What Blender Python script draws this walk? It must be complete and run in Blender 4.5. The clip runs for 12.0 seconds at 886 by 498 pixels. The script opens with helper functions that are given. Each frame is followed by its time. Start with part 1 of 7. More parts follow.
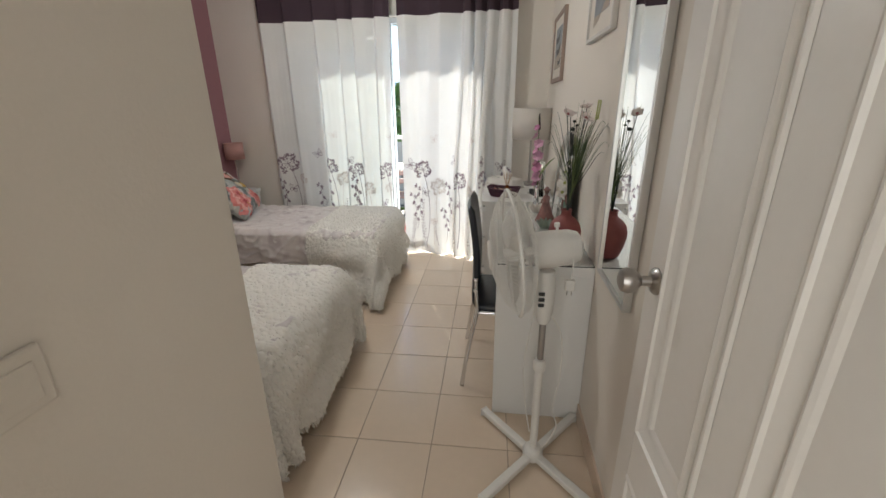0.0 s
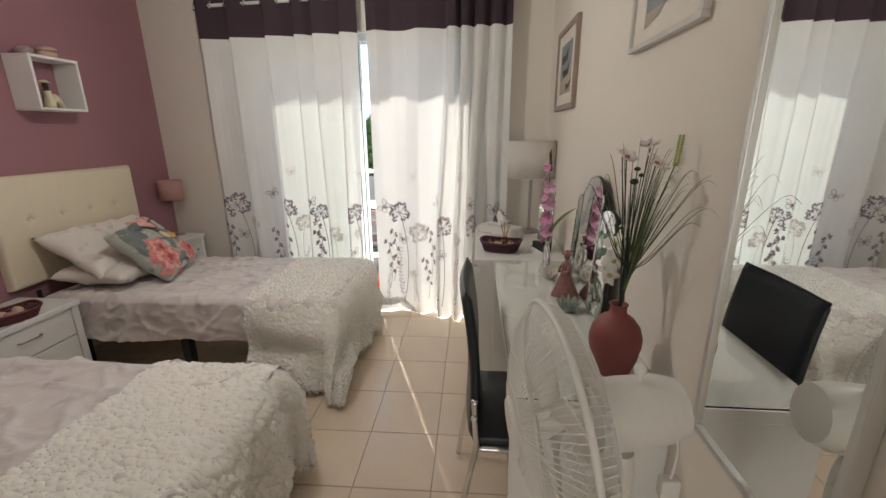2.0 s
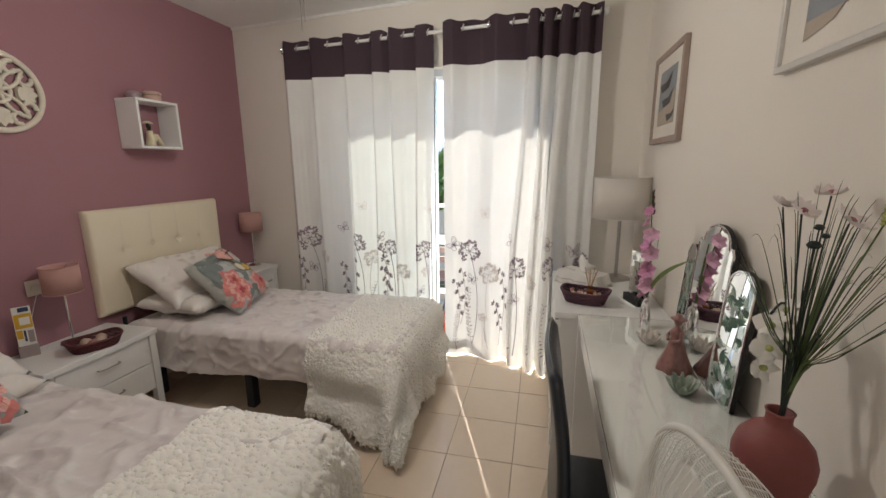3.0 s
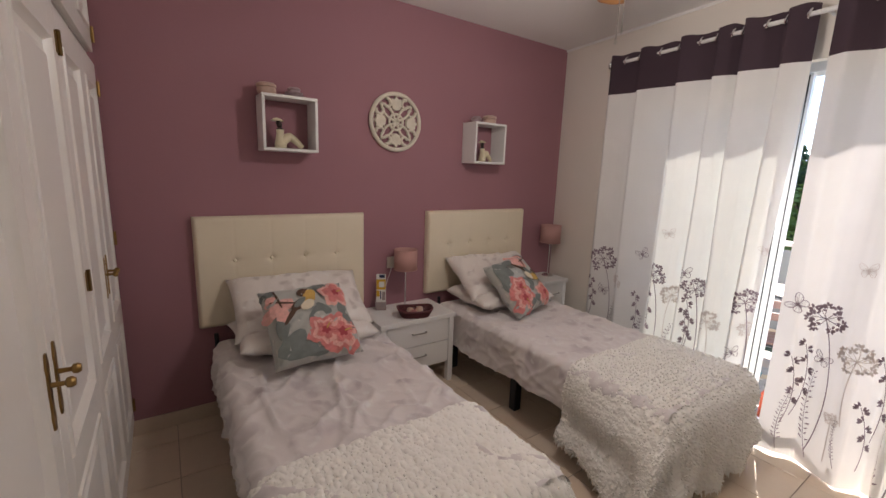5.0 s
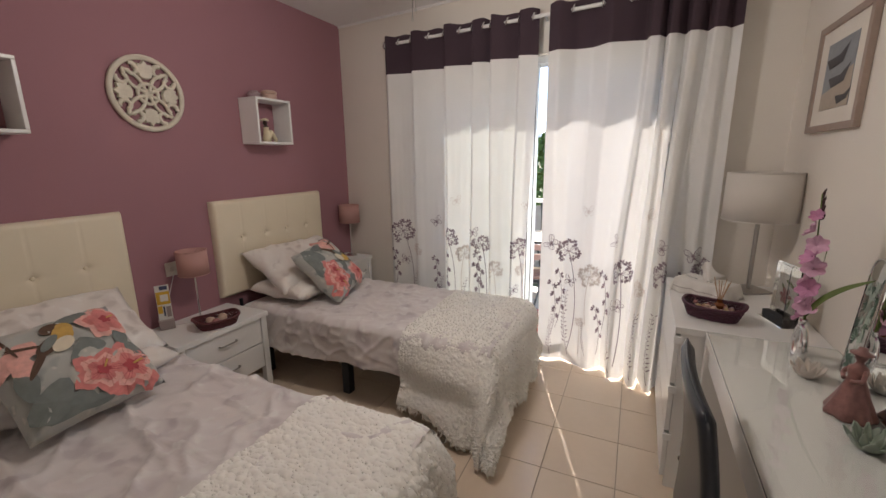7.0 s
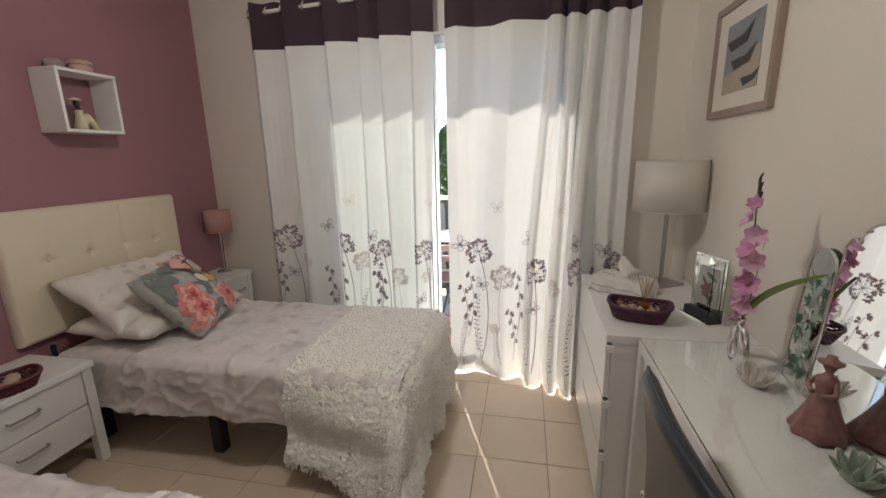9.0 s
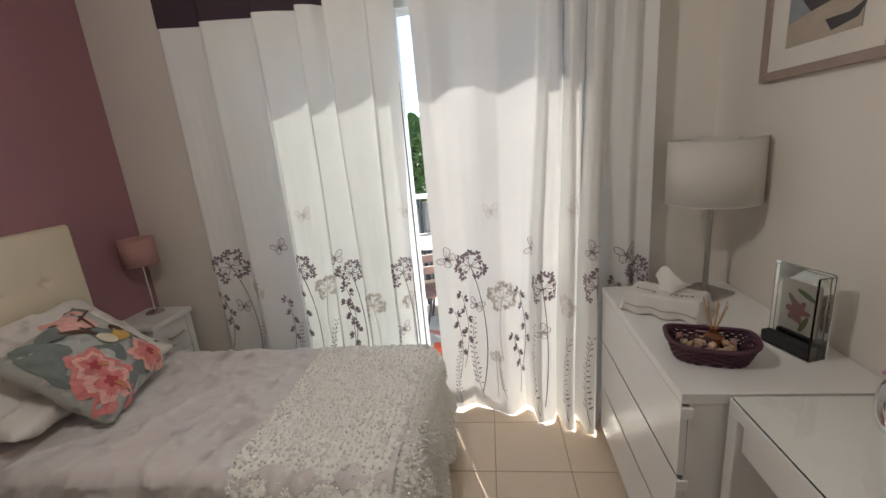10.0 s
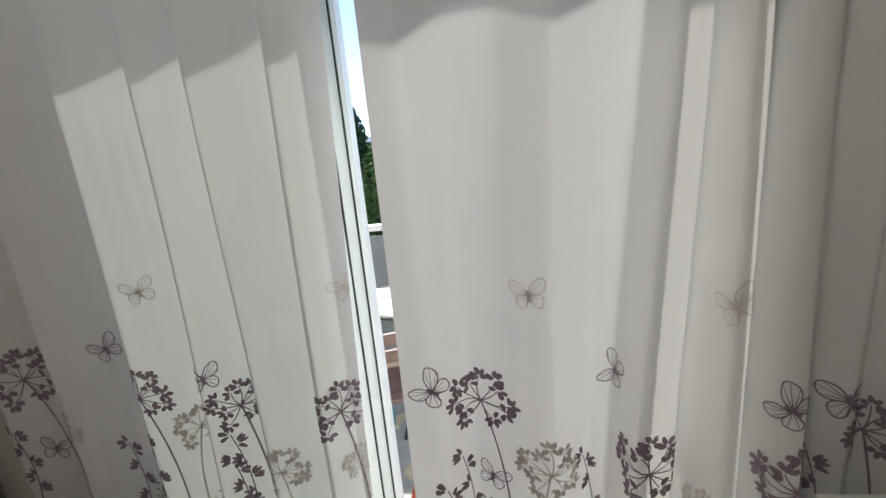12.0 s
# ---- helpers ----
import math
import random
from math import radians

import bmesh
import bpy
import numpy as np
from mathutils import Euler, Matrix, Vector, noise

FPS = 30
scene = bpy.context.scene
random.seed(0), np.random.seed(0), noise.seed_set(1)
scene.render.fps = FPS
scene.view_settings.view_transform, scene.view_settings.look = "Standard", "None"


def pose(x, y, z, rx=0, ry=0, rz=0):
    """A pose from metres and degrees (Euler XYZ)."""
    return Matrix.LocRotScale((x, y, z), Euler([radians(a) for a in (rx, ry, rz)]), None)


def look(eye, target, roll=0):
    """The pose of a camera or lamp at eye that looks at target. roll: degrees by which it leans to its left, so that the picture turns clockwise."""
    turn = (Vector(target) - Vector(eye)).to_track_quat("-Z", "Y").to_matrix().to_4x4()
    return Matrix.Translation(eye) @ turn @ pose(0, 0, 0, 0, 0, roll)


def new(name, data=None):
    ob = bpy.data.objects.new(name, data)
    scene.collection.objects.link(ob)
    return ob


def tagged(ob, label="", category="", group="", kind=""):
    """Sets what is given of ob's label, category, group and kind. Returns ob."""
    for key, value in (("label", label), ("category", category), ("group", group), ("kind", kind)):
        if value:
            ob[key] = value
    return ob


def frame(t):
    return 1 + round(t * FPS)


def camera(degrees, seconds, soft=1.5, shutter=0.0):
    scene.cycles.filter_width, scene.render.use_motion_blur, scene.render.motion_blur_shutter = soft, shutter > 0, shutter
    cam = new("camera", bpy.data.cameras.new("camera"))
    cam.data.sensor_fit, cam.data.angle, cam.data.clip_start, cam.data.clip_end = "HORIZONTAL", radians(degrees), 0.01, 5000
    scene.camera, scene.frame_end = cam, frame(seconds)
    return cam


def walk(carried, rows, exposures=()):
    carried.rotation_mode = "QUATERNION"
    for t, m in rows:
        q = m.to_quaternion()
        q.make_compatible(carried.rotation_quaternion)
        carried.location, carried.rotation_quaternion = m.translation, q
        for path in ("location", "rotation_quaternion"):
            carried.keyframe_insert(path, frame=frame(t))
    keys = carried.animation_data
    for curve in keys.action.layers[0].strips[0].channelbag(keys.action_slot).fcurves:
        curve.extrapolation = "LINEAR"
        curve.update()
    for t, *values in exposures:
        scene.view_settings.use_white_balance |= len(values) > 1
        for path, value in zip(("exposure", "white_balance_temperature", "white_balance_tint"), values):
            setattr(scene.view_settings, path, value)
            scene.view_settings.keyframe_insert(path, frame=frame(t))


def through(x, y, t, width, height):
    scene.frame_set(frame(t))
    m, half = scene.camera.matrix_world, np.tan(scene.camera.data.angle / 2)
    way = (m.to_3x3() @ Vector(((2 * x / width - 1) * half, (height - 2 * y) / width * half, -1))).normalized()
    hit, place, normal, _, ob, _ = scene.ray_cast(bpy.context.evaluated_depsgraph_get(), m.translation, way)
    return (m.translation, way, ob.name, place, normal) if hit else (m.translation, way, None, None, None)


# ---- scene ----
cam = camera(94.5, 12.0)
# the walk: seconds, eye, target, roll
PATH = [
    (0, (-0.044, -0.091, 1.427), (-0.262, 1.781, 0.759), -0.6),
    (0.5, (-0.122, 0.093, 1.449), (-0.188, 1.994, 0.829), -0.2),
    (1, (-0.133, 0.238, 1.448), (-0.136, 2.137, 0.821), -0.0),
    (1.5, (-0.114, 0.456, 1.45), (-0.178, 2.361, 0.843), -0.2),
    (2, (-0.116, 0.625, 1.444), (-0.251, 2.544, 0.897), -0.4),
    (2.5, (-0.159, 0.778, 1.464), (-0.355, 2.719, 1.023), -0.6),
    (3, (-0.18, 0.84, 1.465), (-0.635, 2.746, 1.065), -0.5),
    (3.5, (-0.174, 0.905, 1.486), (-1.044, 2.668, 1.12), 0.1),
    (5.3, (-0.13, 1.022, 1.506), (-1.776, 2.098, 1.139), 2.1),
    (5.5, (-0.16, 0.992, 1.498), (-1.782, 2.103, 1.13), 2.3),
    (6, (-0.207, 0.951, 1.503), (-1.7, 2.226, 1.123), 1.8),
    (6.5, (-0.274, 0.917, 1.484), (-1.508, 2.437, 1.077), -0.3),
    (7, (-0.296, 0.906, 1.474), (-1.123, 2.675, 1.043), -0.7),
    (7.5, (-0.294, 0.931, 1.469), (-0.771, 2.826, 1.046), -0.5),
    (9.5, (-0.488, 1.498, 1.425), (-0.825, 3.414, 0.963), -2.5),
    (10, (-0.56, 1.777, 1.458), (-0.803, 3.699, 0.96), -5.1),
    (10.5, (-0.563, 2.075, 1.456), (-0.827, 4.003, 0.997), -5.5),
    (11, (-0.565, 2.336, 1.423), (-0.851, 4.269, 0.997), -5.0),
    (11.5, (-0.627, 2.616, 1.43), (-0.823, 4.566, 1.029), -5.5),
    (12, (-0.648, 2.9, 1.432), (-0.848, 4.838, 0.981), -5.2),
]
# seconds, stops, kelvin, tint: the film's camera evens out its picture on the way
EXPOSURES = [(0.0, 2.58, 6230, 6), (1.0, 2.42, 6450, 7), (2.5, 2.54, 6600, 8), (3.5, 2.54, 6550, 8), (5.5, 2.36, 6750, 19), (6.5, 2.33, 6750, 18), (7.5, 2.38, 6650, 11), (9.5, 2.3, 6550, 9), (10.5, 2.02, 6450, 8), (12.0, 1.6, 6330, 7)]
walk(cam, [(t, look(eye, target, roll)) for t, eye, target, roll in PATH], EXPOSURES)

# ---- world and sun ----
SUN_EL, SUN_SIDE = 40.0, 21.0          # height, and how far to the side of the window's normal
world = bpy.data.worlds.new("sky")
scene.world = world
world.use_nodes = True
wn = world.node_tree
sky = wn.nodes.new("ShaderNodeTexSky")
sky.sky_type = "NISHITA"
sky.sun_disc = False
sky.altitude, sky.dust_density, sky.ozone_density = 2500, 0.1, 2.0
sky.sun_elevation = radians(SUN_EL)
sky.sun_rotation = radians(-SUN_SIDE)
wn.links.new(sky.outputs[0], wn.nodes["Background"].inputs[0])
wn.nodes["Background"].inputs[1].default_value = 0.11
sun = new("sun", bpy.data.lights.new("sun", "SUN"))
sun.data.energy, sun.data.angle, sun.data.color = 3.6, radians(0.6), (1.0, 0.95, 0.87)
sdir = Vector((-math.sin(radians(SUN_SIDE)) * math.cos(radians(SUN_EL)), math.cos(radians(SUN_SIDE)) * math.cos(radians(SUN_EL)), math.sin(radians(SUN_EL))))
sun.matrix_world = look(sdir * 20, (0, 0, 0))


# soft fill added in the hall to brighten the room; no window stands there
hall = new("hall_fill_light", bpy.data.lights.new("hall_fill_light", "AREA"))
hall.data.shape, hall.data.size, hall.data.size_y, hall.data.energy, hall.data.color = "RECTANGLE", 1.4, 1.7, 2.8, (1.0, 0.98, 0.95)
hall.matrix_world = look((-0.45, -1.58, 1.35), (-0.45, 0, 1.35))

# fill light added under the ceiling fan, inside a bowl made up for it
bowl = new("ceiling_fill_light", bpy.data.lights.new("ceiling_fill_light", "POINT"))
bowl.data.energy, bowl.data.shadow_soft_size, bowl.data.color = 5.0, 0.08, (1.0, 0.97, 0.92)
bowl.location = (-1.15, 2.44, 2.24)

# ---- materials ----
def surf(name, base, rough=0.5, metal=0.0, var=0.08, scale=6.0, bump=0.1, bscale=80.0, dist=0.002, fine=0.04, coat=0.0, random=0.0, sheen=0.0):
    """A painted, woven or polished surface with variation at two scales and a fine relief."""
    m = bpy.data.materials.new(name)
    m.use_nodes = True
    n, l = m.node_tree.nodes, m.node_tree.links
    b = n["Principled BSDF"]
    b.inputs["Roughness"].default_value, b.inputs["Metallic"].default_value = rough, metal
    b.inputs["Coat Weight"].default_value = coat
    b.inputs["Sheen Weight"].default_value = sheen
    tc = n.new("ShaderNodeTexCoord")
    big, small = n.new("ShaderNodeTexNoise"), n.new("ShaderNodeTexNoise")
    big.inputs["Scale"].default_value, small.inputs["Scale"].default_value = scale, bscale
    big.inputs["Detail"].default_value, small.inputs["Detail"].default_value = 4, 3
    for t in (big, small):
        l.new(tc.outputs["Object"], t.inputs["Vector"])
    hsv = n.new("ShaderNodeHueSaturation")
    hsv.inputs["Color"].default_value = (*base, 1)
    v1 = n.new("ShaderNodeMath"); v1.operation = "MULTIPLY_ADD"
    v1.inputs[1].default_value, v1.inputs[2].default_value = 2 * var, 1 - var
    l.new(big.outputs["Fac"], v1.inputs[0])
    v2 = n.new("ShaderNodeMath"); v2.operation = "MULTIPLY_ADD"
    v2.inputs[1].default_value = 2 * fine
    l.new(small.outputs["Fac"], v2.inputs[0])
    l.new(v1.outputs[0], v2.inputs[2])
    last = v2
    if random:
        oi = n.new("ShaderNodeObjectInfo")
        v3 = n.new("ShaderNodeMath"); v3.operation = "MULTIPLY_ADD"
        v3.inputs[1].default_value = random
        l.new(oi.outputs["Random"], v3.inputs[0])
        l.new(v2.outputs[0], v3.inputs[2])
        last = v3
    l.new(last.outputs[0], hsv.inputs["Value"])
    l.new(hsv.outputs[0], b.inputs["Base Color"])
    if bump:
        bp = n.new("ShaderNodeBump")
        bp.inputs["Strength"].default_value, bp.inputs["Distance"].default_value = bump, dist
        l.new(small.outputs["Fac"], bp.inputs["Height"])
        l.new(bp.outputs[0], b.inputs["Normal"])
    return m


def cloth(name, base, through=0.4, var=0.05, scale=5.0, weave=900.0):
    """Thin cloth that lets light through."""
    m = surf(name, base, 0.9, 0, var, scale, 0.25, weave, 0.0006)
    n, l = m.node_tree.nodes, m.node_tree.links
    b, out = n["Principled BSDF"], n["Material Output"]
    tr, mix = n.new("ShaderNodeBsdfTranslucent"), n.new("ShaderNodeMixShader")
    l.new(b.inputs["Base Color"].links[0].from_socket, tr.inputs["Color"])
    mix.inputs[0].default_value = through
    l.new(b.outputs[0], mix.inputs[1])
    l.new(tr.outputs[0], mix.inputs[2])
    l.new(mix.outputs[0], out.inputs["Surface"])
    return m


def floral(name, base, second, third, rough=0.6, scale=7.0):
    """Printed bed linen: pale blossoms and leaves in soft shapes on a light ground."""
    m = surf(name, base, rough, 0, 0.05, 3.0, 0.2, 500.0, 0.0006, sheen=0.2)
    n, l = m.node_tree.nodes, m.node_tree.links
    b = n["Principled BSDF"]
    tc = n.new("ShaderNodeTexCoord")
    warp = n.new("ShaderNodeTexNoise"); warp.inputs["Scale"].default_value = 9
    l.new(tc.outputs["Object"], warp.inputs["Vector"])
    add = n.new("ShaderNodeMixRGB"); add.blend_type = "ADD"; add.inputs[0].default_value = 0.16
    l.new(tc.outputs["Object"], add.inputs[1]); l.new(warp.outputs["Color"], add.inputs[2])
    prev = b.inputs["Base Color"].links[0].from_socket
    for sc, col, lo, hi in ((scale, second, 0.17, 0.37), (scale * 1.7, third, 0.14, 0.27)):
        vo = n.new("ShaderNodeTexVoronoi"); vo.inputs["Scale"].default_value = sc
        vo.feature = "SMOOTH_F1"
        l.new(add.outputs[0], vo.inputs["Vector"])
        rmp = n.new("ShaderNodeMapRange")
        rmp.inputs[1].default_value, rmp.inputs[2].default_value = lo, hi
        rmp.inputs[3].default_value, rmp.inputs[4].default_value = 0.8, 0.0
        l.new(vo.outputs["Distance"], rmp.inputs[0])
        mx = n.new("ShaderNodeMixRGB")
        mx.inputs[2].default_value = (*col, 1)
        l.new(rmp.outputs[0], mx.inputs[0]); l.new(prev, mx.inputs[1])
        prev = mx.outputs[0]
    l.new(prev, b.inputs["Base Color"])
    return m


def glass(name, tint=(1, 1, 1), rough=0.0):
    m = bpy.data.materials.new(name)
    m.use_nodes = True
    b = m.node_tree.nodes["Principled BSDF"]
    b.inputs["Base Color"].default_value = (*tint, 1)
    b.inputs["Roughness"].default_value, b.inputs["Transmission Weight"].default_value, b.inputs["IOR"].default_value = rough, 1.0, 1.45
    return m


def pane_glass(name):
    """A thin flat pane: clear, with a faint gloss."""
    m = bpy.data.materials.new(name)
    m.use_nodes = True
    n, l = m.node_tree.nodes, m.node_tree.links
    n.remove(n["Principled BSDF"])
    tr, gl, mix = n.new("ShaderNodeBsdfTransparent"), n.new("ShaderNodeBsdfGlossy"), n.new("ShaderNodeMixShader")
    tr.inputs["Color"].default_value = (0.95, 0.97, 0.96, 1)
    gl.inputs["Roughness"].default_value = 0.0
    mix.inputs[0].default_value = 0.05
    l.new(tr.outputs[0], mix.inputs[1])
    l.new(gl.outputs[0], mix.inputs[2])
    l.new(mix.outputs[0], n["Material Output"].inputs["Surface"])
    return m


def mirror_mat(name):
    m = bpy.data.materials.new(name)
    m.use_nodes = True
    b = m.node_tree.nodes["Principled BSDF"]
    b.inputs["Base Color"].default_value = (0.88, 0.9, 0.89, 1)
    b.inputs["Roughness"].default_value, b.inputs["Metallic"].default_value = 0.015, 1.0
    return m


M_WALL = surf("cream_wall_paint", (0.76, 0.705, 0.635), 0.85, 0, 0.03, 2.0, 0.25, 140, 0.002, 0.02)
M_PURPLE = surf("mauve_wall_paint", (0.335, 0.166, 0.192), 0.85, 0, 0.05, 2.0, 0.25, 140, 0.002, 0.03)
M_CEIL = surf("white_ceiling_paint", (0.80, 0.78, 0.76), 0.9, 0, 0.02, 2.0, 0.15, 120, 0.002, 0.02)
M_TILE = surf("glazed_cream_tile", (0.66, 0.54, 0.42), 0.22, 0, 0.05, 5.0, 0.05, 30, 0.001, 0.03, coat=0.2, random=0.07)
M_GROUT = surf("grout", (0.36, 0.29, 0.23), 0.9)
M_WHITE = surf("white_lacquer", (0.78, 0.77, 0.75), 0.32, 0, 0.02, 4.0, 0.03, 60, 0.001, 0.01)
M_DOOR = surf("white_door_paint", (0.78, 0.75, 0.71), 0.34, 0, 0.03, 4.0, 0.08, 60, 0.001, 0.02)
M_ALU = surf("white_aluminium", (0.72, 0.73, 0.74), 0.35, 0.0, 0.02, 4.0, 0.0)
M_GASKET = surf("black_rubber", (0.02, 0.02, 0.022), 0.6)
M_LEATHER = surf("cream_leatherette", (0.74, 0.65, 0.50), 0.5, 0, 0.04, 6.0, 0.3, 350, 0.001, 0.03)
M_BLACK = surf("black_leatherette", (0.012, 0.016, 0.024), 0.35, 0, 0.1, 8.0, 0.3, 300, 0.001)
M_BEDFRAME = surf("black_metal", (0.018, 0.02, 0.026), 0.45, 0.3)
M_CHROME = surf("chrome", (0.75, 0.75, 0.76), 0.12, 1.0, 0.03, 10, 0.0)
M_STEEL = surf("brushed_nickel", (0.42, 0.40, 0.38), 0.3, 1.0, 0.06, 30, 0.03, 200)
M_BRASS = surf("aged_brass", (0.30, 0.19, 0.07), 0.42, 1.0, 0.2, 40, 0.1, 200)
M_SHEET = floral("floral_bed_linen", (0.705, 0.655, 0.64), (0.53, 0.465, 0.475), (0.80, 0.775, 0.75), 0.38, 7.5)
M_PILLOW = floral("satin_pillow_linen", (0.75, 0.70, 0.655), (0.54, 0.475, 0.44), (0.82, 0.79, 0.75), 0.32, 10.0)
M_MATTRESS = surf("white_mattress_ticking", (0.72, 0.70, 0.68), 0.9)
M_THROW = surf("cream_chenille", (0.90, 0.875, 0.82), 0.95, 0, 0.04, 12, 0.2, 300, 0.002, 0.03, sheen=0.35)
M_CURTAIN = cloth("white_voile", (0.80, 0.79, 0.77), 0.11)
M_BAND = cloth("plum_curtain_band", (0.060, 0.036, 0.048), 0.12, 0.1)
M_PRINT = cloth("mauve_curtain_print", (0.29, 0.225, 0.262), 0.15, 0.2)
M_PRINT2 = cloth("faded_curtain_print", (0.66, 0.60, 0.57), 0.13, 0.1)
M_PLASTICW = surf("white_clip_plastic", (0.82, 0.82, 0.81), 0.3, 0, 0.02, 5, 0.0)
M_MIRROR = mirror_mat("mirror_silver")
M_GLASS = pane_glass("clear_glass")
M_DESKGLASS = glass("desk_glass", (0.88, 0.875, 0.845))
M_SKIRT = surf("tile_skirting", (0.60, 0.48, 0.38), 0.3, 0, 0.05)


# ---- building blocks ----
def part(name, bm, material, parent=None, label="", smooth=False, m=None):
    bmesh.ops.recalc_face_normals(bm, faces=bm.faces[:])
    me = bpy.data.meshes.new(name)
    bm.to_mesh(me)
    bm.free()
    if smooth:
        me.shade_smooth()
        if smooth != "all":
            me.set_sharp_from_angle(angle=radians(40))
    me.materials.append(material)
    ob = new(name, me)
    if parent:
        ob.parent = parent
    if m is not None:
        ob.matrix_local = m
    if label:
        tagged(ob, label)
    return ob


def thing(name, m, label, category, group="", kind=""):
    ob = new(name)
    ob.empty_display_size = 0.1
    ob.matrix_world = m
    return tagged(ob, label, category, group, kind)


def box(x0, x1, y0, y1, z0, z1, bevel=0.0, seg=2, bm=None):
    own = bm or bmesh.new()
    r = bmesh.ops.create_cube(own, size=1.0)["verts"]
    for v in r:
        v.co = Vector(((x0 + x1) / 2 + v.co.x * (x1 - x0), (y0 + y1) / 2 + v.co.y * (y1 - y0), (z0 + z1) / 2 + v.co.z * (z1 - z0)))
    if bevel:
        edges = list({e for v in r for e in v.link_edges})
        bmesh.ops.bevel(own, geom=edges, offset=bevel, segments=seg, affect="EDGES", profile=0.5)
    return own


def tube(pts, radii, seg=10, bm=None, closed=False, flat=1.0):
    """A round bar along points; radii one number or one per point."""
    own = bm or bmesh.new()
    pts = [Vector(p) for p in pts]
    if not isinstance(radii, (list, tuple)):
        radii = [radii] * len(pts)
    rings, up = [], None
    n = len(pts)
    for i, p in enumerate(pts):
        a = pts[(i - 1) % n] if closed else pts[max(i - 1, 0)]
        b = pts[(i + 1) % n] if closed else pts[min(i + 1, n - 1)]
        d = (b - a).normalized()
        if up is None:
            up = d.orthogonal().normalized()
        up = (up - d * up.dot(d)).normalized()
        side = d.cross(up)
        rings.append([own.verts.new(p + (up * math.cos(t) * flat + side * math.sin(t)) * radii[i]) for t in [2 * math.pi * k / seg for k in range(seg)]])
    for i in range(n if closed else n - 1):
        A, B = rings[i], rings[(i + 1) % n]
        for k in range(seg):
            own.faces.new((A[k], A[(k + 1) % seg], B[(k + 1) % seg], B[k]))
    if not closed:
        own.faces.new(rings[0])
        own.faces.new(rings[-1])
    return own


def lathe(profile, seg=32, bm=None, at=(0, 0, 0)):
    """A turned body from (radius, height) pairs; ends at radius 0 are closed."""
    own = bm or bmesh.new()
    o = Vector(at)
    rings = []
    for r, z in profile:
        if r < 1e-5:
            rings.append([own.verts.new(o + Vector((0, 0, z)))])
        else:
            rings.append([own.verts.new(o + Vector((r * math.cos(2 * math.pi * k / seg), r * math.sin(2 * math.pi * k / seg), z))) for k in range(seg)])
    for A, B in zip(rings, rings[1:]):
        for k in range(seg):
            a, b = A[k % len(A)], A[(k + 1) % len(A)]
            c, d = B[(k + 1) % len(B)], B[k % len(B)]
            f = [v for i, v in enumerate((a, b, c, d)) if v not in (a, b, c, d)[:i]]
            if len(f) > 2:
                own.faces.new(f)
    return own


def prism(poly, z0, z1, bm=None):
    own = bm or bmesh.new()
    lo = [own.verts.new((x, y, z0)) for x, y in poly]
    hi = [own.verts.new((x, y, z1)) for x, y in poly]
    own.faces.new(lo[::-1])
    own.faces.new(hi)
    n = len(poly)
    for i in range(n):
        own.faces.new((lo[i], lo[(i + 1) % n], hi[(i + 1) % n], hi[i]))
    return own


def sheet(f, nu, nv, thick=0.0, bm=None):
    """A surface f(u, v), u and v from 0 to 1; with thick it gets a back."""
    own = bm or bmesh.new()
    g = [[own.verts.new(f(i / nu, j / nv)) for j in range(nv + 1)] for i in range(nu + 1)]
    faces = [own.faces.new((g[i][j], g[i + 1][j], g[i + 1][j + 1], g[i][j + 1])) for i in range(nu) for j in range(nv)]
    if thick:
        bmesh.ops.recalc_face_normals(own, faces=faces)
        bmesh.ops.solidify(own, geom=faces, thickness=thick)
    return own


def spline(pts, n=8):
    """Points of a smooth line through the points given."""
    P = [Vector(p) for p in pts]
    out = []
    for i in range(len(P) - 1):
        a, b, c, d = P[max(i - 1, 0)], P[i], P[i + 1], P[min(i + 2, len(P) - 1)]
        for k in range(n):
            t = k / n
            out.append(0.5 * ((2 * b) + (c - a) * t + (2 * a - 5 * b + 4 * c - d) * t * t + (3 * b - a - 3 * c + d) * t ** 3))
    return out + [P[-1]]


def smoothstep(a, b, x):
    t = min(1, max(0, (x - a) / (b - a)))
    return t * t * (3 - 2 * t)


# ---- the plan ----
XL, CEIL = -2.78, 2.617                # mauve wall, ceiling
WSKEW, RSKEW = -6.1, -0.7             # the window wall and the right wall run a little askew


def wy(x):
    """Inner face of the window wall."""
    return 4.10 + math.tan(radians(WSKEW)) * (x - XL)


def rx(y):
    """Inner face of the right wall."""
    return 0.402 + math.tan(radians(-RSKEW)) * (y - 1.3)


XR, YC = rx(3.75), wy(rx(3.75))
WIN0, WIN1, WINH = -1.93, -0.17, 2.16  # the balcony door's opening


def structure(name, bm, material, label, category="wall"):
    return tagged(part(name, bm, material), label, category, kind="structure")


def wall_along(x0, x1, z0, z1, t0=0.0, t1=0.26):
    return [(x0, wy(x0) + t0), (x1, wy(x1) + t0), (x1, wy(x1) + t1), (x0, wy(x0) + t1)], z0, z1


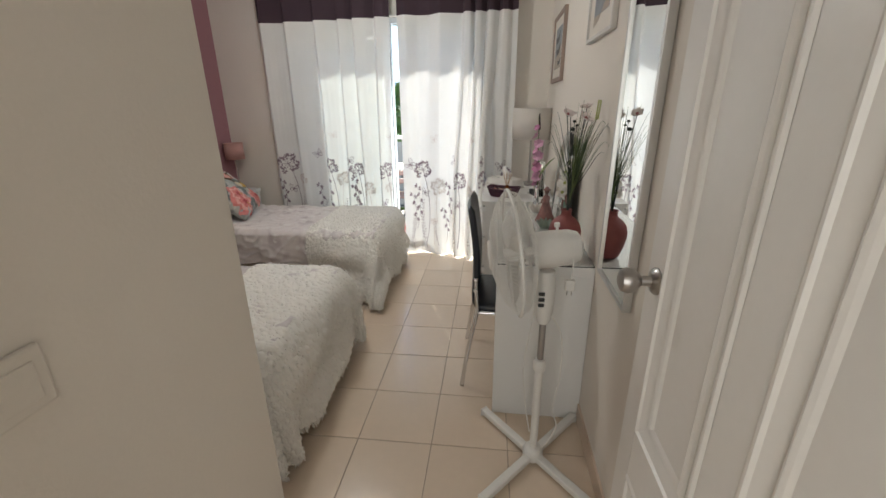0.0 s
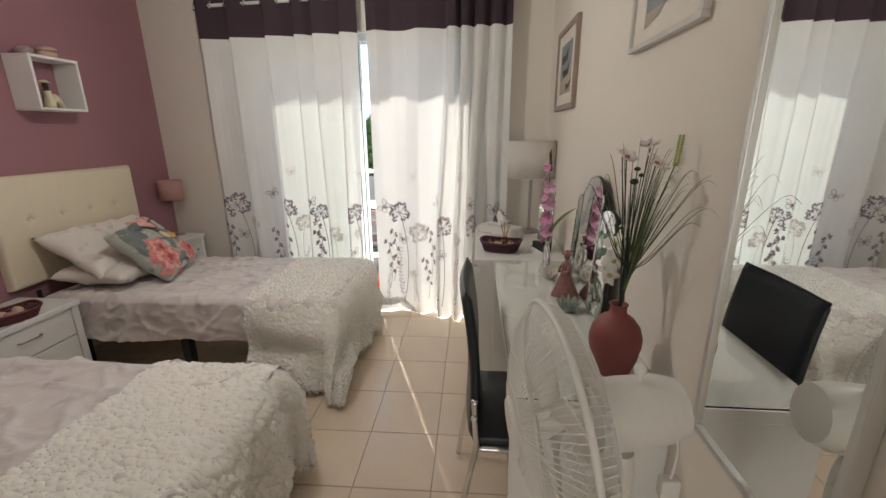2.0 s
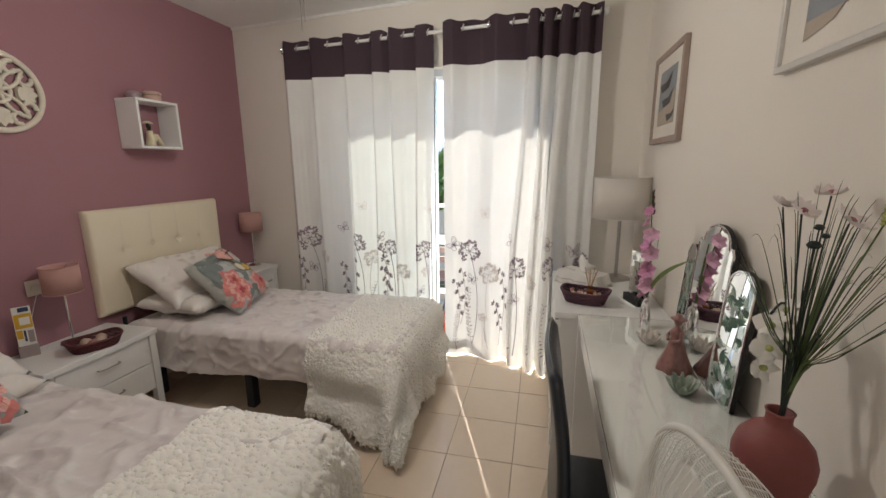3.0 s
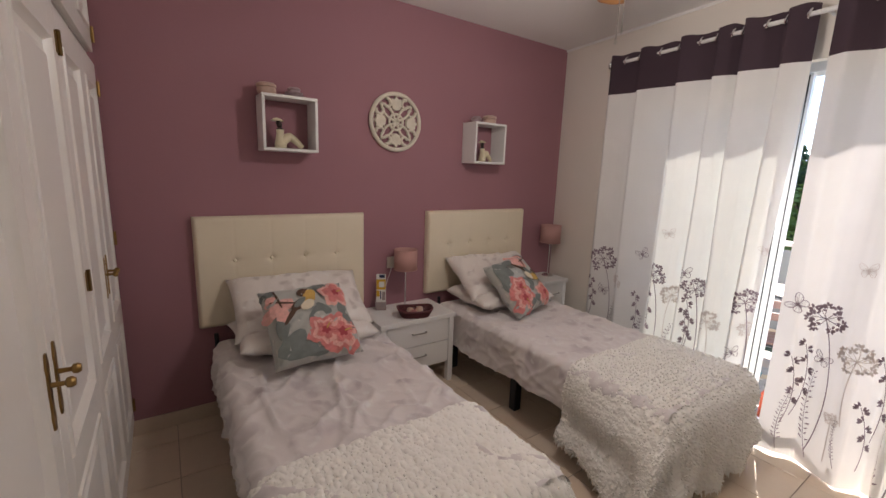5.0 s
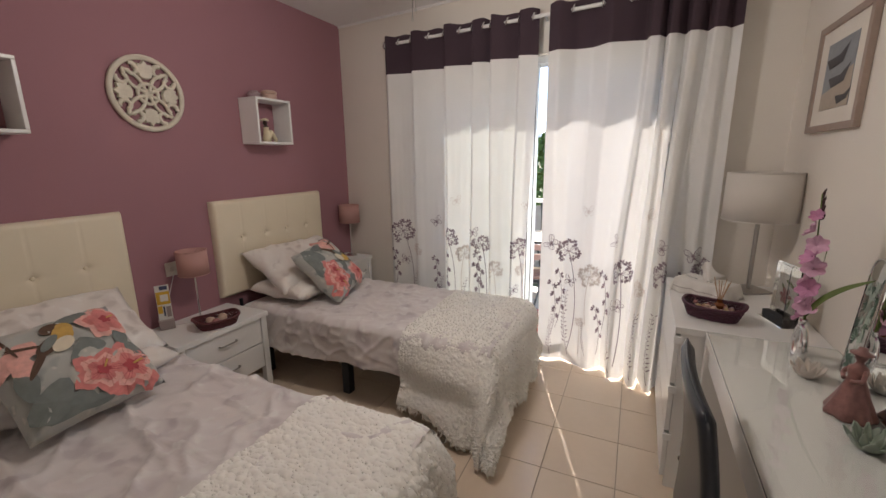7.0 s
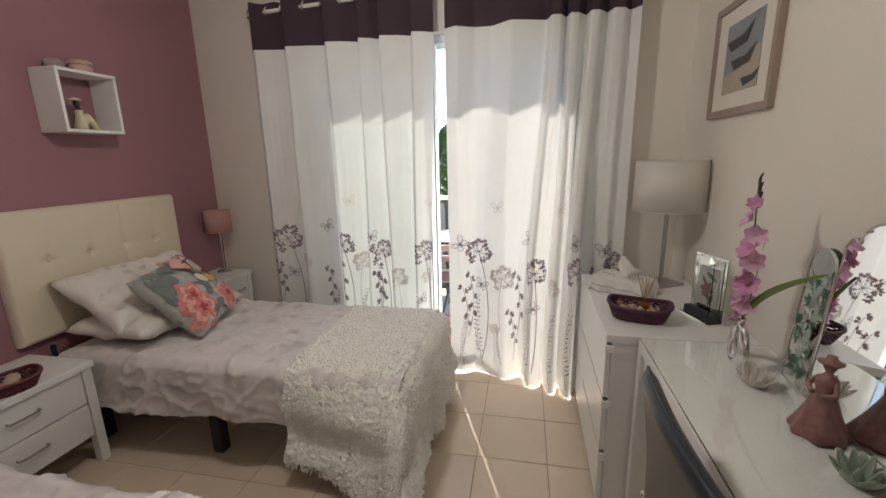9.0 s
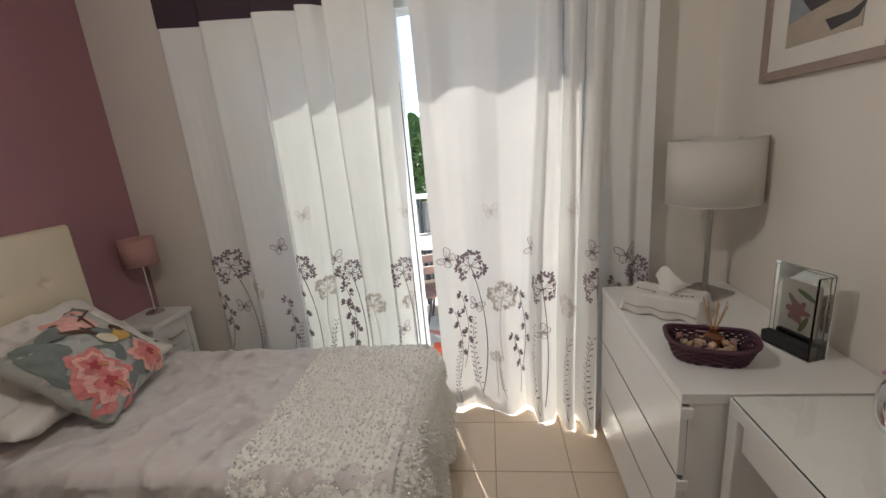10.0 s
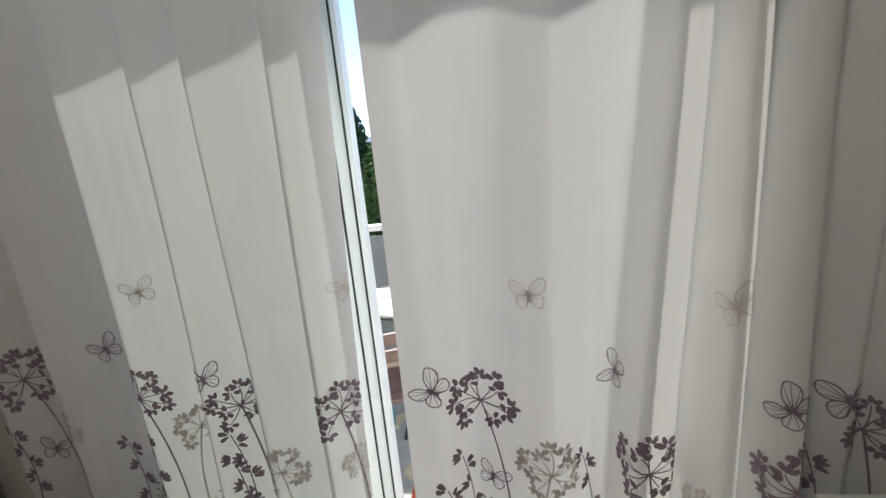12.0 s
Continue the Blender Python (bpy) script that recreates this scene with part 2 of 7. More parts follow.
bm = prism(*wall_along(XL - 0.15, WIN0, -0.1, CEIL))
prism(*wall_along(WIN1, XR + 0.2, -0.1, CEIL), bm=bm)
prism(*wall_along(WIN0, WIN1, WINH, CEIL), bm=bm)
structure("wall_north", bm, M_WALL, "cream painted wall around a balcony door")
structure("wall_west", prism([(XL - 0.15, 0.0), (XL, 0.0), (XL, wy(XL)), (XL - 0.15, wy(XL))], -0.1, CEIL), M_PURPLE, "mauve painted feature wall behind two beds")
structure("wall_east", prism([(rx(-1.6), -1.6), (rx(-1.6) + 0.15, -1.6), (XR + 0.15, YC), (XR, YC)], -0.1, CEIL), M_WALL, "cream painted wall behind the desk")
# the block beside the entrance holds the light switch; behind it lies the wardrobe's niche
structure("wall_south", prism([(-0.68, 0.0), (-0.59, 0.0), (-0.59, 0.70), (-0.68, 0.70)], -0.1, CEIL), M_WALL, "cream painted return wall beside the entrance")
structure("wall_niche", prism([(XL, 0.0), (-0.68, 0.0), (-0.68, 0.1), (XL, 0.1)], -0.1, CEIL), M_WALL, "cream painted back wall of the wardrobe niche")
bm = prism([(-1.3, -0.12), (-0.50, -0.12), (-0.50, 0.0), (-1.3, 0.0)], -0.1, CEIL)
prism([(-0.50, -0.12), (rx(0) + 0.05, -0.12), (rx(0) + 0.05, 0.0), (-0.50, 0.0)], 2.08, CEIL, bm=bm)
structure("wall_entrance", bm, M_WALL, "cream painted wall around the bedroom doorway")
bm = prism([(-1.45, -1.75), (rx(0) + 0.2, -1.75), (rx(0) + 0.2, -1.6), (-1.45, -1.6)], -0.1, CEIL)
prism([(-1.45, -1.6), (-1.3, -1.6), (-1.3, 0.0), (-1.45, 0.0)], -0.1, CEIL, bm=bm)
structure("wall_hall", bm, M_WALL, "cream painted hall wall")
structure("ceiling", prism([(XL - 0.15, -1.75), (XR + 0.2, -1.75), (XR + 0.2, wy(XR + 0.2) + 0.26), (XL - 0.15, wy(XL - 0.15) + 0.26)], CEIL, CEIL + 0.15), M_CEIL, "white painted plaster ceiling", "ceiling")
slab = structure("floor", prism([(XL - 0.15, -1.75), (XR + 0.15, -1.75), (XR + 0.15, wy(XR + 0.15) + 0.1), (XL - 0.15, wy(XL - 0.15) + 0.1)], -0.12, -0.003), M_GROUT, "cream ceramic floor tiles with darker joints", "floor")


def skirting(x0, y0, x1, y1, name="baseboard"):
    a, b = Vector((x0, y0, 0)), Vector((x1, y1, 0))
    n = Vector((-(b - a).y, (b - a).x, 0)).normalized() * 0.009
    structure(name, prism([(p.x, p.y) for p in (a, b, b + n, a + n)], 0.0, 0.088), M_SKIRT, "beige ceramic tile skirting", "baseboard")


skirting(XL, wy(XL), XL, 0.77)
skirting(WIN0, wy(WIN0), XL + 0.009, wy(XL))
skirting(XR, YC, WIN1, wy(WIN1))
skirting(rx(0.0), 0.0, XR, YC - 0.01)
skirting(-0.59, 0.70, -0.59, 0.0)


# ---- balcony door ----
def along(u, d, z):
    """u metres along the window wall from the opening's left edge, d metres into the wall."""
    c, s = math.cos(radians(WSKEW)), math.sin(radians(WSKEW))
    return Vector((WIN0 + u * c - d * s, wy(WIN0) + u * s + d * c, z))


WIN = Matrix.Translation((WIN0, wy(WIN0), 0)) @ pose(0, 0, 0, 0, 0, WSKEW)
WW = (WIN1 - WIN0) / math.cos(radians(WSKEW))
win = thing("window_1", WIN, "white aluminium sliding balcony door standing half open", "window", kind="structure")
for nm, b in (("jamb", (0, 0.05, 0.06, 0.20, 0, WINH)), ("jamb", (WW - 0.05, WW, 0.06, 0.20, 0, WINH)), ("head", (0.05, WW - 0.05, 0.06, 0.20, WINH - 0.05, WINH)), ("sill", (0.05, WW - 0.05, 0.06, 0.20, -0.1, 0.025))):
    part(nm, box(*b, 0.004), M_ALU, win)


def sash(u0, u1, d0, name, label):
    s = part(name, box(u0, u0 + 0.055, d0, d0 + 0.035, 0.03, WINH - 0.05, 0.003), M_ALU, win, label)
    for b in ((u1 - 0.105, u1, d0, d0 + 0.035, 0.03, WINH - 0.05), (u0 + 0.055, u1 - 0.105, d0, d0 + 0.035, 0.03, 0.11), (u0 + 0.055, u1 - 0.105, d0, d0 + 0.035, WINH - 0.12, WINH - 0.05)):
        part("sash_rail", box(*b, 0.003), M_ALU, s)
    for u in (u0 + 0.055, u1 - 0.111):
        part("gasket", box(u, u + 0.006, d0 - 0.002, d0 + 0.037, 0.11, WINH - 0.12), M_GASKET, s)
    part("seam", box(u1 - 0.056, u1 - 0.050, d0 - 0.002, d0 + 0.02, 0.04, WINH - 0.06), M_GASKET, s)
    part("brush_seal", box(u1 - 0.018, u1 - 0.011, d0 - 0.003, d0 + 0.02, 0.04, WINH - 0.06), M_GASKET, s)
    part("stile_rib", box(u1 - 0.011, u1 - 0.006, d0 - 0.006, d0 + 0.02, 0.04, WINH - 0.06, 0.001), M_ALU, s)
    p = part("pane", box(u0 + 0.06, u1 - 0.11, d0 + 0.014, d0 + 0.020, 0.11, WINH - 0.12), M_GLASS, s)
    return s


sash(0.05, 0.955, 0.075, "sash", "closed sash with a white stile")
sash(0.075, 0.932, 0.135, "sash", "sash slid open behind the other")


# ---- curtains ----
ROD_Z = 2.362


def rod_y(x):
    return wy(x) - 0.105


class Drape:
    """An eyelet curtain. pleats: place along the wall and distance from it, under the rod and at the hem."""

    def __init__(self, pleats):
        n, soft = 1400, 0.011
        P = np.array(pleats)
        step = np.hypot(np.diff(P[:, 0] + P[:, 2]), np.diff(P[:, 1] + P[:, 3])) / 2
        knots = np.concatenate(([0.0], np.cumsum(step)))
        self.us = np.linspace(0, 1, n + 1)
        w = max(2, int(soft / knots[-1] * n))
        ker = np.exp(-0.5 * (np.arange(-3 * w, 3 * w + 1) / w) ** 2)
        ker /= ker.sum()
        line = lambda c: np.convolve(np.pad(np.interp(self.us * knots[-1], knots, P[:, c]), 3 * w, mode="reflect", reflect_type="odd"), ker, mode="valid")
        self.lines = [line(c) for c in range(4)]
        pts = [self.base(u, 0.85) for u in self.us]
        self.arc = np.concatenate(([0.0], np.cumsum([(b - a).length for a, b in zip(pts, pts[1:])])))
        self.px = np.array([p.x for p in pts])
        self.off = np.array([wy(p.x) - p.y for p in pts])

    def base(self, u, z):
        xt, dt, xb, db = [float(np.interp(u, self.us, c)) for c in self.lines]
        low = smoothstep(2.3, 0.25, z)
        slack = smoothstep(2.3, 1.4, z) * min(1.0, 10 * u, 10 * (1 - u))
        x = xt + (xb - xt) * low + slack * 0.006 * math.sin(2.3 * z + 9 * u)
        d = dt + (db - dt) * low
        d += slack * (0.006 * noise.noise(Vector((u * 14, z * 1.1, 3.0))) + 0.0035 * noise.noise(Vector((u * 42, z * 0.7, 8.0))))
        return Vector((x, wy(x) - max(d, 0.012), z))

    def at_arc(self, s, z, off=0.0):
        u = float(np.interp(s, self.arc, self.us))
        p = self.base(u, z)
        if off:
            t = (self.base(min(u + 0.002, 1), z) - self.base(max(u - 0.002, 0), z)).normalized()
            p = p + Vector((t.y, -t.x, 0)) * off
        return p

    def arc_of(self, x):
        """The arc length at which the cloth's foremost layer crosses x."""
        near = np.abs(self.px - x)
        return float(self.arc[int(np.argmax(np.where(near < near.min() + 0.008, self.off, -1.0)))])


LEFT = Drape([
    (-2.205, .10, -2.21, .10), (-2.17, .145, -2.18, .13), (-2.05, .10, -2.06, .08), (-1.96, .07, -1.96, .07), (-1.93, .145, -1.92, .14),
    (-1.80, .11, -1.79, .10), (-1.67, .065, -1.66, .065), (-1.64, .145, -1.62, .15), (-1.53, .11, -1.53, .11), (-1.435, .06, -1.455, .06),
    (-1.41, .145, -1.43, .16), (-1.34, .11, -1.35, .115), (-1.295, .06, -1.285, .06), (-1.27, .145, -1.26, .16), (-1.17, .11, -1.17, .115),
    (-1.09, .06, -1.115, .06), (-1.065, .145, -1.09, .16), (-1.0, .12, -1.045, .12), (-0.945, .08, -1.003, .085)])
RIGHT = Drape([
    (-0.870, .12, -0.868, .12), (-0.80, .155, -0.79, .12), (-0.70, .085, -0.715, .06), (-0.60, .07, -0.63, .09), (-0.50, .145, -0.51, .14),
    (-0.38, .10, -0.43, .06), (-0.305, .065, -0.392, .075), (-0.285, .15, -0.37, .20), (-0.235, .14, -0.29, .17), (-0.205, .065, -0.265, .085),
    (-0.190, .150, -0.235, .245), (-0.150, .135, -0.20, .225), (-0.105, .065, -0.185, .10), (-0.09, .15, -0.155, .26), (-0.045, .135, -0.118, .258),
    (0.0, .065, -0.10, .16), (0.017, .15, -0.03, .06), (0.07, .13, 0.06, .12), (0.10, .07, 0.10, .07), (0.145, .13, 0.145, .12)])
BAND0, BAND1 = 2.135, 2.412
HEMS = {LEFT: (0.008, 0.01), RIGHT: (0.004, 0.014)}


def hem(d, u):
    return HEMS[d][0] + HEMS[d][1] * (0.5 + 0.5 * math.sin(19 * u + 0.8))


def drape_thing(d, label):
    c = thing("curtain", Matrix.Identity(4), label, "curtain", "pair of eyelet curtains")
    part("voile", sheet(lambda u, v: d.base(u, hem(d, u) + (BAND0 - hem(d, u)) * v), 420, 40), M_CURTAIN, c, smooth="all")
    part("top_band", sheet(lambda u, v: d.base(u, BAND0 + 0.0005 + (BAND1 + 0.006 * math.sin(60 * u) - BAND0) * v) + Vector((0, -0.002, 0)), 420, 6), M_BAND, c, "dark plum fabric band", smooth="all")
    return c


curtain_l = drape_thing(LEFT, "white voile curtain with plum top band and printed meadow flowers")
curtain_r = drape_thing(RIGHT, "white voile curtain with plum band and printed flowers by the dresser")

rod = thing("curtain_rod", Matrix.Identity(4), "white metal curtain rod with round ends", "curtain rod")
a, b = Vector((-2.20, rod_y(-2.20), ROD_Z)), Vector((0.16, rod_y(0.16), ROD_Z))
part("pole", tube([a, b], 0.012, 14), M_WHITE, rod, smooth=True)
for p in (a, b):
    part("finial", lathe([(0, -0.022), (0.014, -0.018), (0.022, 0), (0.014, 0.018), (0, 0.022)], 14, at=p), M_WHITE, rod, smooth="all")
for x in (-2.19, -0.91, 0.155):
    part("bracket", tube([(x, rod_y(x), ROD_Z), (x, wy(x), ROD_Z)], 0.008, 8), M_WHITE, rod)


def eyelets(d, parent):
    """A metal ring where the cloth crosses the rod."""
    last = None
    for i in range(801):
        p = d.base(i / 800, ROD_Z)
        side = p.y - rod_y(p.x) > 0
        if last is not None and side != last:
            q = Vector((p.x, rod_y(p.x), ROD_Z))
            ring = [q + Vector((0.006 * math.sin(t), 0.024 * math.cos(t), 0.024 * math.sin(t))) for t in [2 * math.pi * k / 20 for k in range(20)]]
            part("eyelet", tube(ring, 0.006, 8, closed=True), M_CHROME, parent, "chrome ring", smooth=True)
        last = side


eyelets(LEFT, curtain_l)
eyelets(RIGHT, curtain_r)


# ---- beds ----
def bed_frame(y0, y1, label):
    """Slatted metal bed base on legs, with its mattress as a thing of its own."""
    b = thing("bed", pose(0, 0, 0), label, "bed", "twin beds")
    bm = box(-2.72, -0.92, y0 + 0.02, y0 + 0.06, 0.27, 0.33, 0.004)
    box(-2.72, -0.92, y1 - 0.06, y1 - 0.02, 0.27, 0.33, 0.004, bm=bm)
    box(-2.72, -2.68, y0 + 0.06, y1 - 0.06, 0.27, 0.33, 0.004, bm=bm)
    box(-0.96, -0.92, y0 + 0.06, y1 - 0.06, 0.27, 0.33, 0.004, bm=bm)
    part("side_rails", bm, M_BEDFRAME, b)
    for x in (-2.58, -1.88, -1.15):
        for y in (y0 + 0.085, y1 - 0.085):
            part("leg", box(x - 0.028, x + 0.028, y - 0.028, y + 0.028, 0.0, 0.27, 0.006), M_BEDFRAME, b)
    for i in range(9):
        x = -2.55 + 0.19 * i
        part("slat", box(x - 0.04, x + 0.04, y0 + 0.06, y1 - 0.06, 0.325, 0.34), surf_wood, b)
    part("bracket", tube([(-2.70, y0 + 0.01, 0.35), (-2.70, y0 + 0.01, 0.55)], 0.012, 8), M_BEDFRAME, b)
    part("bracket", tube([(-2.70, y1 - 0.01, 0.35), (-2.70, y1 - 0.01, 0.55)], 0.012, 8), M_BEDFRAME, b)
    return b


surf_wood = surf("pale_slat_wood", (0.42, 0.30, 0.19), 0.6)
BX0, BX1, BZ = -2.71, -0.87, 0.515


def mattress(y0, y1):
    m = part("mattress", box(BX0, BX1, y0, y1, 0.34, BZ - 0.006, 0.04, 3), M_MATTRESS, smooth=True)
    return tagged(m, "white mattress on a black metal bed frame", "mattress", "twin mattresses")


def fold_drop(p, q, x1, y0, y1, z, swing, out=0.012, wave=0.012, freq=17.0, r=0.035):
    """Lays a cloth point (p along the bed, q across) over the bed's end at x1 and its sides y0, y1."""
    x1, y0, y1 = x1 - r, y0 + r, y1 - r
    dp = max(0.0, p - x1)
    dq = y0 - q if q < y0 else (q - y1 if q > y1 else 0.0)
    sgn = -1 if q < y0 else 1
    d = math.hypot(dp, dq)
    reach = max(dp, dq) + 0.18 * min(dp, dq)
    if d == 0:
        return Vector((p, q, z))
    nx, ny = dp / d, sgn * dq / d
    if reach < r * 1.57:
        a = reach / r
        o, h = r * math.sin(a), r * (1 - math.cos(a))
    else:
        o, h = r, r + (reach - r * 1.57)
    corner = min(dp, dq) / d
    o += out * smoothstep(0.0, 3.2 * r, reach) + wave * (h / 0.3) * math.sin(freq * (p + q) + 2.2 * math.sin(6 * (p - q)))
    swag = (swing if sgn < 0 else 0.25 * swing) * corner * h
    return Vector((min(p, x1) + nx * o + 0.3 * swag, (q if dq == 0 else (y0 if sgn < 0 else y1)) + ny * o + sgn * swag, z - h))


CREASES = ((-2.15, 1.72, -1.45, 1.50, 0.018), (-1.95, 1.62, -1.42, 1.62, 0.014), (-2.2, 1.35, -1.6, 1.30, 0.012), (-1.8, 1.90, -1.42, 1.82, 0.012), (-2.0, 3.10, -1.5, 3.22, 0.007), (-1.9, 3.35, -1.5, 3.30, 0.006))


def bed_sheet(y0, y1, seed, label):
    hang = 0.245

    def f(u, v):
        p = BX0 + 0.10 + (BX1 - 0.02 - BX0 - 0.10) * u
        q = y0 - hang + (y1 - y0 + 2 * hang) * v
        w = fold_drop(p, q, BX1 + 1, y0, y1, BZ, 0.0, 0.006, 0.012, 9.0)
        n = noise.noise(Vector((p * 3.2 + seed, q * 3.2, 0.3))) + 0.5 * noise.noise(Vector((p * 8 + seed, q * 7, 1.3)))
        ridge = 1 - abs(noise.noise(Vector((p * 4.0 + 3 * seed, q * 6.0 + 0.8 * p, 4.3))))
        ridge2 = 1 - abs(noise.noise(Vector((p * 9.0 - q * 5, q * 9.0 + seed, 7.1))))
        crease = 0.0
        for ax, ay, bx, by, hh in CREASES:
            t = max(0.0, min(1.0, ((p - ax) * (bx - ax) + (q - ay) * (by - ay)) / ((bx - ax) ** 2 + (by - ay) ** 2)))
            d = math.hypot(p - ax - t * (bx - ax), q - ay - t * (by - ay) + 0.015 * math.sin(9 * p))
            crease += hh * math.exp(-(d / 0.010) ** 2) * math.sin(math.pi * (0.1 + 0.8 * t))
        lift = crease + 0.007 * n + (0.022 if seed == 0 else 0.010) * ridge ** 12 + 0.013 * ridge2 ** 13 + 0.006
        side = -1 if q < y0 else (1 if q > y1 else 0)
        hanging = 1 if side else 0
        w += Vector((0, side * lift * 1.2, 0)) if hanging else Vector((0, 0, lift))
        if v in (0, 1):
            w.z += 0.012 * math.sin(6 * p + seed)
        return w

    s = part("bed_sheet", sheet(f, 150, 120), M_SHEET, smooth="all")
    return tagged(s, label, "bedding", "floral bed covers")


def throw(y0, y1, x0, drop_end, drop_side, seed, label):
    """A shaggy chenille throw over the bed's foot, with rows of loops."""
    z = BZ + 0.014
    rnd = random.Random(seed)
    t = thing("throw_blanket", pose(-1.1, (y0 + y1) / 2, z), label, "blanket", "shaggy throws")
    o = Vector((-1.1, (y0 + y1) / 2, z))
    P = BX1 + drop_end - x0
    Q = y1 - y0 + 2 * drop_side

    def f(u, v):
        ragged = 0.02 * noise.noise(Vector((v * 9, seed, 0)))
        p = x0 + ragged * (1 - u) + P * u * (1 + 0.02 * noise.noise(Vector((v * 7, 3, seed))))
        near = smoothstep(x0 + 0.1, BX1, p) * (1.0 if seed > 4 else 0.3)
        q = y0 - drop_side - 0.10 * near * (1 - v) + Q * v
        # rounded corners
        for e, way in ((y0 - q, -1), (q - y1, 1)):
            if p > BX1 and e > 0:
                r = math.hypot((p - BX1) / drop_end, e / drop_side)
                k = 1 / r ** (0.5 if seed > 4 or way > 0 else 0.25) if r > 1 else 1.0
                p = BX1 + (p - BX1) * k
                q = y0 - e * k if way < 0 else y1 + e * k
        w = fold_drop(p, q, BX1, y0, y1, z, 0.40 if seed > 4 else 0.3, 0.045, 0.024, 13.0, 0.07)
        if q < y0:
            w.y -= 0.24 * near * (z - w.z)
        w.z += 0.006 * noise.noise(Vector((p * 9, q * 9, seed)))
        w.z = max(w.z, 0.025)
        return w - o

    def shag(u, v):
        """The weave with its rounded yarn loops, in rows across the bed."""
        e = 0.003
        c = f(u, v)
        nrm = (f(min(u + e, 1), v) - f(max(u - e, 0), v)).cross(f(u, min(v + e, 1)) - f(u, max(v - e, 0)))
        nrm = nrm.normalized() if nrm.length > 1e-9 else Vector((0, 0, 1))
        if nrm.dot(c - Vector((-0.05, 0, -0.4))) < 0:
            nrm = -nrm
        a, b = u * P, v * Q
        k = Vector((a / 0.026 + 0.5 * noise.noise(Vector((b * 30, a * 9, seed))), b / 0.018, seed))
        d1 = noise.voronoi(k)[0][0]
        loops = max(0.0, 1 - d1 * 1.1) * (0.7 + 0.6 * noise.noise(Vector((a * 40, b * 25, seed))))
        fuzz = noise.noise(Vector((a * 260, b * 260, seed)))
        return c + nrm * (0.018 * loops + 0.006 * fuzz)

    wv = part("weave", sheet(shag, 210, 400), M_THROW, t, smooth="all")
    wv.modifiers.new("thickness", "SOLIDIFY").thickness = 0.008
    # yarn tufts in rows over the whole face
    bm = bmesh.new()
    rows, cols = int(P / 0.021), int(Q / 0.0125)
    for i in range(rows):
        for j in range(cols):
            u = min(0.998, max(0.002, (i + 0.5 + rnd.uniform(-0.28, 0.28)) / rows))
            v = min(0.998, max(0.002, (j + 0.5 + rnd.uniform(-0.5, 0.5)) / cols))
            c = f(u, v)
            g = (f(min(u + 0.004, 1), v) - f(max(u - 0.004, 0), v)).normalized()
            h = (f(u, min(v + 0.004, 1)) - f(u, max(v - 0.004, 0))).normalized()
            n = g.cross(h)
            if n.length < 1e-4:
                continue
            n.normalize()
            if n.dot(c - Vector((-0.05, 0, -0.4))) < 0:
                n = -n
            d = (n + g * rnd.uniform(-0.1, 0.9) + h * rnd.uniform(-0.8, 0.8)).normalized()
            L, r = rnd.uniform(0.013, 0.024), rnd.uniform(0.0040, 0.0070)
            mid = c + d * L * 0.55
            if c.z + o.z < 0.04:
                continue
            s1 = d.orthogonal().normalized()
            s2 = d.cross(s1)
            vs = [bm.verts.new(c)] + [bm.verts.new(mid + (s1 * math.cos(w) + s2 * math.sin(w)) * r) for w in (0, 1.57, 3.14, 4.71)] + [bm.verts.new(c + d * L + n * 0.001)]
            for x, y in ((1, 2), (2, 3), (3, 4), (4, 1)):
                bm.faces.new((vs[0], vs[y], vs[x]))
                bm.faces.new((vs[5], vs[x], vs[y]))
    tagged(part("shag", bm, M_THROW, t, smooth="all"), "cream chenille yarn tufts", kind="stuff")
    # loose yarn ends along the hems
    bm = bmesh.new()
    for k in range(900):
        s = rnd.random()
        u, v = ((1.0, s), (1.0, s), (s, 0.0), (s, 1.0))[k % 4]
        base = f(u, v)
        d = Vector((rnd.uniform(-0.5, 0.5), rnd.uniform(-0.5, 0.5), -1.0)).normalized()
        g = d.orthogonal().normalized()
        h = d.cross(g)
        L, r = rnd.uniform(0.015, 0.045), rnd.uniform(0.003, 0.0065)
        if base.z + o.z - L < 0.004:
            continue
        vs = [bm.verts.new(base)] + [bm.verts.new(base + d * L * 0.5 + (g * math.cos(w) + h * math.sin(w)) * r) for w in (0, 1.57, 3.14, 4.71)] + [bm.verts.new(base + d * L)]
        for x, y in ((1, 2), (2, 3), (3, 4), (4, 1)):
            bm.faces.new((vs[0], vs[y], vs[x]))
            bm.faces.new((vs[5], vs[x], vs[y]))
    fr_ = part("fringe", bm, M_THROW, t, smooth="all")
    tagged(fr_, "loose cream yarn ends", kind="stuff")
    return t


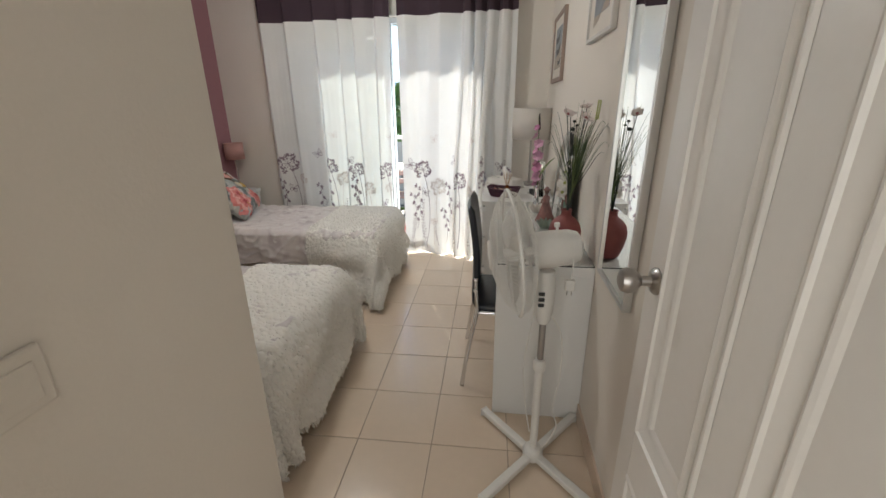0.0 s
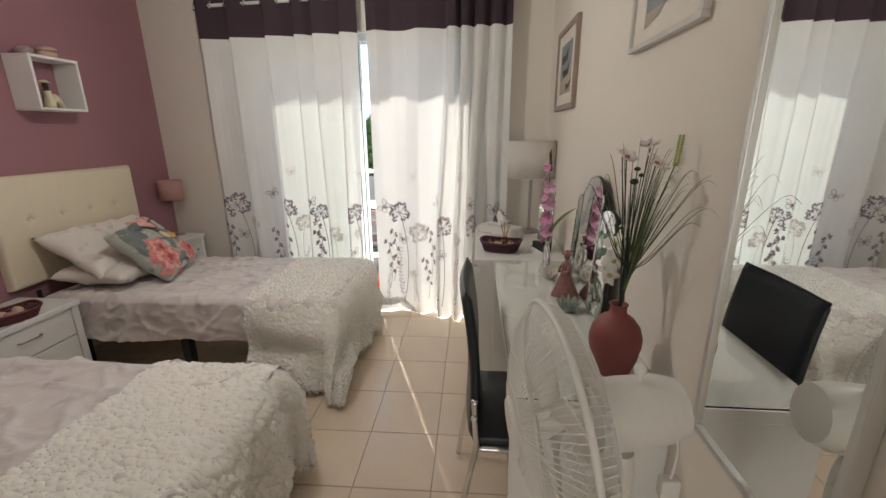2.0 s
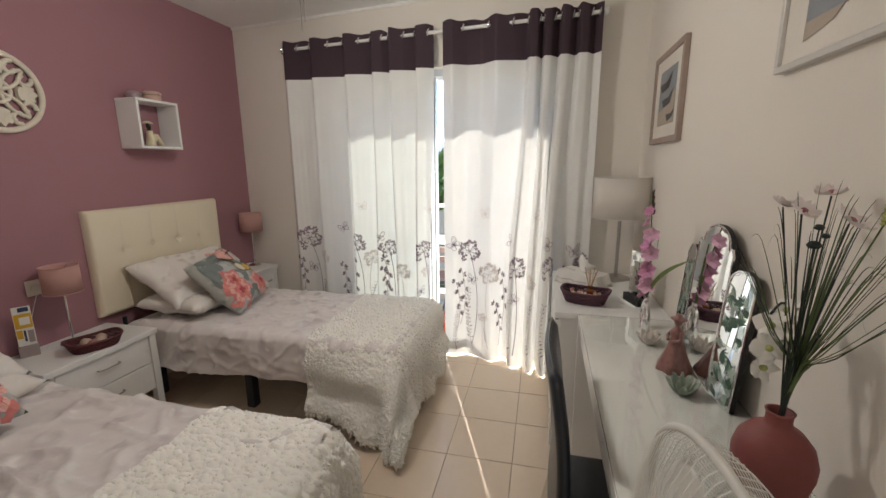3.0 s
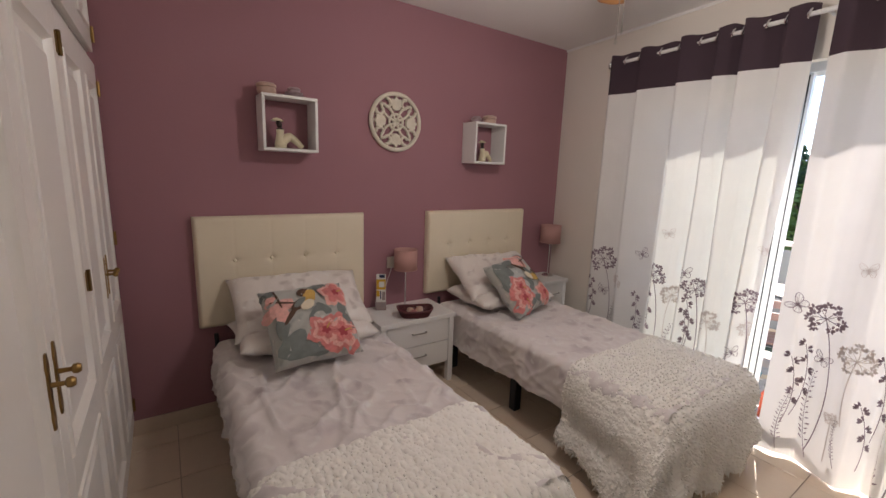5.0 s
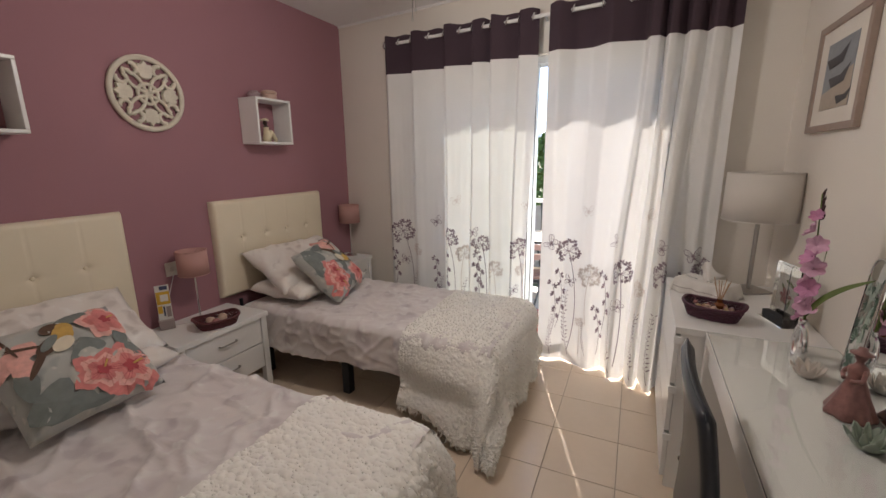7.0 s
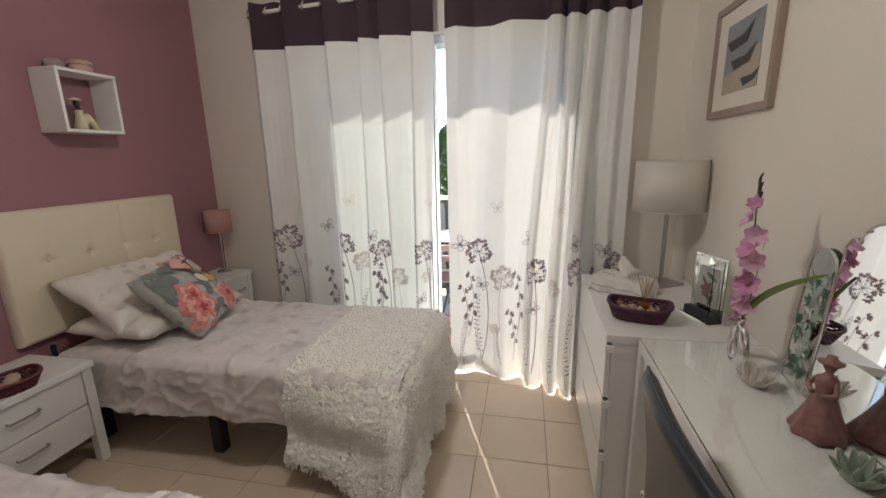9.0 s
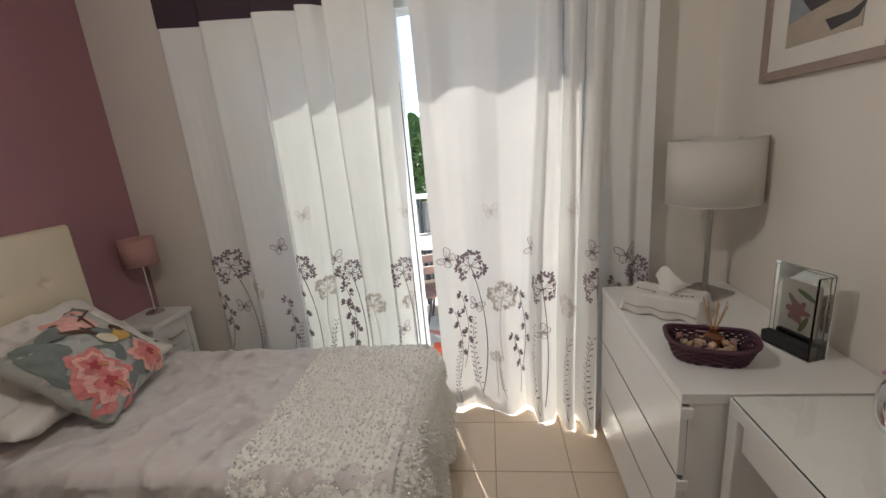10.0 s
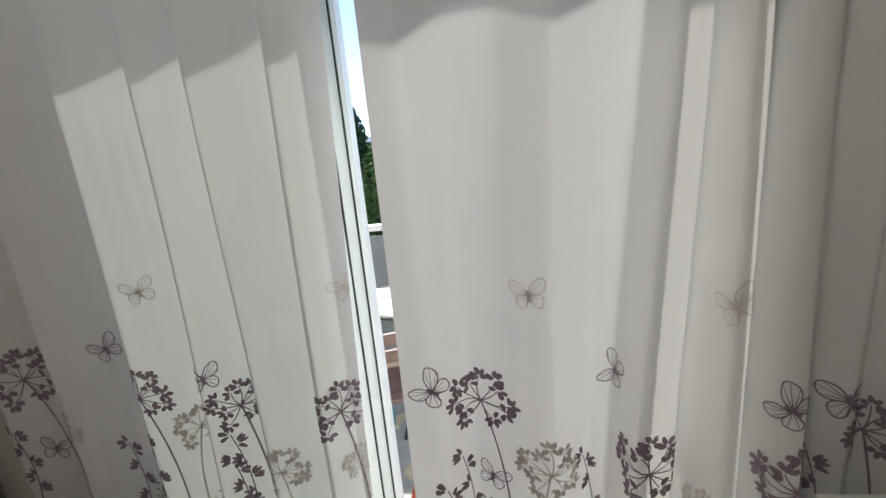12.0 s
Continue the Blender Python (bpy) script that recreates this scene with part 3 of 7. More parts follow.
def headboard(y0, y1, label):
    """Padded headboard with stitched lines and four buttons."""
    h = thing("headboard", pose(XL + 0.002, (y0 + y1) / 2, 0.575), label, "headboard", "twin headboards")
    W, H = y1 - y0, 0.645
    cols = [W * (-0.3), W * (-0.1), W * 0.1, W * 0.3]

    def f(u, v):
        y, z = (u - 0.5) * W, v * H
        edge = min(u, 1 - u) * W
        edge2 = min(v, 1 - v) * H
        x = 0.050 * (1 - (1 - min(1, edge / 0.022)) ** 2.5 * 0.55) * (1 - (1 - min(1, edge2 / 0.022)) ** 2.5 * 0.35)
        for c in cols:
            x -= 0.0022 * math.exp(-((y - c) / 0.004) ** 2)
            r2 = ((y - c) ** 2 + (z - H * 0.60) ** 2)
            x -= 0.012 * math.exp(-r2 / 0.00035) + 0.005 * math.exp(-r2 / 0.003)
            x -= 0.004 * math.exp(-((z - H * 0.60) / 0.006) ** 2) * math.exp(-((y - c) / 0.05) ** 2)
        return Vector((x, y, z))

    bm = sheet(f, 130, 60)
    e = [x for x in bm.edges if x.is_boundary]
    r = bmesh.ops.extrude_edge_only(bm, edges=e)
    for v in r["geom"]:
        if isinstance(v, bmesh.types.BMVert):
            v.co.x = 0.0
    part("padding", bm, M_LEATHER, h, smooth=True)
    for c in cols:
        part("button", lathe([(0, 0.006), (0.006, 0.005), (0.010, 0.0), (0.010, -0.004)], 14), M_LEATHER, h, smooth=True, m=pose(0.036, c, H * 0.60, 0, 90, 0))
    part("back_board", box(0, 0.012, -W / 2 + 0.01, W / 2 - 0.01, 0.01, H - 0.01), M_LEATHER, h)
    return h


BEDS = ((1.20, 2.08, 1.131, 2.142, -1.40), (2.74, 3.575, 2.65, 3.655, -1.42))
for i, (y0, y1, h0, h1, tx) in enumerate(BEDS):
    bed_frame(y0, y1, ("black metal bed frame on legs under a floral cover", "black metal bed frame on square legs beside the curtain")[i])
    mattress(y0, y1)
    bed_sheet(y0, y1, i * 5.3, ("crumpled pale mauve floral bed cover", "smooth pale mauve floral bed cover")[i])
    throw(y0, y1, tx, (0.41, 0.42)[i], (0.35, 0.375)[i], 4 + i, ("cream shaggy chenille throw over the bed's foot", "cream shaggy chenille throw hanging over the bed's corner")[i])
    headboard(h0, h1, "cream leatherette headboard with stitched lines and buttons")


def pillow_shape(w, h, t, seed, n=28, tuck=0.06):
    """A stuffed pillow: w by h, thick t, with pinched corners and creases; flat in x-y."""
    def surface(side):
        def f(u, v):
            a, b = 2 * u - 1, 2 * v - 1
            x = a * w / 2 * (1 - tuck * (1 - b * b) * abs(a) ** 6) * 1.0
            y = b * h / 2 * (1 - tuck * (1 - a * a) * abs(b) ** 6)
            prof = max(0.0, (1 - a ** 4) * (1 - b ** 4)) ** 0.55
            cr = noise.noise(Vector((x * 9 + seed, y * 9, side))) * 0.5 + (1 - abs(noise.noise(Vector((x * 7, y * 7 + seed, 2.0 * side))))) ** 6 * 0.6
            edge = 1 - (1 - min(1, prof * 2)) 
            return Vector((x, y, side * t / 2 * prof + 0.026 * cr * edge * side))
        return f
    bm = sheet(surface(1), n, n)
    sheet(surface(-1), n, n, bm=bm)
    bmesh.ops.remove_doubles(bm, verts=bm.verts[:], dist=0.0006)
    return bm


def pillow(m, seed, label, w=0.72, h=0.44, t=0.13):
    p = part("pillow", pillow_shape(w, h, t, seed), M_PILLOW, smooth="all")
    p.matrix_world = m
    return tagged(p, label, "pillow", "bed pillows")


for i, (y0, y1, h0, h1, tx) in enumerate(BEDS):
    yc = (y0 + y1) / 2
    pillow(pose(-2.43, yc, 0.594, 0, 3, 91), 1 + i * 9, "white satin pillow with a faint floral pattern", 0.76, 0.46, 0.125)
    pillow(pose(-2.50, yc + 0.005, 0.730, 0, 32, 0) @ pose(0, 0, 0, 0, 0, 88), 4 + i * 7, "white satin pillow lying on another one", 0.76, 0.46, 0.13)


# ---- nightstands ----
def nightstand(m, w, d, hgt, label):
    """Two-drawer bedside cabinet: frame with posts, drawers with bar handles; front faces +x."""
    n = thing("nightstand", m, label, "nightstand", "white nightstands")
    part("top", box(-0.008, d + 0.012, -w / 2 - 0.006, w / 2 + 0.006, hgt - 0.032, hgt, 0.004), M_WHITE, n)
    for y in (-w / 2, w / 2 - 0.042):
        for x in (0, d - 0.042):
            part("post", box(x, x + 0.042, y, y + 0.042, 0, hgt - 0.032, 0.004), M_WHITE, n)
    for y in (-w / 2 + 0.012, w / 2 - 0.026):
        part("side_panel", box(0.042, d - 0.042, y, y + 0.014, 0.15, hgt - 0.032), M_WHITE, n)
    part("back_panel", box(0.006, 0.016, -w / 2 + 0.042, w / 2 - 0.042, 0.15, hgt - 0.032), M_WHITE, n)
    part("bottom_panel", box(0.016, d - 0.042, -w / 2 + 0.042, w / 2 - 0.042, 0.15, 0.165), M_WHITE, n)
    dh = (hgt - 0.032 - 0.155) / 2
    for k in range(2):
        z0 = 0.158 + k * dh
        dr = part("drawer", box(d - 0.30, d - 0.004, -w / 2 + 0.046, w / 2 - 0.046, z0, z0 + dh - 0.006, 0.003), M_WHITE, n)
        zc = z0 + dh * 0.55
        bar = tube(spline([(d - 0.004, -0.055, zc), (d + 0.014, -0.05, zc), (d + 0.018, 0, zc), (d + 0.014, 0.05, zc), (d - 0.004, 0.055, zc)], 5), 0.0045, 8)
        part("handle", bar, M_STEEL, dr, "brushed steel bar handle", smooth=True)
    return n


nightstand(pose(XL + 0.01, 2.40, 0), 0.58, 0.365, 0.526, "white two-drawer nightstand between the two beds")
nightstand(pose(XL + 0.004, 3.865, 0, 0, 0, 0), 0.30, 0.28, 0.60, "narrow white nightstand beside the curtain")


# ---- desk and dresser along the right wall ----
def right(y, out=0.0, z=0.0, turn=0.0):
    """A pose against the right wall: local x leads into the room's wall, y along it."""
    return pose(rx(y) - out, y, z, 0, 0, RSKEW + turn)


desk = thing("dressing_table", right(1.545), "white lacquered dressing table with a glass top", "desk")
DL, DD, DH = 1.20, 0.408, 0.775
part("tabletop", box(-DD, -0.002, 0, DL, DH - 0.038, DH, 0.002), M_WHITE, desk)
part("side_panel", box(-DD, -0.002, 0, 0.038, 0, DH - 0.038, 0.002), M_WHITE, desk)
part("side_panel", box(-DD, -0.002, DL - 0.038, DL, 0, DH - 0.038, 0.002), M_WHITE, desk)
part("back_panel", box(-0.03, -0.012, 0.038, DL - 0.038, DH - 0.30, DH - 0.038), M_WHITE, desk)
part("drawer", box(-DD + 0.014, -0.05, 0.042, DL - 0.042, DH - 0.125, DH - 0.041, 0.002), M_WHITE, desk)
gt = part("glass_top", box(-DD + 0.002, -0.004, 0.002, DL - 0.002, DH + 0.001, DH + 0.006, 0.001, 1), M_DESKGLASS, desk, "clear glass sheet with a green edge")
gt.visible_shadow = False

dresser = thing("chest_of_drawers", right(2.765), "white chest of three drawers with handle-less fronts", "dresser")
CD, CW, CH = 0.515, 0.80, 0.775
part("top", box(-CD, -0.004, -0.004, CW, CH - 0.030, CH, 0.002), M_WHITE, dresser)
for y in (0.0, CW - 0.018):
    part("side_panel", box(-CD + 0.022, -0.006, y, y + 0.018, 0, CH - 0.03, 0.001), M_WHITE, dresser)
part("back_panel", box(-0.012, -0.006, 0.018, CW - 0.018, 0.05, CH - 0.03), M_WHITE, dresser)
part("plinth", box(-CD + 0.06, -CD + 0.075, 0.018, CW - 0.018, 0, 0.05), M_WHITE, dresser)
for k in range(3):
    z0 = 0.05 + k * 0.2316
    bm = box(-CD + 0.002, -CD + 0.020, 0.0, CW, z0 + 0.004, z0 + 0.2285)
    for v in bm.verts:                       # the top edge leans back to give a grip
        if v.co.z > z0 + 0.2 and v.co.x > -CD + 0.01:
            v.co.z -= 0.022
    dr = part("drawer_front", bm, M_WHITE, dresser)
    part("end_clip", box(-CD - 0.003, -CD + 0.030, -0.010, -0.001, z0 + 0.190, z0 + 0.222, 0.002), M_PLASTICW, dr, "small white plastic clip")
    part("drawer_box", box(-CD + 0.020, -0.05, 0.022, CW - 0.022, z0 + 0.01, z0 + 0.19), M_WHITE, dr)

# ---- wall mirror ----
wm = thing("wall_mirror", right(1.2575, 0.002), "tall wall mirror in a thin silver frame", "mirror")
MW, MH, MZ = 0.345, 1.15, 0.815
part("glass", box(-0.018, -0.012, -MW / 2 + 0.012, MW / 2 - 0.012, MZ + 0.012, MZ + MH - 0.012), M_MIRROR, wm)
part("backing", box(-0.012, -0.001, -MW / 2 + 0.006, MW / 2 - 0.006, MZ + 0.006, MZ + MH - 0.006), M_GASKET, wm)
M_SILVER = surf("silver_frame", (0.62, 0.61, 0.59), 0.35, 0.7, 0.03, 10, 0.0)
for b in ((-MW / 2, -MW / 2 + 0.014, MZ, MZ + MH), (MW / 2 - 0.014, MW / 2, MZ, MZ + MH), (-MW / 2 + 0.014, MW / 2 - 0.014, MZ, MZ + 0.014), (-MW / 2 + 0.014, MW / 2 - 0.014, MZ + MH - 0.014, MZ + MH)):
    part("frame", box(-0.026, -0.001, *b, 0.002), M_SILVER, wm)

# ---- bedroom door, open against the right wall ----
door = thing("door_1", pose(rx(0.03) - 0.064, 0.03, 0, 0, 0, -0.3), "white panelled bedroom door standing open against the wall", "door", kind="structure")
DW, DHT = 0.805, 2.03
part("core", box(0.0165, 0.034, 0, DW, 0.008, DHT), M_DOOR, door)
for y0, y1 in ((0, 0.08), (0.365, 0.455), (DW - 0.08, DW)):
    part("stile", box(0, 0.04, y0, y1, 0.008, DHT, 0.003), M_DOOR, door)
COLS = ((0.08, 0.365), (0.455, DW - 0.08))
for y0, y1 in COLS:
    for z0, z1 in ((0.008, 0.16), (0.53, 0.665), (DHT - 0.12, DHT)):
        part("rail", box(0, 0.04, y0, y1, z0, z1, 0.003), M_DOOR, door)


def panel_mould(y0, y1, z0, z1, parent, x=0.0, mat=None, depth=0.012, width=0.03, turn=None):
    """A raised frame moulding round a sunken panel, mitred at the corners."""
    prof = [(0.0, 0.001), (0.08, -0.004), (0.16, -0.004), (0.22, 0.002), (0.62, 0.013), (0.70, 0.007), (0.80, 0.004), (0.90, 0.007), (1.0, 0.0125)]
    bm = bmesh.new()
    loops = []
    for t, dx in prof:
        o = width * t
        loops.append([bm.verts.new((x + dx, yy, zz)) for yy, zz in ((y0 + o, z0 + o), (y1 - o, z0 + o), (y1 - o, z1 - o), (y0 + o, z1 - o))])
    for A, B in zip(loops, loops[1:]):
        for k in range(4):
            bm.faces.new((A[k], A[(k + 1) % 4], B[(k + 1) % 4], B[k]))
    return part("moulding", bm, mat or M_DOOR, parent)


for y0, y1 in COLS:
    for z0, z1 in ((0.16, 0.53), (0.665, DHT - 0.12)):
        panel_mould(y0, y1, z0, z1, door, width=0.068)
        part("flat_panel", box(0.012, 0.016, y0 + 0.06, y1 - 0.06, z0 + 0.06, z1 - 0.06), M_DOOR, door)
knob = part("door_knob", lathe([(0, 0.0), (0.030, 0.0), (0.031, 0.004), (0.026, 0.010), (0.012, 0.014), (0.011, 0.034), (0.018, 0.040), (0.027, 0.052), (0.029, 0.064), (0.024, 0.076), (0.012, 0.081), (0, 0.082)], 28), M_STEEL, door, "round brushed nickel knob", smooth=True, m=pose(0.0, DW - 0.055, 1.055, 0, -90, 0))
# door frame
fr = thing("door_frame", pose(0, 0, 0), "white painted doorway architrave", "door frame", kind="structure")
for b in ((-0.52, -0.47, -0.13, 0.012, 0, 2.10), (rx(0) - 0.035, rx(0) - 0.001, -0.13, 0.012, 0, 2.10), (-0.47, rx(0) - 0.035, -0.13, 0.012, 2.05, 2.10)):
    part("jamb", box(*b, 0.004), M_DOOR, fr)

# ---- light switch ----
sw = thing("light_switch", pose(-0.59, 0.240, 1.120), "cream plastic rocker light switch on the wall", "switch")
M_PLASTIC = surf("cream_plastic", (0.70, 0.65, 0.58), 0.4, 0, 0.02, 5, 0.0)
part("plate", box(0, 0.010, -0.041, 0.041, -0.041, 0.041, 0.004), M_PLASTIC, sw)
part("rocker", box(0.010, 0.0135, -0.025, 0.025, -0.025, 0.025, 0.0015), M_PLASTIC, sw)

# ---- fitted wardrobe ----
WY = 0.765
ward = thing("wardrobe", pose(0, 0, 0), "white panelled fitted wardrobe with brass handles", "wardrobe")
bm = box(XL + 0.002, XL + 0.03, 0.72, WY, 0, CEIL - 0.002)
box(-0.70, -0.665, 0.703, WY, 0, CEIL - 0.002, bm=bm)
box(XL + 0.03, -0.70, 0.72, WY, 0, 0.09, bm=bm)
box(XL + 0.03, -0.70, 0.72, WY, 1.955, 1.995, bm=bm)
box(XL + 0.03, -0.70, 0.72, WY, 2.50, CEIL - 0.002, bm=bm)
box(XL + 0.03, -0.70, 0.70, 0.715, 0.0, CEIL - 0.002, bm=bm)
part("carcass", bm, M_DOOR, ward)
EDGES = [XL + 0.03, -2.30, -1.83, -1.262, -0.70]


def wardrobe_door(x0, x1, z0, z1, hinge_left, handle, panels):
    w = x1 - x0
    d = part("door", box(x0 + 0.002, x1 - 0.002, WY + 0.001, WY + 0.010, z0, z1), M_DOOR, ward)
    rails = [z0] + [z for p in panels for z in p] + [z1]
    for a, b in ((x0 + 0.002, x0 + 0.075), (x1 - 0.075, x1 - 0.002)):
        part("stile", box(a, b, WY + 0.010, WY + 0.026, z0, z1, 0.003), M_DOOR, d)
    for a, b in zip(rails[::2], rails[1::2]):
        part("rail", box(x0 + 0.075, x1 - 0.075, WY + 0.010, WY + 0.026, a, b, 0.003), M_DOOR, d)
    for a, b in panels:
        bm = bmesh.new()
        loops = []
        for o, dy in ((0, 0.022), (0.006, 0.031), (0.016, 0.031), (0.022, 0.022), (0.03, 0.012), (0.05, 0.012), (0.075, 0.024)):
            loops.append([bm.verts.new((xx, WY + dy, zz)) for xx, zz in ((x0 + 0.075 + o, a + o), (x1 - 0.075 - o, a + o), (x1 - 0.075 - o, b - o), (x0 + 0.075 + o, b - o))])
        for A, B in zip(loops, loops[1:]):
            for k in range(4):
                bm.faces.new((A[k], A[(k + 1) % 4], B[(k + 1) % 4], B[k]))
        bm.faces.new(loops[-1])
        part("raised_panel", bm, M_DOOR, d)
    hx = x0 if hinge_left else x1
    for z in ([z0 + 0.10, (z0 + z1) / 2 + 0.10, z1 - 0.11] if z1 - z0 > 1 else [z0 + 0.08, z1 - 0.2]):
        hb = tube([(hx, WY + 0.032, z - 0.035), (hx, WY + 0.032, z + 0.035)], 0.006, 8)
        s = 1 if hinge_left else -1
        box(min(hx, hx + s * 0.020), max(hx, hx + s * 0.020), WY + 0.026, WY + 0.029, z - 0.030, z + 0.030, bm=hb)
        part("hinge", hb, M_BRASS, d, "aged brass hinge")
    if handle:
        kx = x1 - 0.036 if hinge_left else x0 + 0.036
        out = [(0.006, -0.085), (0.010, -0.07), (0.013, -0.055), (0.009, -0.04), (0.011, 0.0), (0.009, 0.04), (0.013, 0.055), (0.010, 0.07), (0.006, 0.085)]
        poly = [(x, z) for x, z in out] + [(-x, z) for x, z in out[::-1]]
        bm = bmesh.new()
        f0 = [bm.verts.new((kx + x, WY + 0.026, 1.03 + z)) for x, z in poly]
        f1 = [bm.verts.new((kx + x * 0.85, WY + 0.030, 1.03 + z)) for x, z in poly]
        bm.faces.new(f1)
        for k in range(len(poly)):
            bm.faces.new((f0[k], f0[(k + 1) % len(poly)], f1[(k + 1) % len(poly)], f1[k]))
        hp = part("handle", bm, M_BRASS, d, "ornate aged brass knob on a plate")
        part("knob", lathe([(0.006, 0), (0.005, 0.022), (0.011, 0.026), (0.012, 0.034), (0.008, 0.040), (0, 0.041)], 16), M_BRASS, hp, smooth=True, m=pose(kx, WY + 0.030, 1.045, -90, 0, 0))


for k in range(4):
    wardrobe_door(EDGES[k], EDGES[k + 1], 0.10, 1.95, k % 2 == 0, True, [(0.20, 0.70), (0.80, 1.85)])
    wardrobe_door(EDGES[k], EDGES[k + 1], 2.0, 2.495, k % 2 == 0, False, [(2.08, 2.41)])


# ---- curtain print ----
class Print:
    """Flat shapes laid on a surface; put maps (a, b, lift) of the motif to a place."""

    def __init__(self, put):
        self.bm, self.put = bmesh.new(), put

    def fan(self, pts, lift=0.0):
        c = (sum(p[0] for p in pts) / len(pts), sum(p[1] for p in pts) / len(pts))
        m = self.bm.verts.new(self.put(c[0], c[1], lift))
        r = [self.bm.verts.new(self.put(a, b, lift)) for a, b in pts]
        for i in range(len(r)):
            self.bm.faces.new((m, r[i], r[(i + 1) % len(r)]))

    def ellipse(self, a, b, rl, rw, ang, lift=0.0, n=9, wob=0.0):
        c, s = math.cos(ang), math.sin(ang)
        pts = []
        for k in range(n):
            t = 2 * math.pi * k / n
            k2 = 1 + wob * math.sin(3 * t + a * 90)
            x, y = rl * math.cos(t) * k2, rw * math.sin(t) * k2
            pts.append((a + x * c - y * s, b + x * s + y * c))
        self.fan(pts, lift)

    def line(self, pts, w0, w1=None, lift=0.0):
        w1 = w0 if w1 is None else w1
        P = [Vector((x, y, 0)) for x, y in pts]
        prev = None
        for i, p in enumerate(P):
            d = (P[min(i + 1, len(P) - 1)] - P[max(i - 1, 0)]).normalized()
            n = Vector((-d.y, d.x, 0)) * (w0 + (w1 - w0) * i / (len(P) - 1)) / 2
            q = [self.bm.verts.new(self.put(v.x, v.y, lift)) for v in (p + n, p - n)]
            if prev:
                self.bm.faces.new((prev[0], prev[1], q[1], q[0]))
            prev = q


def curve2(a, b, bend, n=8):
    """A bowed line between two points."""
    out = []
    for k in range(n + 1):
        t = k / n
        x, y = a[0] + (b[0] - a[0]) * t, a[1] + (b[1] - a[1]) * t
        o = bend * 4 * t * (1 - t)
        out.append((x - (b[1] - a[1]) * o, y + (b[0] - a[0]) * o))
    return out


def umbel(p, rnd, size, stem, bend):
    """A flower head of many stalks that end in petals, on a long stem."""
    n = 11
    for k in range(n):
        ang = radians(-55 + 290 * k / (n - 1) + rnd.uniform(-7, 7))
        L = size * (rnd.uniform(0.76, 0.92) if k % 3 else rnd.uniform(0.50, 0.66))
        e = (L * math.cos(ang), L * 0.95 * math.sin(ang))
        p.line(curve2((0, 0), e, rnd.uniform(-0.12, 0.12), 5), 0.0034, 0.0022)
        for m in range(5):
            a2 = ang - 1.9 + 0.95 * m + 0.3 * (k % 2) + rnd.uniform(-0.25, 0.25)
            r = size * rnd.uniform(0.15, 0.21)
            p.ellipse(e[0] + r * math.cos(a2), e[1] + r * math.sin(a2), size * rnd.uniform(0.11, 0.14), size * rnd.uniform(0.065, 0.085), a2, wob=0.12)
    p.line(curve2((0, 0), (0.25 * bend, -stem), 0.10 * bend / 0.1, 22), 0.0045, 0.0055)


def sprig(p, rnd, h, lean):
    """An upright stem with paired leaves and buds."""
    pts = curve2((0, 0), (lean, h), 0.06, 16)
    p.line(pts, 0.0035, 0.002)
    for k in range(3, 17):
        x, y = pts[k]
        for s in (-1, 1):
            ang = radians(90 - s * rnd.uniform(35, 65))
            L = h * 0.030 * (1.25 - 0.5 * k / 16) * rnd.uniform(0.8, 1.2)
            p.ellipse(x + L * math.cos(ang) * 1.3, y + L * math.sin(ang) * 1.3, L * 0.75, L * 0.26, ang, n=7)


def bells(p, rnd, h, lean):
    """A stem with a few large bell flowers."""
    pts = curve2((0, 0), (lean, h), -0.08, 14)
    p.line(pts, 0.004, 0.003)
    for k in (5, 7, 9, 11, 13, 14):
        x, y = pts[k]
        s = 1 if k % 4 == 1 else -1
        for m in range(4):
            ang = radians(90 - s * (30 + 28 * m) + rnd.uniform(-12, 12))
            p.ellipse(x + 0.020 * math.cos(ang), y + 0.020 * math.sin(ang), 0.0125, 0.0058, ang, wob=0.15)


def butterfly(p, size, turn):
    """Wings drawn in outline with veins."""
    c0, s0 = math.cos(turn), math.sin(turn)
    rot = lambda q: (q[0] * c0 - q[1] * s0, q[0] * s0 + q[1] * c0)
    for s, k in ((1, 1.0), (-1, 0.9)):
        up = [(0, 0), (0.25, 0.55), (0.75, 0.85), (1.0, 0.75), (0.95, 0.35), (0.6, 0.08), (0, 0)]
        lo = [(0, 0), (0.6, 0.02), (0.78, -0.25), (0.6, -0.62), (0.3, -0.6), (0.1, -0.3), (0, 0)]
        for wing in (up, lo):
            w = [rot((s * k * x * size, y * size)) for x, y in wing]
            q = [(v.x, v.y) for v in spline([(x, y, 0) for x, y in w], 4)]
            p.line(q, size * 0.06)
            for m in (1, 2, 3, 4, 5):
                p.line([rot((0, 0)), ((w[m][0] + w[0][0]) * 0.5, (w[m][1] + w[0][1]) * 0.5), w[m]], size * 0.04, size * 0.02)
    p.line([rot((0, -0.35 * size)), rot((0, 0.0)), rot((0, 0.3 * size))], size * 0.1, size * 0.06)


def on_drape(d, x, z):
    s = d.arc_of(x)
    return Print(lambda a, b, lift: d.at_arc(s + a, max(z + b, 0.045), 0.0035 + lift))


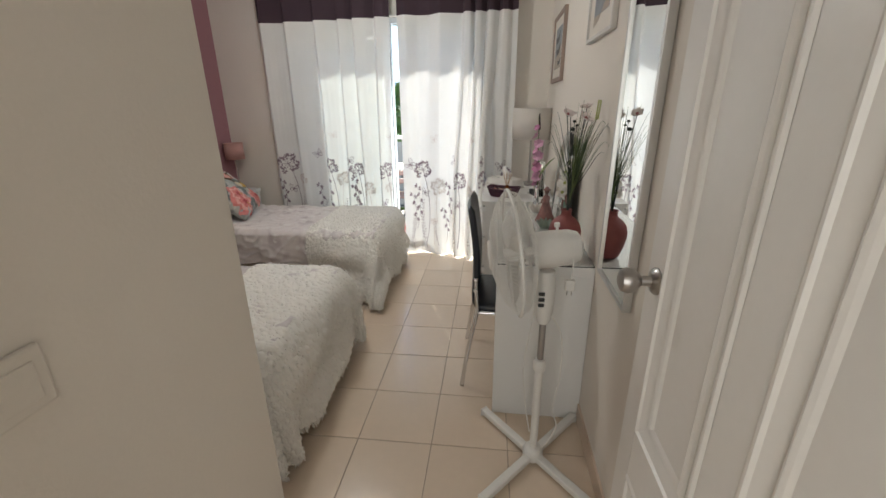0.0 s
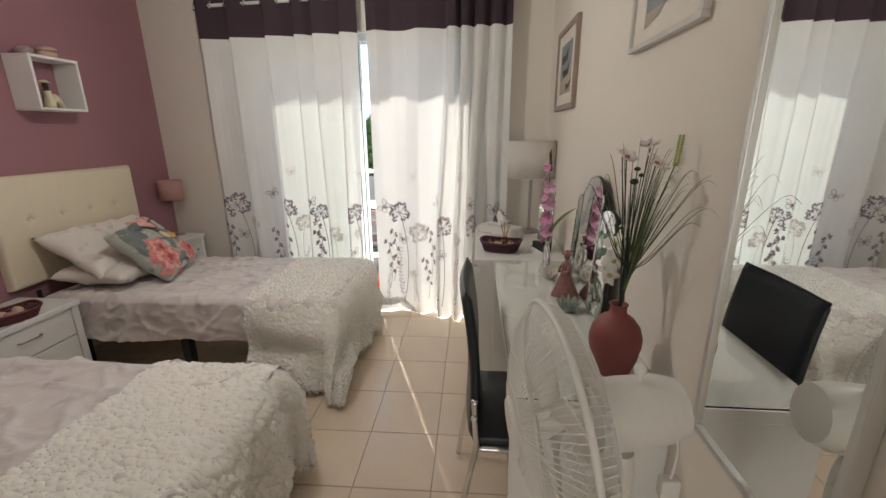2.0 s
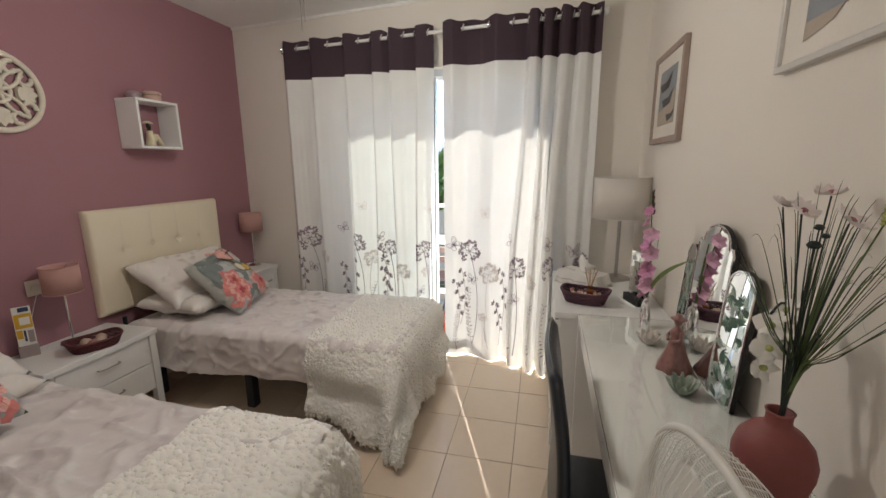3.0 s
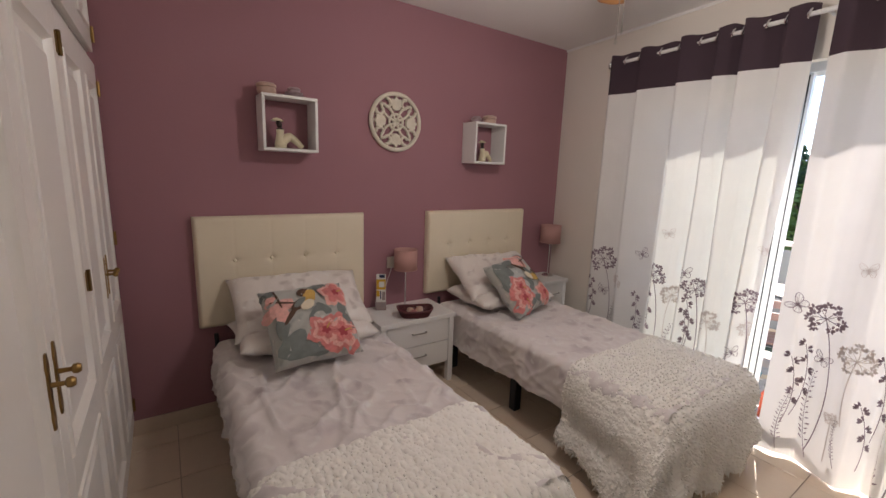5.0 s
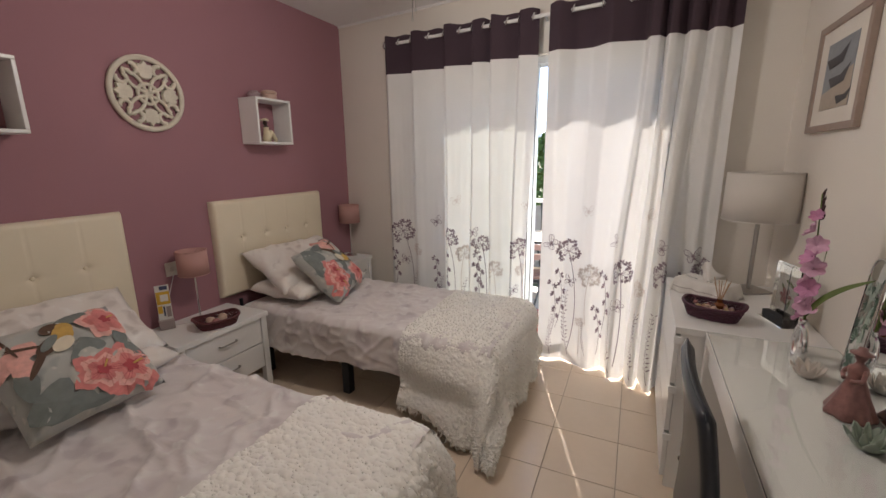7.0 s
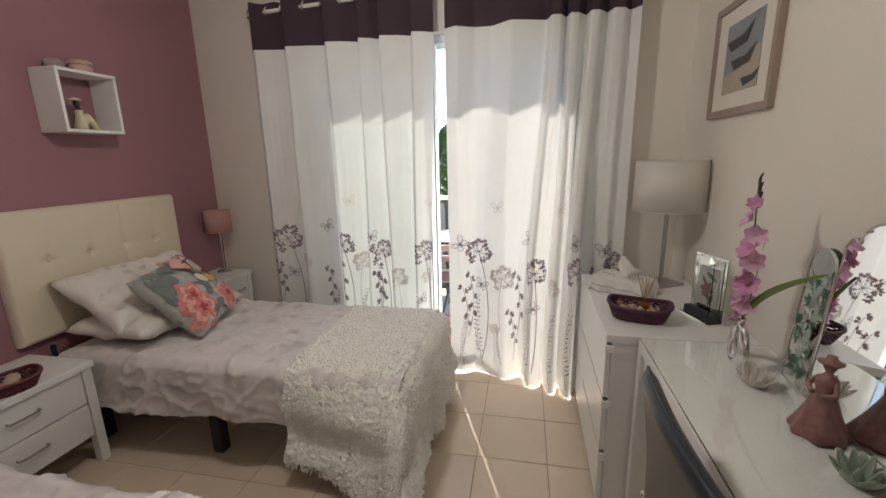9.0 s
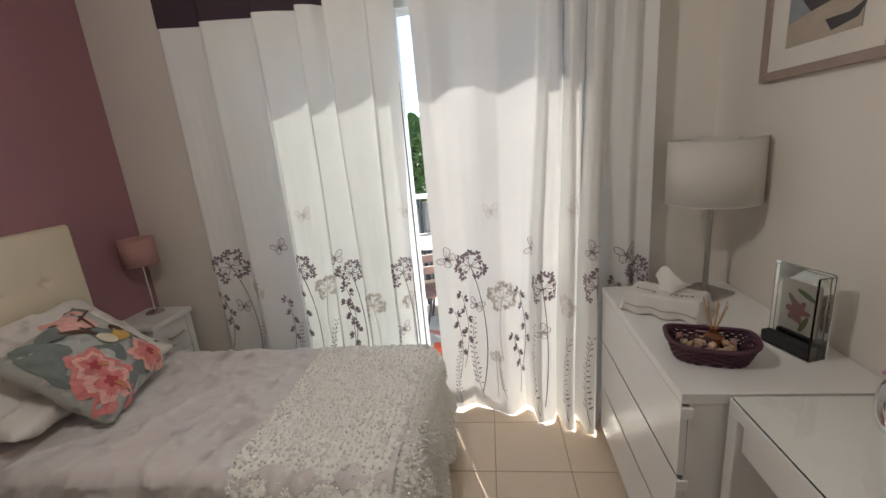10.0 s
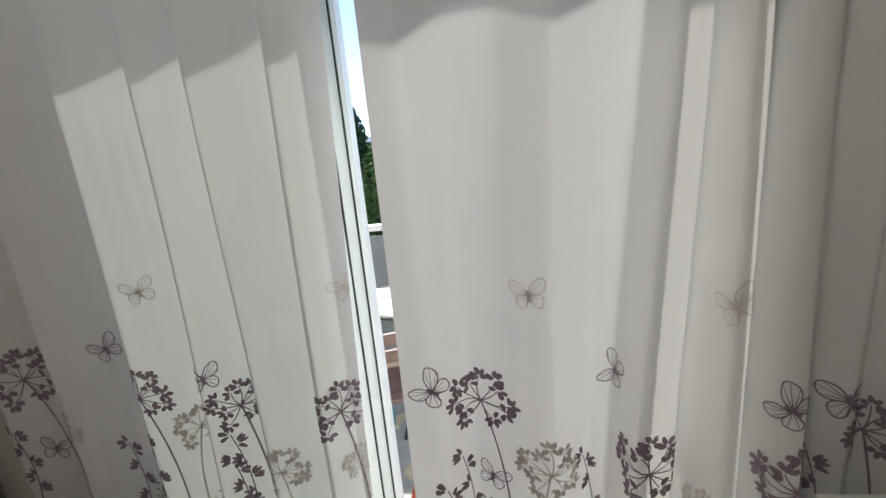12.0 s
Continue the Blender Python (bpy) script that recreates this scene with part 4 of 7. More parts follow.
def print_curtain(d, parent, spec, seed):
    rnd = random.Random(seed)
    for kind, x, z, *v in spec:
        p = on_drape(d, x, z)
        mat = M_PRINT
        if kind == "umbel":
            umbel(p, rnd, v[0], z - 0.10, v[1])
        elif kind == "faded":
            umbel(p, rnd, v[0], min(z - 0.1, 0.35), v[1])
            mat = M_PRINT2
        elif kind == "sprig":
            sprig(p, rnd, v[0], v[1])
        elif kind == "bells":
            bells(p, rnd, v[0], v[1])
        elif kind == "butterfly":
            butterfly(p, v[0], radians(v[1]))
        else:
            butterfly(p, v[0], radians(v[1]))
            mat = M_PRINT2
        part({"umbel": "printed_flower", "faded": "printed_flower", "sprig": "printed_sprig", "bells": "printed_sprig"}.get(kind, "printed_butterfly"), p.bm, mat, parent)


print_curtain(LEFT, curtain_l, [
    ("umbel", -2.08, 0.870, 0.104, 0.1), ("umbel", -1.625, 0.850, 0.080, 0.07), ("umbel", -1.325, 0.82, 0.076, 0.05), ("umbel", -1.03, 0.82, 0.080, 0.06),
    ("butterfly", -1.74, 0.97, 0.046, 30), ("butterfly", -1.395, 0.915, 0.046, 10), ("butterfly", -2.06, 0.615, 0.048, -15), ("butterfly", -1.05, 0.505, 0.042, 20), ("ghost", -1.55, 1.15, 0.042, 15), ("ghost", -0.985, 1.14, 0.040, 25),
    ("faded", -1.485, 0.73, 0.072, -0.05), ("faded", -1.22, 0.645, 0.070, 0.04), ("faded", -1.95, 0.72, 0.065, 0.05), ("faded", -1.00, 0.66, 0.05, 0.03),
    ("bells", -1.79, 0.28, 0.38, 0.03), ("bells", -1.655, 0.32, 0.42, 0.02), ("bells", -1.385, 0.26, 0.40, 0.02), ("bells", -1.36, 0.34, 0.40, 0.0), ("sprig", -1.98, 0.12, 0.40, 0.03), ("sprig", -1.50, 0.10, 0.42, 0.04), ("sprig", -1.25, 0.10, 0.45, -0.02), ("sprig", -1.10, 0.10, 0.38, 0.02), ("bells", -2.16, 0.36, 0.34, 0.0), ("sprig", -1.70, 0.10, 0.40, 0.0)], 3)
print_curtain(RIGHT, curtain_r, [
    ("umbel", -0.688, 0.835, 0.088, 0.08), ("umbel", -0.325, 0.745, 0.085, 0.04), ("umbel", -0.10, 0.775, 0.078, 0.03), ("umbel", 0.10, 0.80, 0.074, 0.05),
    ("butterfly", -0.785, 0.886, 0.052, 55), ("butterfly", -0.385, 0.927, 0.044, 75), ("butterfly", -0.135, 0.935, 0.044, 60), ("butterfly", 0.045, 0.885, 0.055, 15), ("ghost", -0.568, 1.12, 0.044, 10), ("ghost", -0.225, 1.12, 0.042, 30), ("butterfly", -0.671, 0.62, 0.044, -20), ("butterfly", -0.315, 0.52, 0.042, 60),
    ("faded", -0.535, 0.68, 0.080, -0.05), ("faded", -0.235, 0.66, 0.06, 0.04), ("faded", -0.585, 0.34, 0.035, 0.0),
    ("bells", -0.745, 0.26, 0.42, 0.015), ("bells", -0.42, 0.28, 0.42, -0.02), ("bells", -0.775, 0.20, 0.40, 0.0), ("sprig", -0.66, 0.06, 0.48, -0.03), ("sprig", -0.77, 0.04, 0.36, 0.02), ("sprig", -0.54, 0.10, 0.24, -0.03), ("bells", -0.45, 0.12, 0.34, -0.03), ("sprig", -0.345, 0.05, 0.50, -0.03), ("sprig", -0.21, 0.06, 0.44, 0.0), ("sprig", -0.13, 0.06, 0.46, 0.0), ("bells", 0.0, 0.35, 0.40, 0.0)], 8)


# ---- printed cushions ----
M_CUSH = floral("grey_cushion_print", (0.42, 0.42, 0.39), (0.20, 0.22, 0.21), (0.58, 0.55, 0.50), 0.8, 12.0)
M_CORAL = surf("coral_petal_print", (0.64, 0.22, 0.205), 0.8, 0, 0.4, 30)
M_CORALPALE = surf("pale_coral_petal_print", (0.74, 0.40, 0.35), 0.8, 0, 0.3, 40)
M_CRIMSON = surf("crimson_petal_print", (0.40, 0.06, 0.07), 0.8, 0, 0.25, 30)
M_LEAFGREY = surf("grey_leaf_print", (0.17, 0.19, 0.18), 0.8, 0, 0.3, 25)
M_OCHRE = surf("ochre_print", (0.55, 0.34, 0.09), 0.8, 0, 0.25, 40)
M_BROWN = surf("brown_print", (0.10, 0.055, 0.035), 0.8, 0, 0.3, 40)
M_CREAM = surf("cream_print", (0.68, 0.60, 0.46), 0.8, 0, 0.15, 30)


def cushion(m, seed, label):
    """A square cushion printed with hibiscus flowers, leaves and a plain bird shape."""
    S, T = 0.44, 0.13
    c = thing("cushion", m, label, "cushion", "floral cushions")
    part("cover", pillow_shape(S, S, T, seed, 30, 0.05), M_CUSH, c, smooth="all")

    def put(a, b, lift):
        u, v = max(-1, min(1, a / (S / 2))), max(-1, min(1, b / (S / 2)))
        prof = max(0.0, (1 - u ** 4) * (1 - v ** 4)) ** 0.55
        return Vector((a * (1 - 0.05 * (1 - v * v) * abs(u) ** 6), b * (1 - 0.05 * (1 - u * u) * abs(v) ** 6), T / 2 * prof + 0.013 * min(1, prof * 2) + 0.001 + lift))

    rnd = random.Random(seed)

    def petals(x, y, R, mat, lift, turn, n=5):
        p = Print(put)
        for k in range(n):
            a = turn + 2 * math.pi * k / n
            ctr = (x + R * 0.52 * math.cos(a), y + R * 0.52 * math.sin(a))
            pts = []
            for q in range(16):
                t = 2 * math.pi * q / 16
                wob = 1 + 0.10 * math.sin(5 * t + k) + 0.05 * rnd.uniform(-1, 1)
                px, py = 0.52 * R * math.cos(t) * wob, 0.40 * R * math.sin(t) * wob
                pts.append((ctr[0] + px * math.cos(a) - py * math.sin(a), ctr[1] + px * math.sin(a) + py * math.cos(a)))
            p.fan(pts, lift + 0.0006 * k)
        part("printed_flower", p.bm, mat, c)

    p = Print(put)
    for x, y, L, W, a in ((-0.13, -0.13, 0.085, 0.05, 40), (-0.16, -0.04, 0.06, 0.032, 80), (-0.09, -0.17, 0.08, 0.035, 10), (0.01, 0.0, 0.055, 0.03, 60), (0.17, -0.06, 0.05, 0.028, 110), (0.05, 0.17, 0.07, 0.028, 20), (0.16, 0.03, 0.05, 0.026, 70), (-0.19, 0.17, 0.04, 0.022, 20), (0.06, 0.03, 0.045, 0.025, -50), (-0.02, -0.19, 0.06, 0.02, 0)):
        p = Print(put)
        p.ellipse(x, y, L, W, radians(a), 0.0005 * abs(a) / 20, 14, 0.10)
        part("printed_leaf", p.bm, M_LEAFGREY, c)
    petals(-0.16, 0.07, 0.085, M_CORALPALE, 0.001, 0.4, 4)
    for x, y, R, t in ((0.145, 0.115, 0.088, 0.3), (0.035, -0.095, 0.095, 0.9), (0.118, -0.120, 0.112, 0.2)):
        petals(x, y, R, M_CORALPALE if R < 0.09 else M_CORAL, 0.002, t)
        petals(x, y, R * 0.74, M_CORALPALE if R > 0.09 else M_CORAL, 0.0045, t)
        petals(x, y, R * 0.52, M_CORAL, 0.0080, t + 0.1)
        petals(x, y, R * 0.24, M_CRIMSON, 0.0115, t)
        p = Print(put)
        for k in range(5):
            for o, L in ((-0.22, 0.62), (0.0, 0.80), (0.24, 0.58)):
                w = t + 2 * math.pi * k / 5 + o
                p.line(curve2((x + 0.1 * R * math.cos(w), y + 0.1 * R * math.sin(w)), (x + L * R * math.cos(w), y + L * R * math.sin(w)), 0.06, 5), 0.0022, 0.0008, 0.0118)
        part("printed_vein", p.bm, M_CORAL if R < 0.09 else M_CRIMSON, c)
        p = Print(put)
        for k in range(7):
            p.ellipse(x + R * (0.1 + 0.05 * k) * math.cos(t), y + R * (0.1 + 0.05 * k) * math.sin(t), R * 0.045, R * 0.035, k, 0.0145)
        part("printed_stamen", p.bm, M_OCHRE, c)
    for mat, shapes in ((M_BROWN, ((-0.10, 0.03, 0.075, 0.012, 50), (-0.055, 0.075, 0.05, 0.024, 35), (-0.02, 0.145, 0.034, 0.026, 20), (-0.15, 0.13, 0.06, 0.006, 100), (-0.13, 0.10, 0.07, 0.006, -15))), (M_OCHRE, ((0.0, 0.105, 0.045, 0.032, 60), (0.015, 0.13, 0.03, 0.026, 80))), (M_CREAM, ((-0.015, 0.065, 0.04, 0.025, 30),)), (M_LEAFGREY, ((-0.05, 0.085, 0.042, 0.015, 40),))):
        for x, y, L, W, a in shapes:
            p = Print(put)
            p.ellipse(x, y, L, W, radians(a), {M_BROWN: 0.004, M_OCHRE: 0.005, M_CREAM: 0.006, M_LEAFGREY: 0.007}[mat], 16)
            part("printed_bird", p.bm, mat, c)
    return c


def leaning(centre, yaw, lean):
    """A pose whose local y climbs away from the room at that lean, local z looks into it."""
    return Matrix.Translation(centre) @ pose(0, 0, 0, 0, 0, 90 + yaw) @ pose(0, 0, 0, lean, 0, 0)


cushion(leaning((-2.175, 1.60, 0.718), 2, 42), 5, "grey cushion printed with coral flowers and a bird")
cushion(leaning((-2.22, 3.12, 0.718), 8, 46) @ pose(0, 0, 0, 0, 0, -82), 5, "grey cushion printed with coral flowers, leaning on pillows")


# ---- wall shelves, their ornaments and the carved roundel ----
def cube_shelf(yc, zc, S, label):
    s = thing("wall_shelf", pose(XL + 0.001, yc, zc), label, "shelf", "white cube shelves")
    D, t = 0.165, 0.016
    part("board", box(0, D, -S / 2, S / 2, S / 2 - t, S / 2, 0.003), M_WHITE, s)
    part("board", box(0, D, -S / 2, S / 2, -S / 2, -S / 2 + t, 0.003), M_WHITE, s)
    for y in (-S / 2, S / 2 - t):
        part("board", box(0, D, y, y + t, -S / 2 + t, S / 2 - t, 0.003), M_WHITE, s)
    return s


cube_shelf(1.645, 1.750, 0.305, "white open cube shelf above a headboard")
cube_shelf(3.125, 1.740, 0.305, "white open cube shelf near the room's corner")
M_IVORY = surf("ivory_glaze", (0.66, 0.58, 0.40), 0.35, 0, 0.1, 20)
M_DARKSKIN = surf("dark_bronze_glaze", (0.045, 0.03, 0.025), 0.4)


def statuette(m, label):
    """A seated statuette in a long robe and a wide hat, one plain mesh."""
    bm = lathe([(0, 0.0), (0.032, 0.0), (0.034, 0.02), (0.026, 0.05), (0.020, 0.085), (0.022, 0.105), (0.010, 0.118), (0, 0.12)], 16)
    tube(spline([(0.0, 0.0, 0.03), (0.0, 0.045, 0.065), (0.0, 0.075, 0.055), (0.0, 0.125, 0.012)], 6), [0.030 - 0.0008 * k for k in range(19)], 12, bm=bm)
    lathe([(0, 0.115), (0.012, 0.118), (0.017, 0.135), (0.013, 0.152), (0, 0.158)], 14, bm=bm)
    lathe([(0, 0.160), (0.018, 0.158), (0.034, 0.150), (0.035, 0.154), (0.018, 0.166), (0, 0.170)], 18, bm=bm, at=(0.0, -0.006, 0))
    for v in bm.verts:
        if v.co.z > 0.1:
            v.co.y -= (v.co.z - 0.1) * 0.15
    s = part("statuette", bm, M_IVORY, smooth="all")
    dark = M_DARKSKIN
    s.data.materials.append(dark)
    for f in s.data.polygons:
        if 0.105 < f.center.z < 0.150 and abs(f.center.x) < 0.02 and f.center.y < 0.02:
            f.material_index = 1
    s.matrix_world = m
    return tagged(s, label, "statuette", "shelf statuettes")


statuette(pose(XL + 0.09, 1.60, 1.614, 0, 0, 4), "ivory glazed seated statuette with a hat on a shelf")
statuette(pose(XL + 0.09, 3.105, 1.604, 0, 0, 6) @ Matrix.Diagonal((1, 0.75, 0.95, 1)), "ivory and dark seated statuette in a cube shelf")


def trinket(m, kind, label):
    """Small lidded pots and stacked dishes on top of the shelves."""
    prof = {"pot": [(0, 0), (0.030, 0), (0.036, 0.010), (0.038, 0.028), (0.034, 0.036), (0.040, 0.040), (0.039, 0.052), (0.028, 0.060), (0, 0.062)],
            "stack": [(0, 0), (0.022, 0), (0.040, 0.010), (0.041, 0.014), (0.030, 0.016), (0.036, 0.024), (0.037, 0.028), (0.026, 0.030), (0.024, 0.040), (0.028, 0.046), (0.020, 0.054), (0, 0.056)],
            "dish": [(0, 0), (0.022, 0), (0.026, 0.012), (0.031, 0.020), (0.031, 0.030), (0.024, 0.034), (0.018, 0.044), (0, 0.046)]}[kind]
    mats = {"pot": M_POT, "stack": M_STACK, "dish": M_STACK}
    p = part("trinket_pot", lathe(prof, 22), mats[kind], smooth=True)
    p.matrix_world = m @ Matrix.Diagonal((1.35, 1.35, 1.05, 1))
    return tagged(p, label, "ornament", "shelf trinkets")


M_POT = surf("painted_ceramic_pot", (0.52, 0.36, 0.29), 0.4, 0, 0.4, 40)
M_STACK = surf("mauve_ceramic", (0.36, 0.27, 0.28), 0.35, 0, 0.5, 60)
trinket(pose(XL + 0.085, 1.535, 1.9027), "pot", "painted ceramic pot on a cube shelf")
trinket(pose(XL + 0.085, 1.685, 1.9027), "stack", "stacked mauve ceramic dishes on a cube shelf")
trinket(pose(XL + 0.085, 3.035, 1.8927), "dish", "small mauve ceramic pot on a cube shelf")
trinket(pose(XL + 0.085, 3.165, 1.8927), "pot", "small painted ceramic pot on a cube shelf")

M_CARVED = surf("whitewashed_carved_wood", (0.66, 0.60, 0.50), 0.75, 0, 0.12, 25, 0.4, 150, 0.002)
roundel = thing("carved_roundel", pose(XL + 0.002, 2.385, 1.840), "whitewashed round carved wooden wall panel with leaves", "wall decoration")


def in_wall(a, b, d):
    return Vector((d, a, b))


bm = tube([in_wall(0.186 * math.cos(t), 0.186 * math.sin(t), 0.012) for t in [2 * math.pi * k / 60 for k in range(60)]], 0.0145, 10, closed=True)
part("rim", bm, M_CARVED, roundel, smooth="all")


def leaf_relief(pts, h, bm):
    """A raised leaf: outline at the back, ridge in front."""
    c = Vector((sum(p[0] for p in pts) / len(pts), sum(p[1] for p in pts) / len(pts), 0))
    lo = [bm.verts.new(in_wall(x, y, 0.004)) for x, y in pts]
    mid = [bm.verts.new(in_wall(c.x + (x - c.x) * 0.88, c.y + (y - c.y) * 0.88, h)) for x, y in pts]
    top = bm.verts.new(in_wall(c.x, c.y, h * 0.8))
    n = len(pts)
    for i in range(n):
        bm.faces.new((lo[i], lo[(i + 1) % n], mid[(i + 1) % n], mid[i]))
        bm.faces.new((mid[i], mid[(i + 1) % n], top))


for k in range(4):
    a = math.pi / 2 * k
    rot = lambda x, y: (x * math.cos(a) - y * math.sin(a), x * math.sin(a) + y * math.cos(a))
    bm = bmesh.new()
    half = [(0.065, 0.012), (0.075, 0.032), (0.090, 0.030), (0.092, 0.050), (0.112, 0.044), (0.122, 0.058), (0.132, 0.036), (0.146, 0.032), (0.142, 0.016), (0.166, 0.0)]
    leaf = [rot(0.010 + x, 1.15 * y) for x, y in half] + [rot(0.010 + x, -1.15 * y) for x, y in half[-2::-1]]
    leaf_relief(leaf, 0.020, bm)
    part("carved_leaf", bm, M_CARVED, roundel)
    d = a + math.pi / 4
    rot2 = lambda x, y: (x * math.cos(d) - y * math.sin(d), x * math.sin(d) + y * math.cos(d))
    for s in (-1, 1):
        pts = []
        for q in range(22):
            t = q / 21
            ang = s * (2.6 - 5.2 * t)
            r = 0.040 * (1 - 0.75 * t)
            cx, cy = 0.132, s * 0.030
            x, y = rot2(cx - r * math.cos(ang) * 0.9, cy + r * math.sin(ang))
            pts.append(in_wall(x, y, 0.012))
        part("carved_scroll", tube(pts, [0.0125 * (1 - 0.4 * q / 21) for q in range(22)], 8), M_CARVED, roundel, smooth="all")
    pts = [in_wall(*rot2(0.012 + 0.15 * t, 0.026 * math.sin(math.pi * t)), 0.012) for t in [q / 10 for q in range(11)]]
    part("carved_stem", tube(pts, 0.010, 8), M_CARVED, roundel, smooth="all")
    pts = [in_wall(*rot2(0.012 + 0.15 * t, -0.026 * math.sin(math.pi * t)), 0.012) for t in [q / 10 for q in range(11)]]
    part("carved_stem", tube(pts, 0.010, 8), M_CARVED, roundel, smooth="all")
ring = [in_wall(0.052 * math.cos(t), 0.052 * math.sin(t), 0.012) for t in [2 * math.pi * k / 30 for k in range(30)]]
part("carved_ring", tube(ring, 0.010, 8, closed=True), M_CARVED, roundel, smooth="all")
bm = bmesh.new()
leaf_relief([(r * math.cos(t), r * math.sin(t)) for r, t in [((0.03, 0.014)[k % 2], math.pi / 4 * k) for k in range(8)]], 0.018, bm)
part("carved_star", bm, M_CARVED, roundel)


# ---- lamps ----
M_SHADEPINK = cloth("dusty_pink_lampshade", (0.62, 0.37, 0.33), 0.3)
M_SHADEWHITE = cloth("white_lampshade", (0.82, 0.78, 0.73), 0.35)
M_SHADEIN = surf("shade_lining", (0.7, 0.62, 0.58), 0.8)


def table_lamp(m, R, H, top, base, shade_mat, metal, label, square=False):
    """A drum shade on a thin stem over a foot."""
    l = thing("table_lamp", m, label, "lamp", "table lamps")
    if square:
        part("base", box(-base, base, -base, base, 0, 0.012, 0.003), metal, l)
    else:
        part("base", lathe([(0, 0), (base, 0), (base, 0.006), (base * 0.8, 0.014), (0.012, 0.018), (0, 0.018)], 28), metal, l, smooth=True)
    part("stem", tube([(0, 0, 0.01), (0, 0, top - 0.03)], 0.006 if not square else 0.010, 12), metal, l, smooth=True)
    bm = lathe([(R, top - H), (R * 0.985, top)], 48)
    sh = part("shade", bm, shade_mat, l, smooth="all")
    sh.modifiers.new("thickness", "SOLIDIFY").thickness = 0.002
    for z, r in ((top - H, R), (top, R * 0.985)):
        part("shade_rim", tube([(r * math.cos(t), r * math.sin(t), z) for t in [2 * math.pi * k / 40 for k in range(40)]], 0.0025, 6, closed=True), shade_mat, sh)
    for k in range(3):
        t = 2 * math.pi * k / 3
        part("spoke", tube([(0, 0, top - 0.03), (R * 0.98 * math.cos(t), R * 0.98 * math.sin(t), top - 0.004)], 0.0015, 6), metal, sh)
    part("bulb", lathe([(0, top - H * 0.75), (0.02, top - H * 0.68), (0.028, top - H * 0.5), (0.016, top - H * 0.3), (0.012, top - 0.03), (0, top - 0.03)], 16), M_SHADEIN, l, smooth="all")
    return l


table_lamp(pose(-2.645, 2.415, 0.526), 0.083, 0.142, 0.435, 0.055, M_SHADEPINK, M_CHROME, "small table lamp with a dusty pink drum shade")
table_lamp(pose(-2.655, 3.93, 0.600), 0.092, 0.155, 0.470, 0.052, M_SHADEPINK, M_CHROME, "pink shaded table lamp on the narrow nightstand")
table_lamp(pose(0.285, 3.45, 0.775, 0, 0, 30), 0.160, 0.235, 0.612, 0.075, M_SHADEWHITE, M_STEEL, "tall table lamp with a wide white drum shade", True)


# ---- woven baskets ----
M_WICKER = surf("dark_red_wicker", (0.10, 0.018, 0.022), 0.5, 0, 0.3, 60)
M_PLUMWICKER = surf("plum_wicker", (0.075, 0.022, 0.040), 0.5, 0, 0.3, 60)


def basket(m, L, W, H, mat, label):
    """A shallow basket of woven strands round upright stakes; flares to the rim."""
    b = thing("basket", m, label, "basket", "woven baskets")
    out = lambda t, k: Vector((L / 2 * math.copysign(abs(math.cos(t)) ** 0.62, math.cos(t)) * k, W / 2 * math.copysign(abs(math.sin(t)) ** 0.62, math.sin(t)) * k, 0))
    n = 44
    part("bottom", prism([tuple(out(2 * math.pi * i / n, 0.74)[:2]) for i in range(n)], 0.0, 0.006), mat, b)
    bm = bmesh.new()
    rows = int(H / 0.0085)
    for r in range(rows):
        z = 0.006 + r * (H - 0.006) / rows
        k = 0.76 + 0.24 * (z / H) ** 0.8
        pts = []
        for i in range(n * 2):
            t = 2 * math.pi * i / (n * 2)
            s = 0.003 * (1 if (i // 2 + r) % 2 else -1)
            p = out(t, k)
            pts.append(p * (1 + s / p.length) + Vector((0, 0, z + 0.006 * math.cos(2 * t) * z / H)))
        tube(pts, 0.0042, 5, bm=bm, closed=True)
    part("weave", bm, mat, b, smooth="all")
    rim = [out(2 * math.pi * i / n, 1.02) + Vector((0, 0, H + 0.006 * math.cos(4 * math.pi * i / n))) for i in range(n)]
    part("rim", tube(rim, 0.007, 8, closed=True), mat, b, smooth="all")
    return b


basket(pose(-2.475, 2.40, 0.526, 0, 0, 70), 0.235, 0.16, 0.055, M_WICKER, "dark red woven basket on the nightstand")
basket(pose(0.060, 2.955, 0.775, 0, 0, -16), 0.228, 0.155, 0.062, M_PLUMWICKER, "plum woven basket of potpourri on the dresser")
M_BALL = [surf("potpourri_" + n, c, 0.7, 0, 0.3, 60, 0.5, 200, 0.003) for n, c in (("pale", (0.50, 0.36, 0.28)), ("rose", (0.36, 0.16, 0.15)), ("dark", (0.06, 0.025, 0.03)), ("straw", (0.45, 0.33, 0.18)), ("mauve", (0.30, 0.22, 0.26)))]
rnd = random.Random(21)
for k, (x, y) in enumerate(((-2.495, 2.375), (-2.455, 2.42), (-2.485, 2.445), (-2.44, 2.37))):
    bm = bmesh.new()
    bmesh.ops.create_icosphere(bm, subdivisions=2, radius=0.026)
    for v in bm.verts:
        v.co *= 1 + 0.13 * noise.noise(v.co * 60 + Vector((k, 0, 0)))
    o = part("rattan_ball", bm, M_BALL[0] if k < 3 else M_BALL[1], smooth="all")
    o.matrix_world = pose(x, y, 0.560)
    tagged(o, "small woven decorative ball in a basket", "ornament", "basket balls")
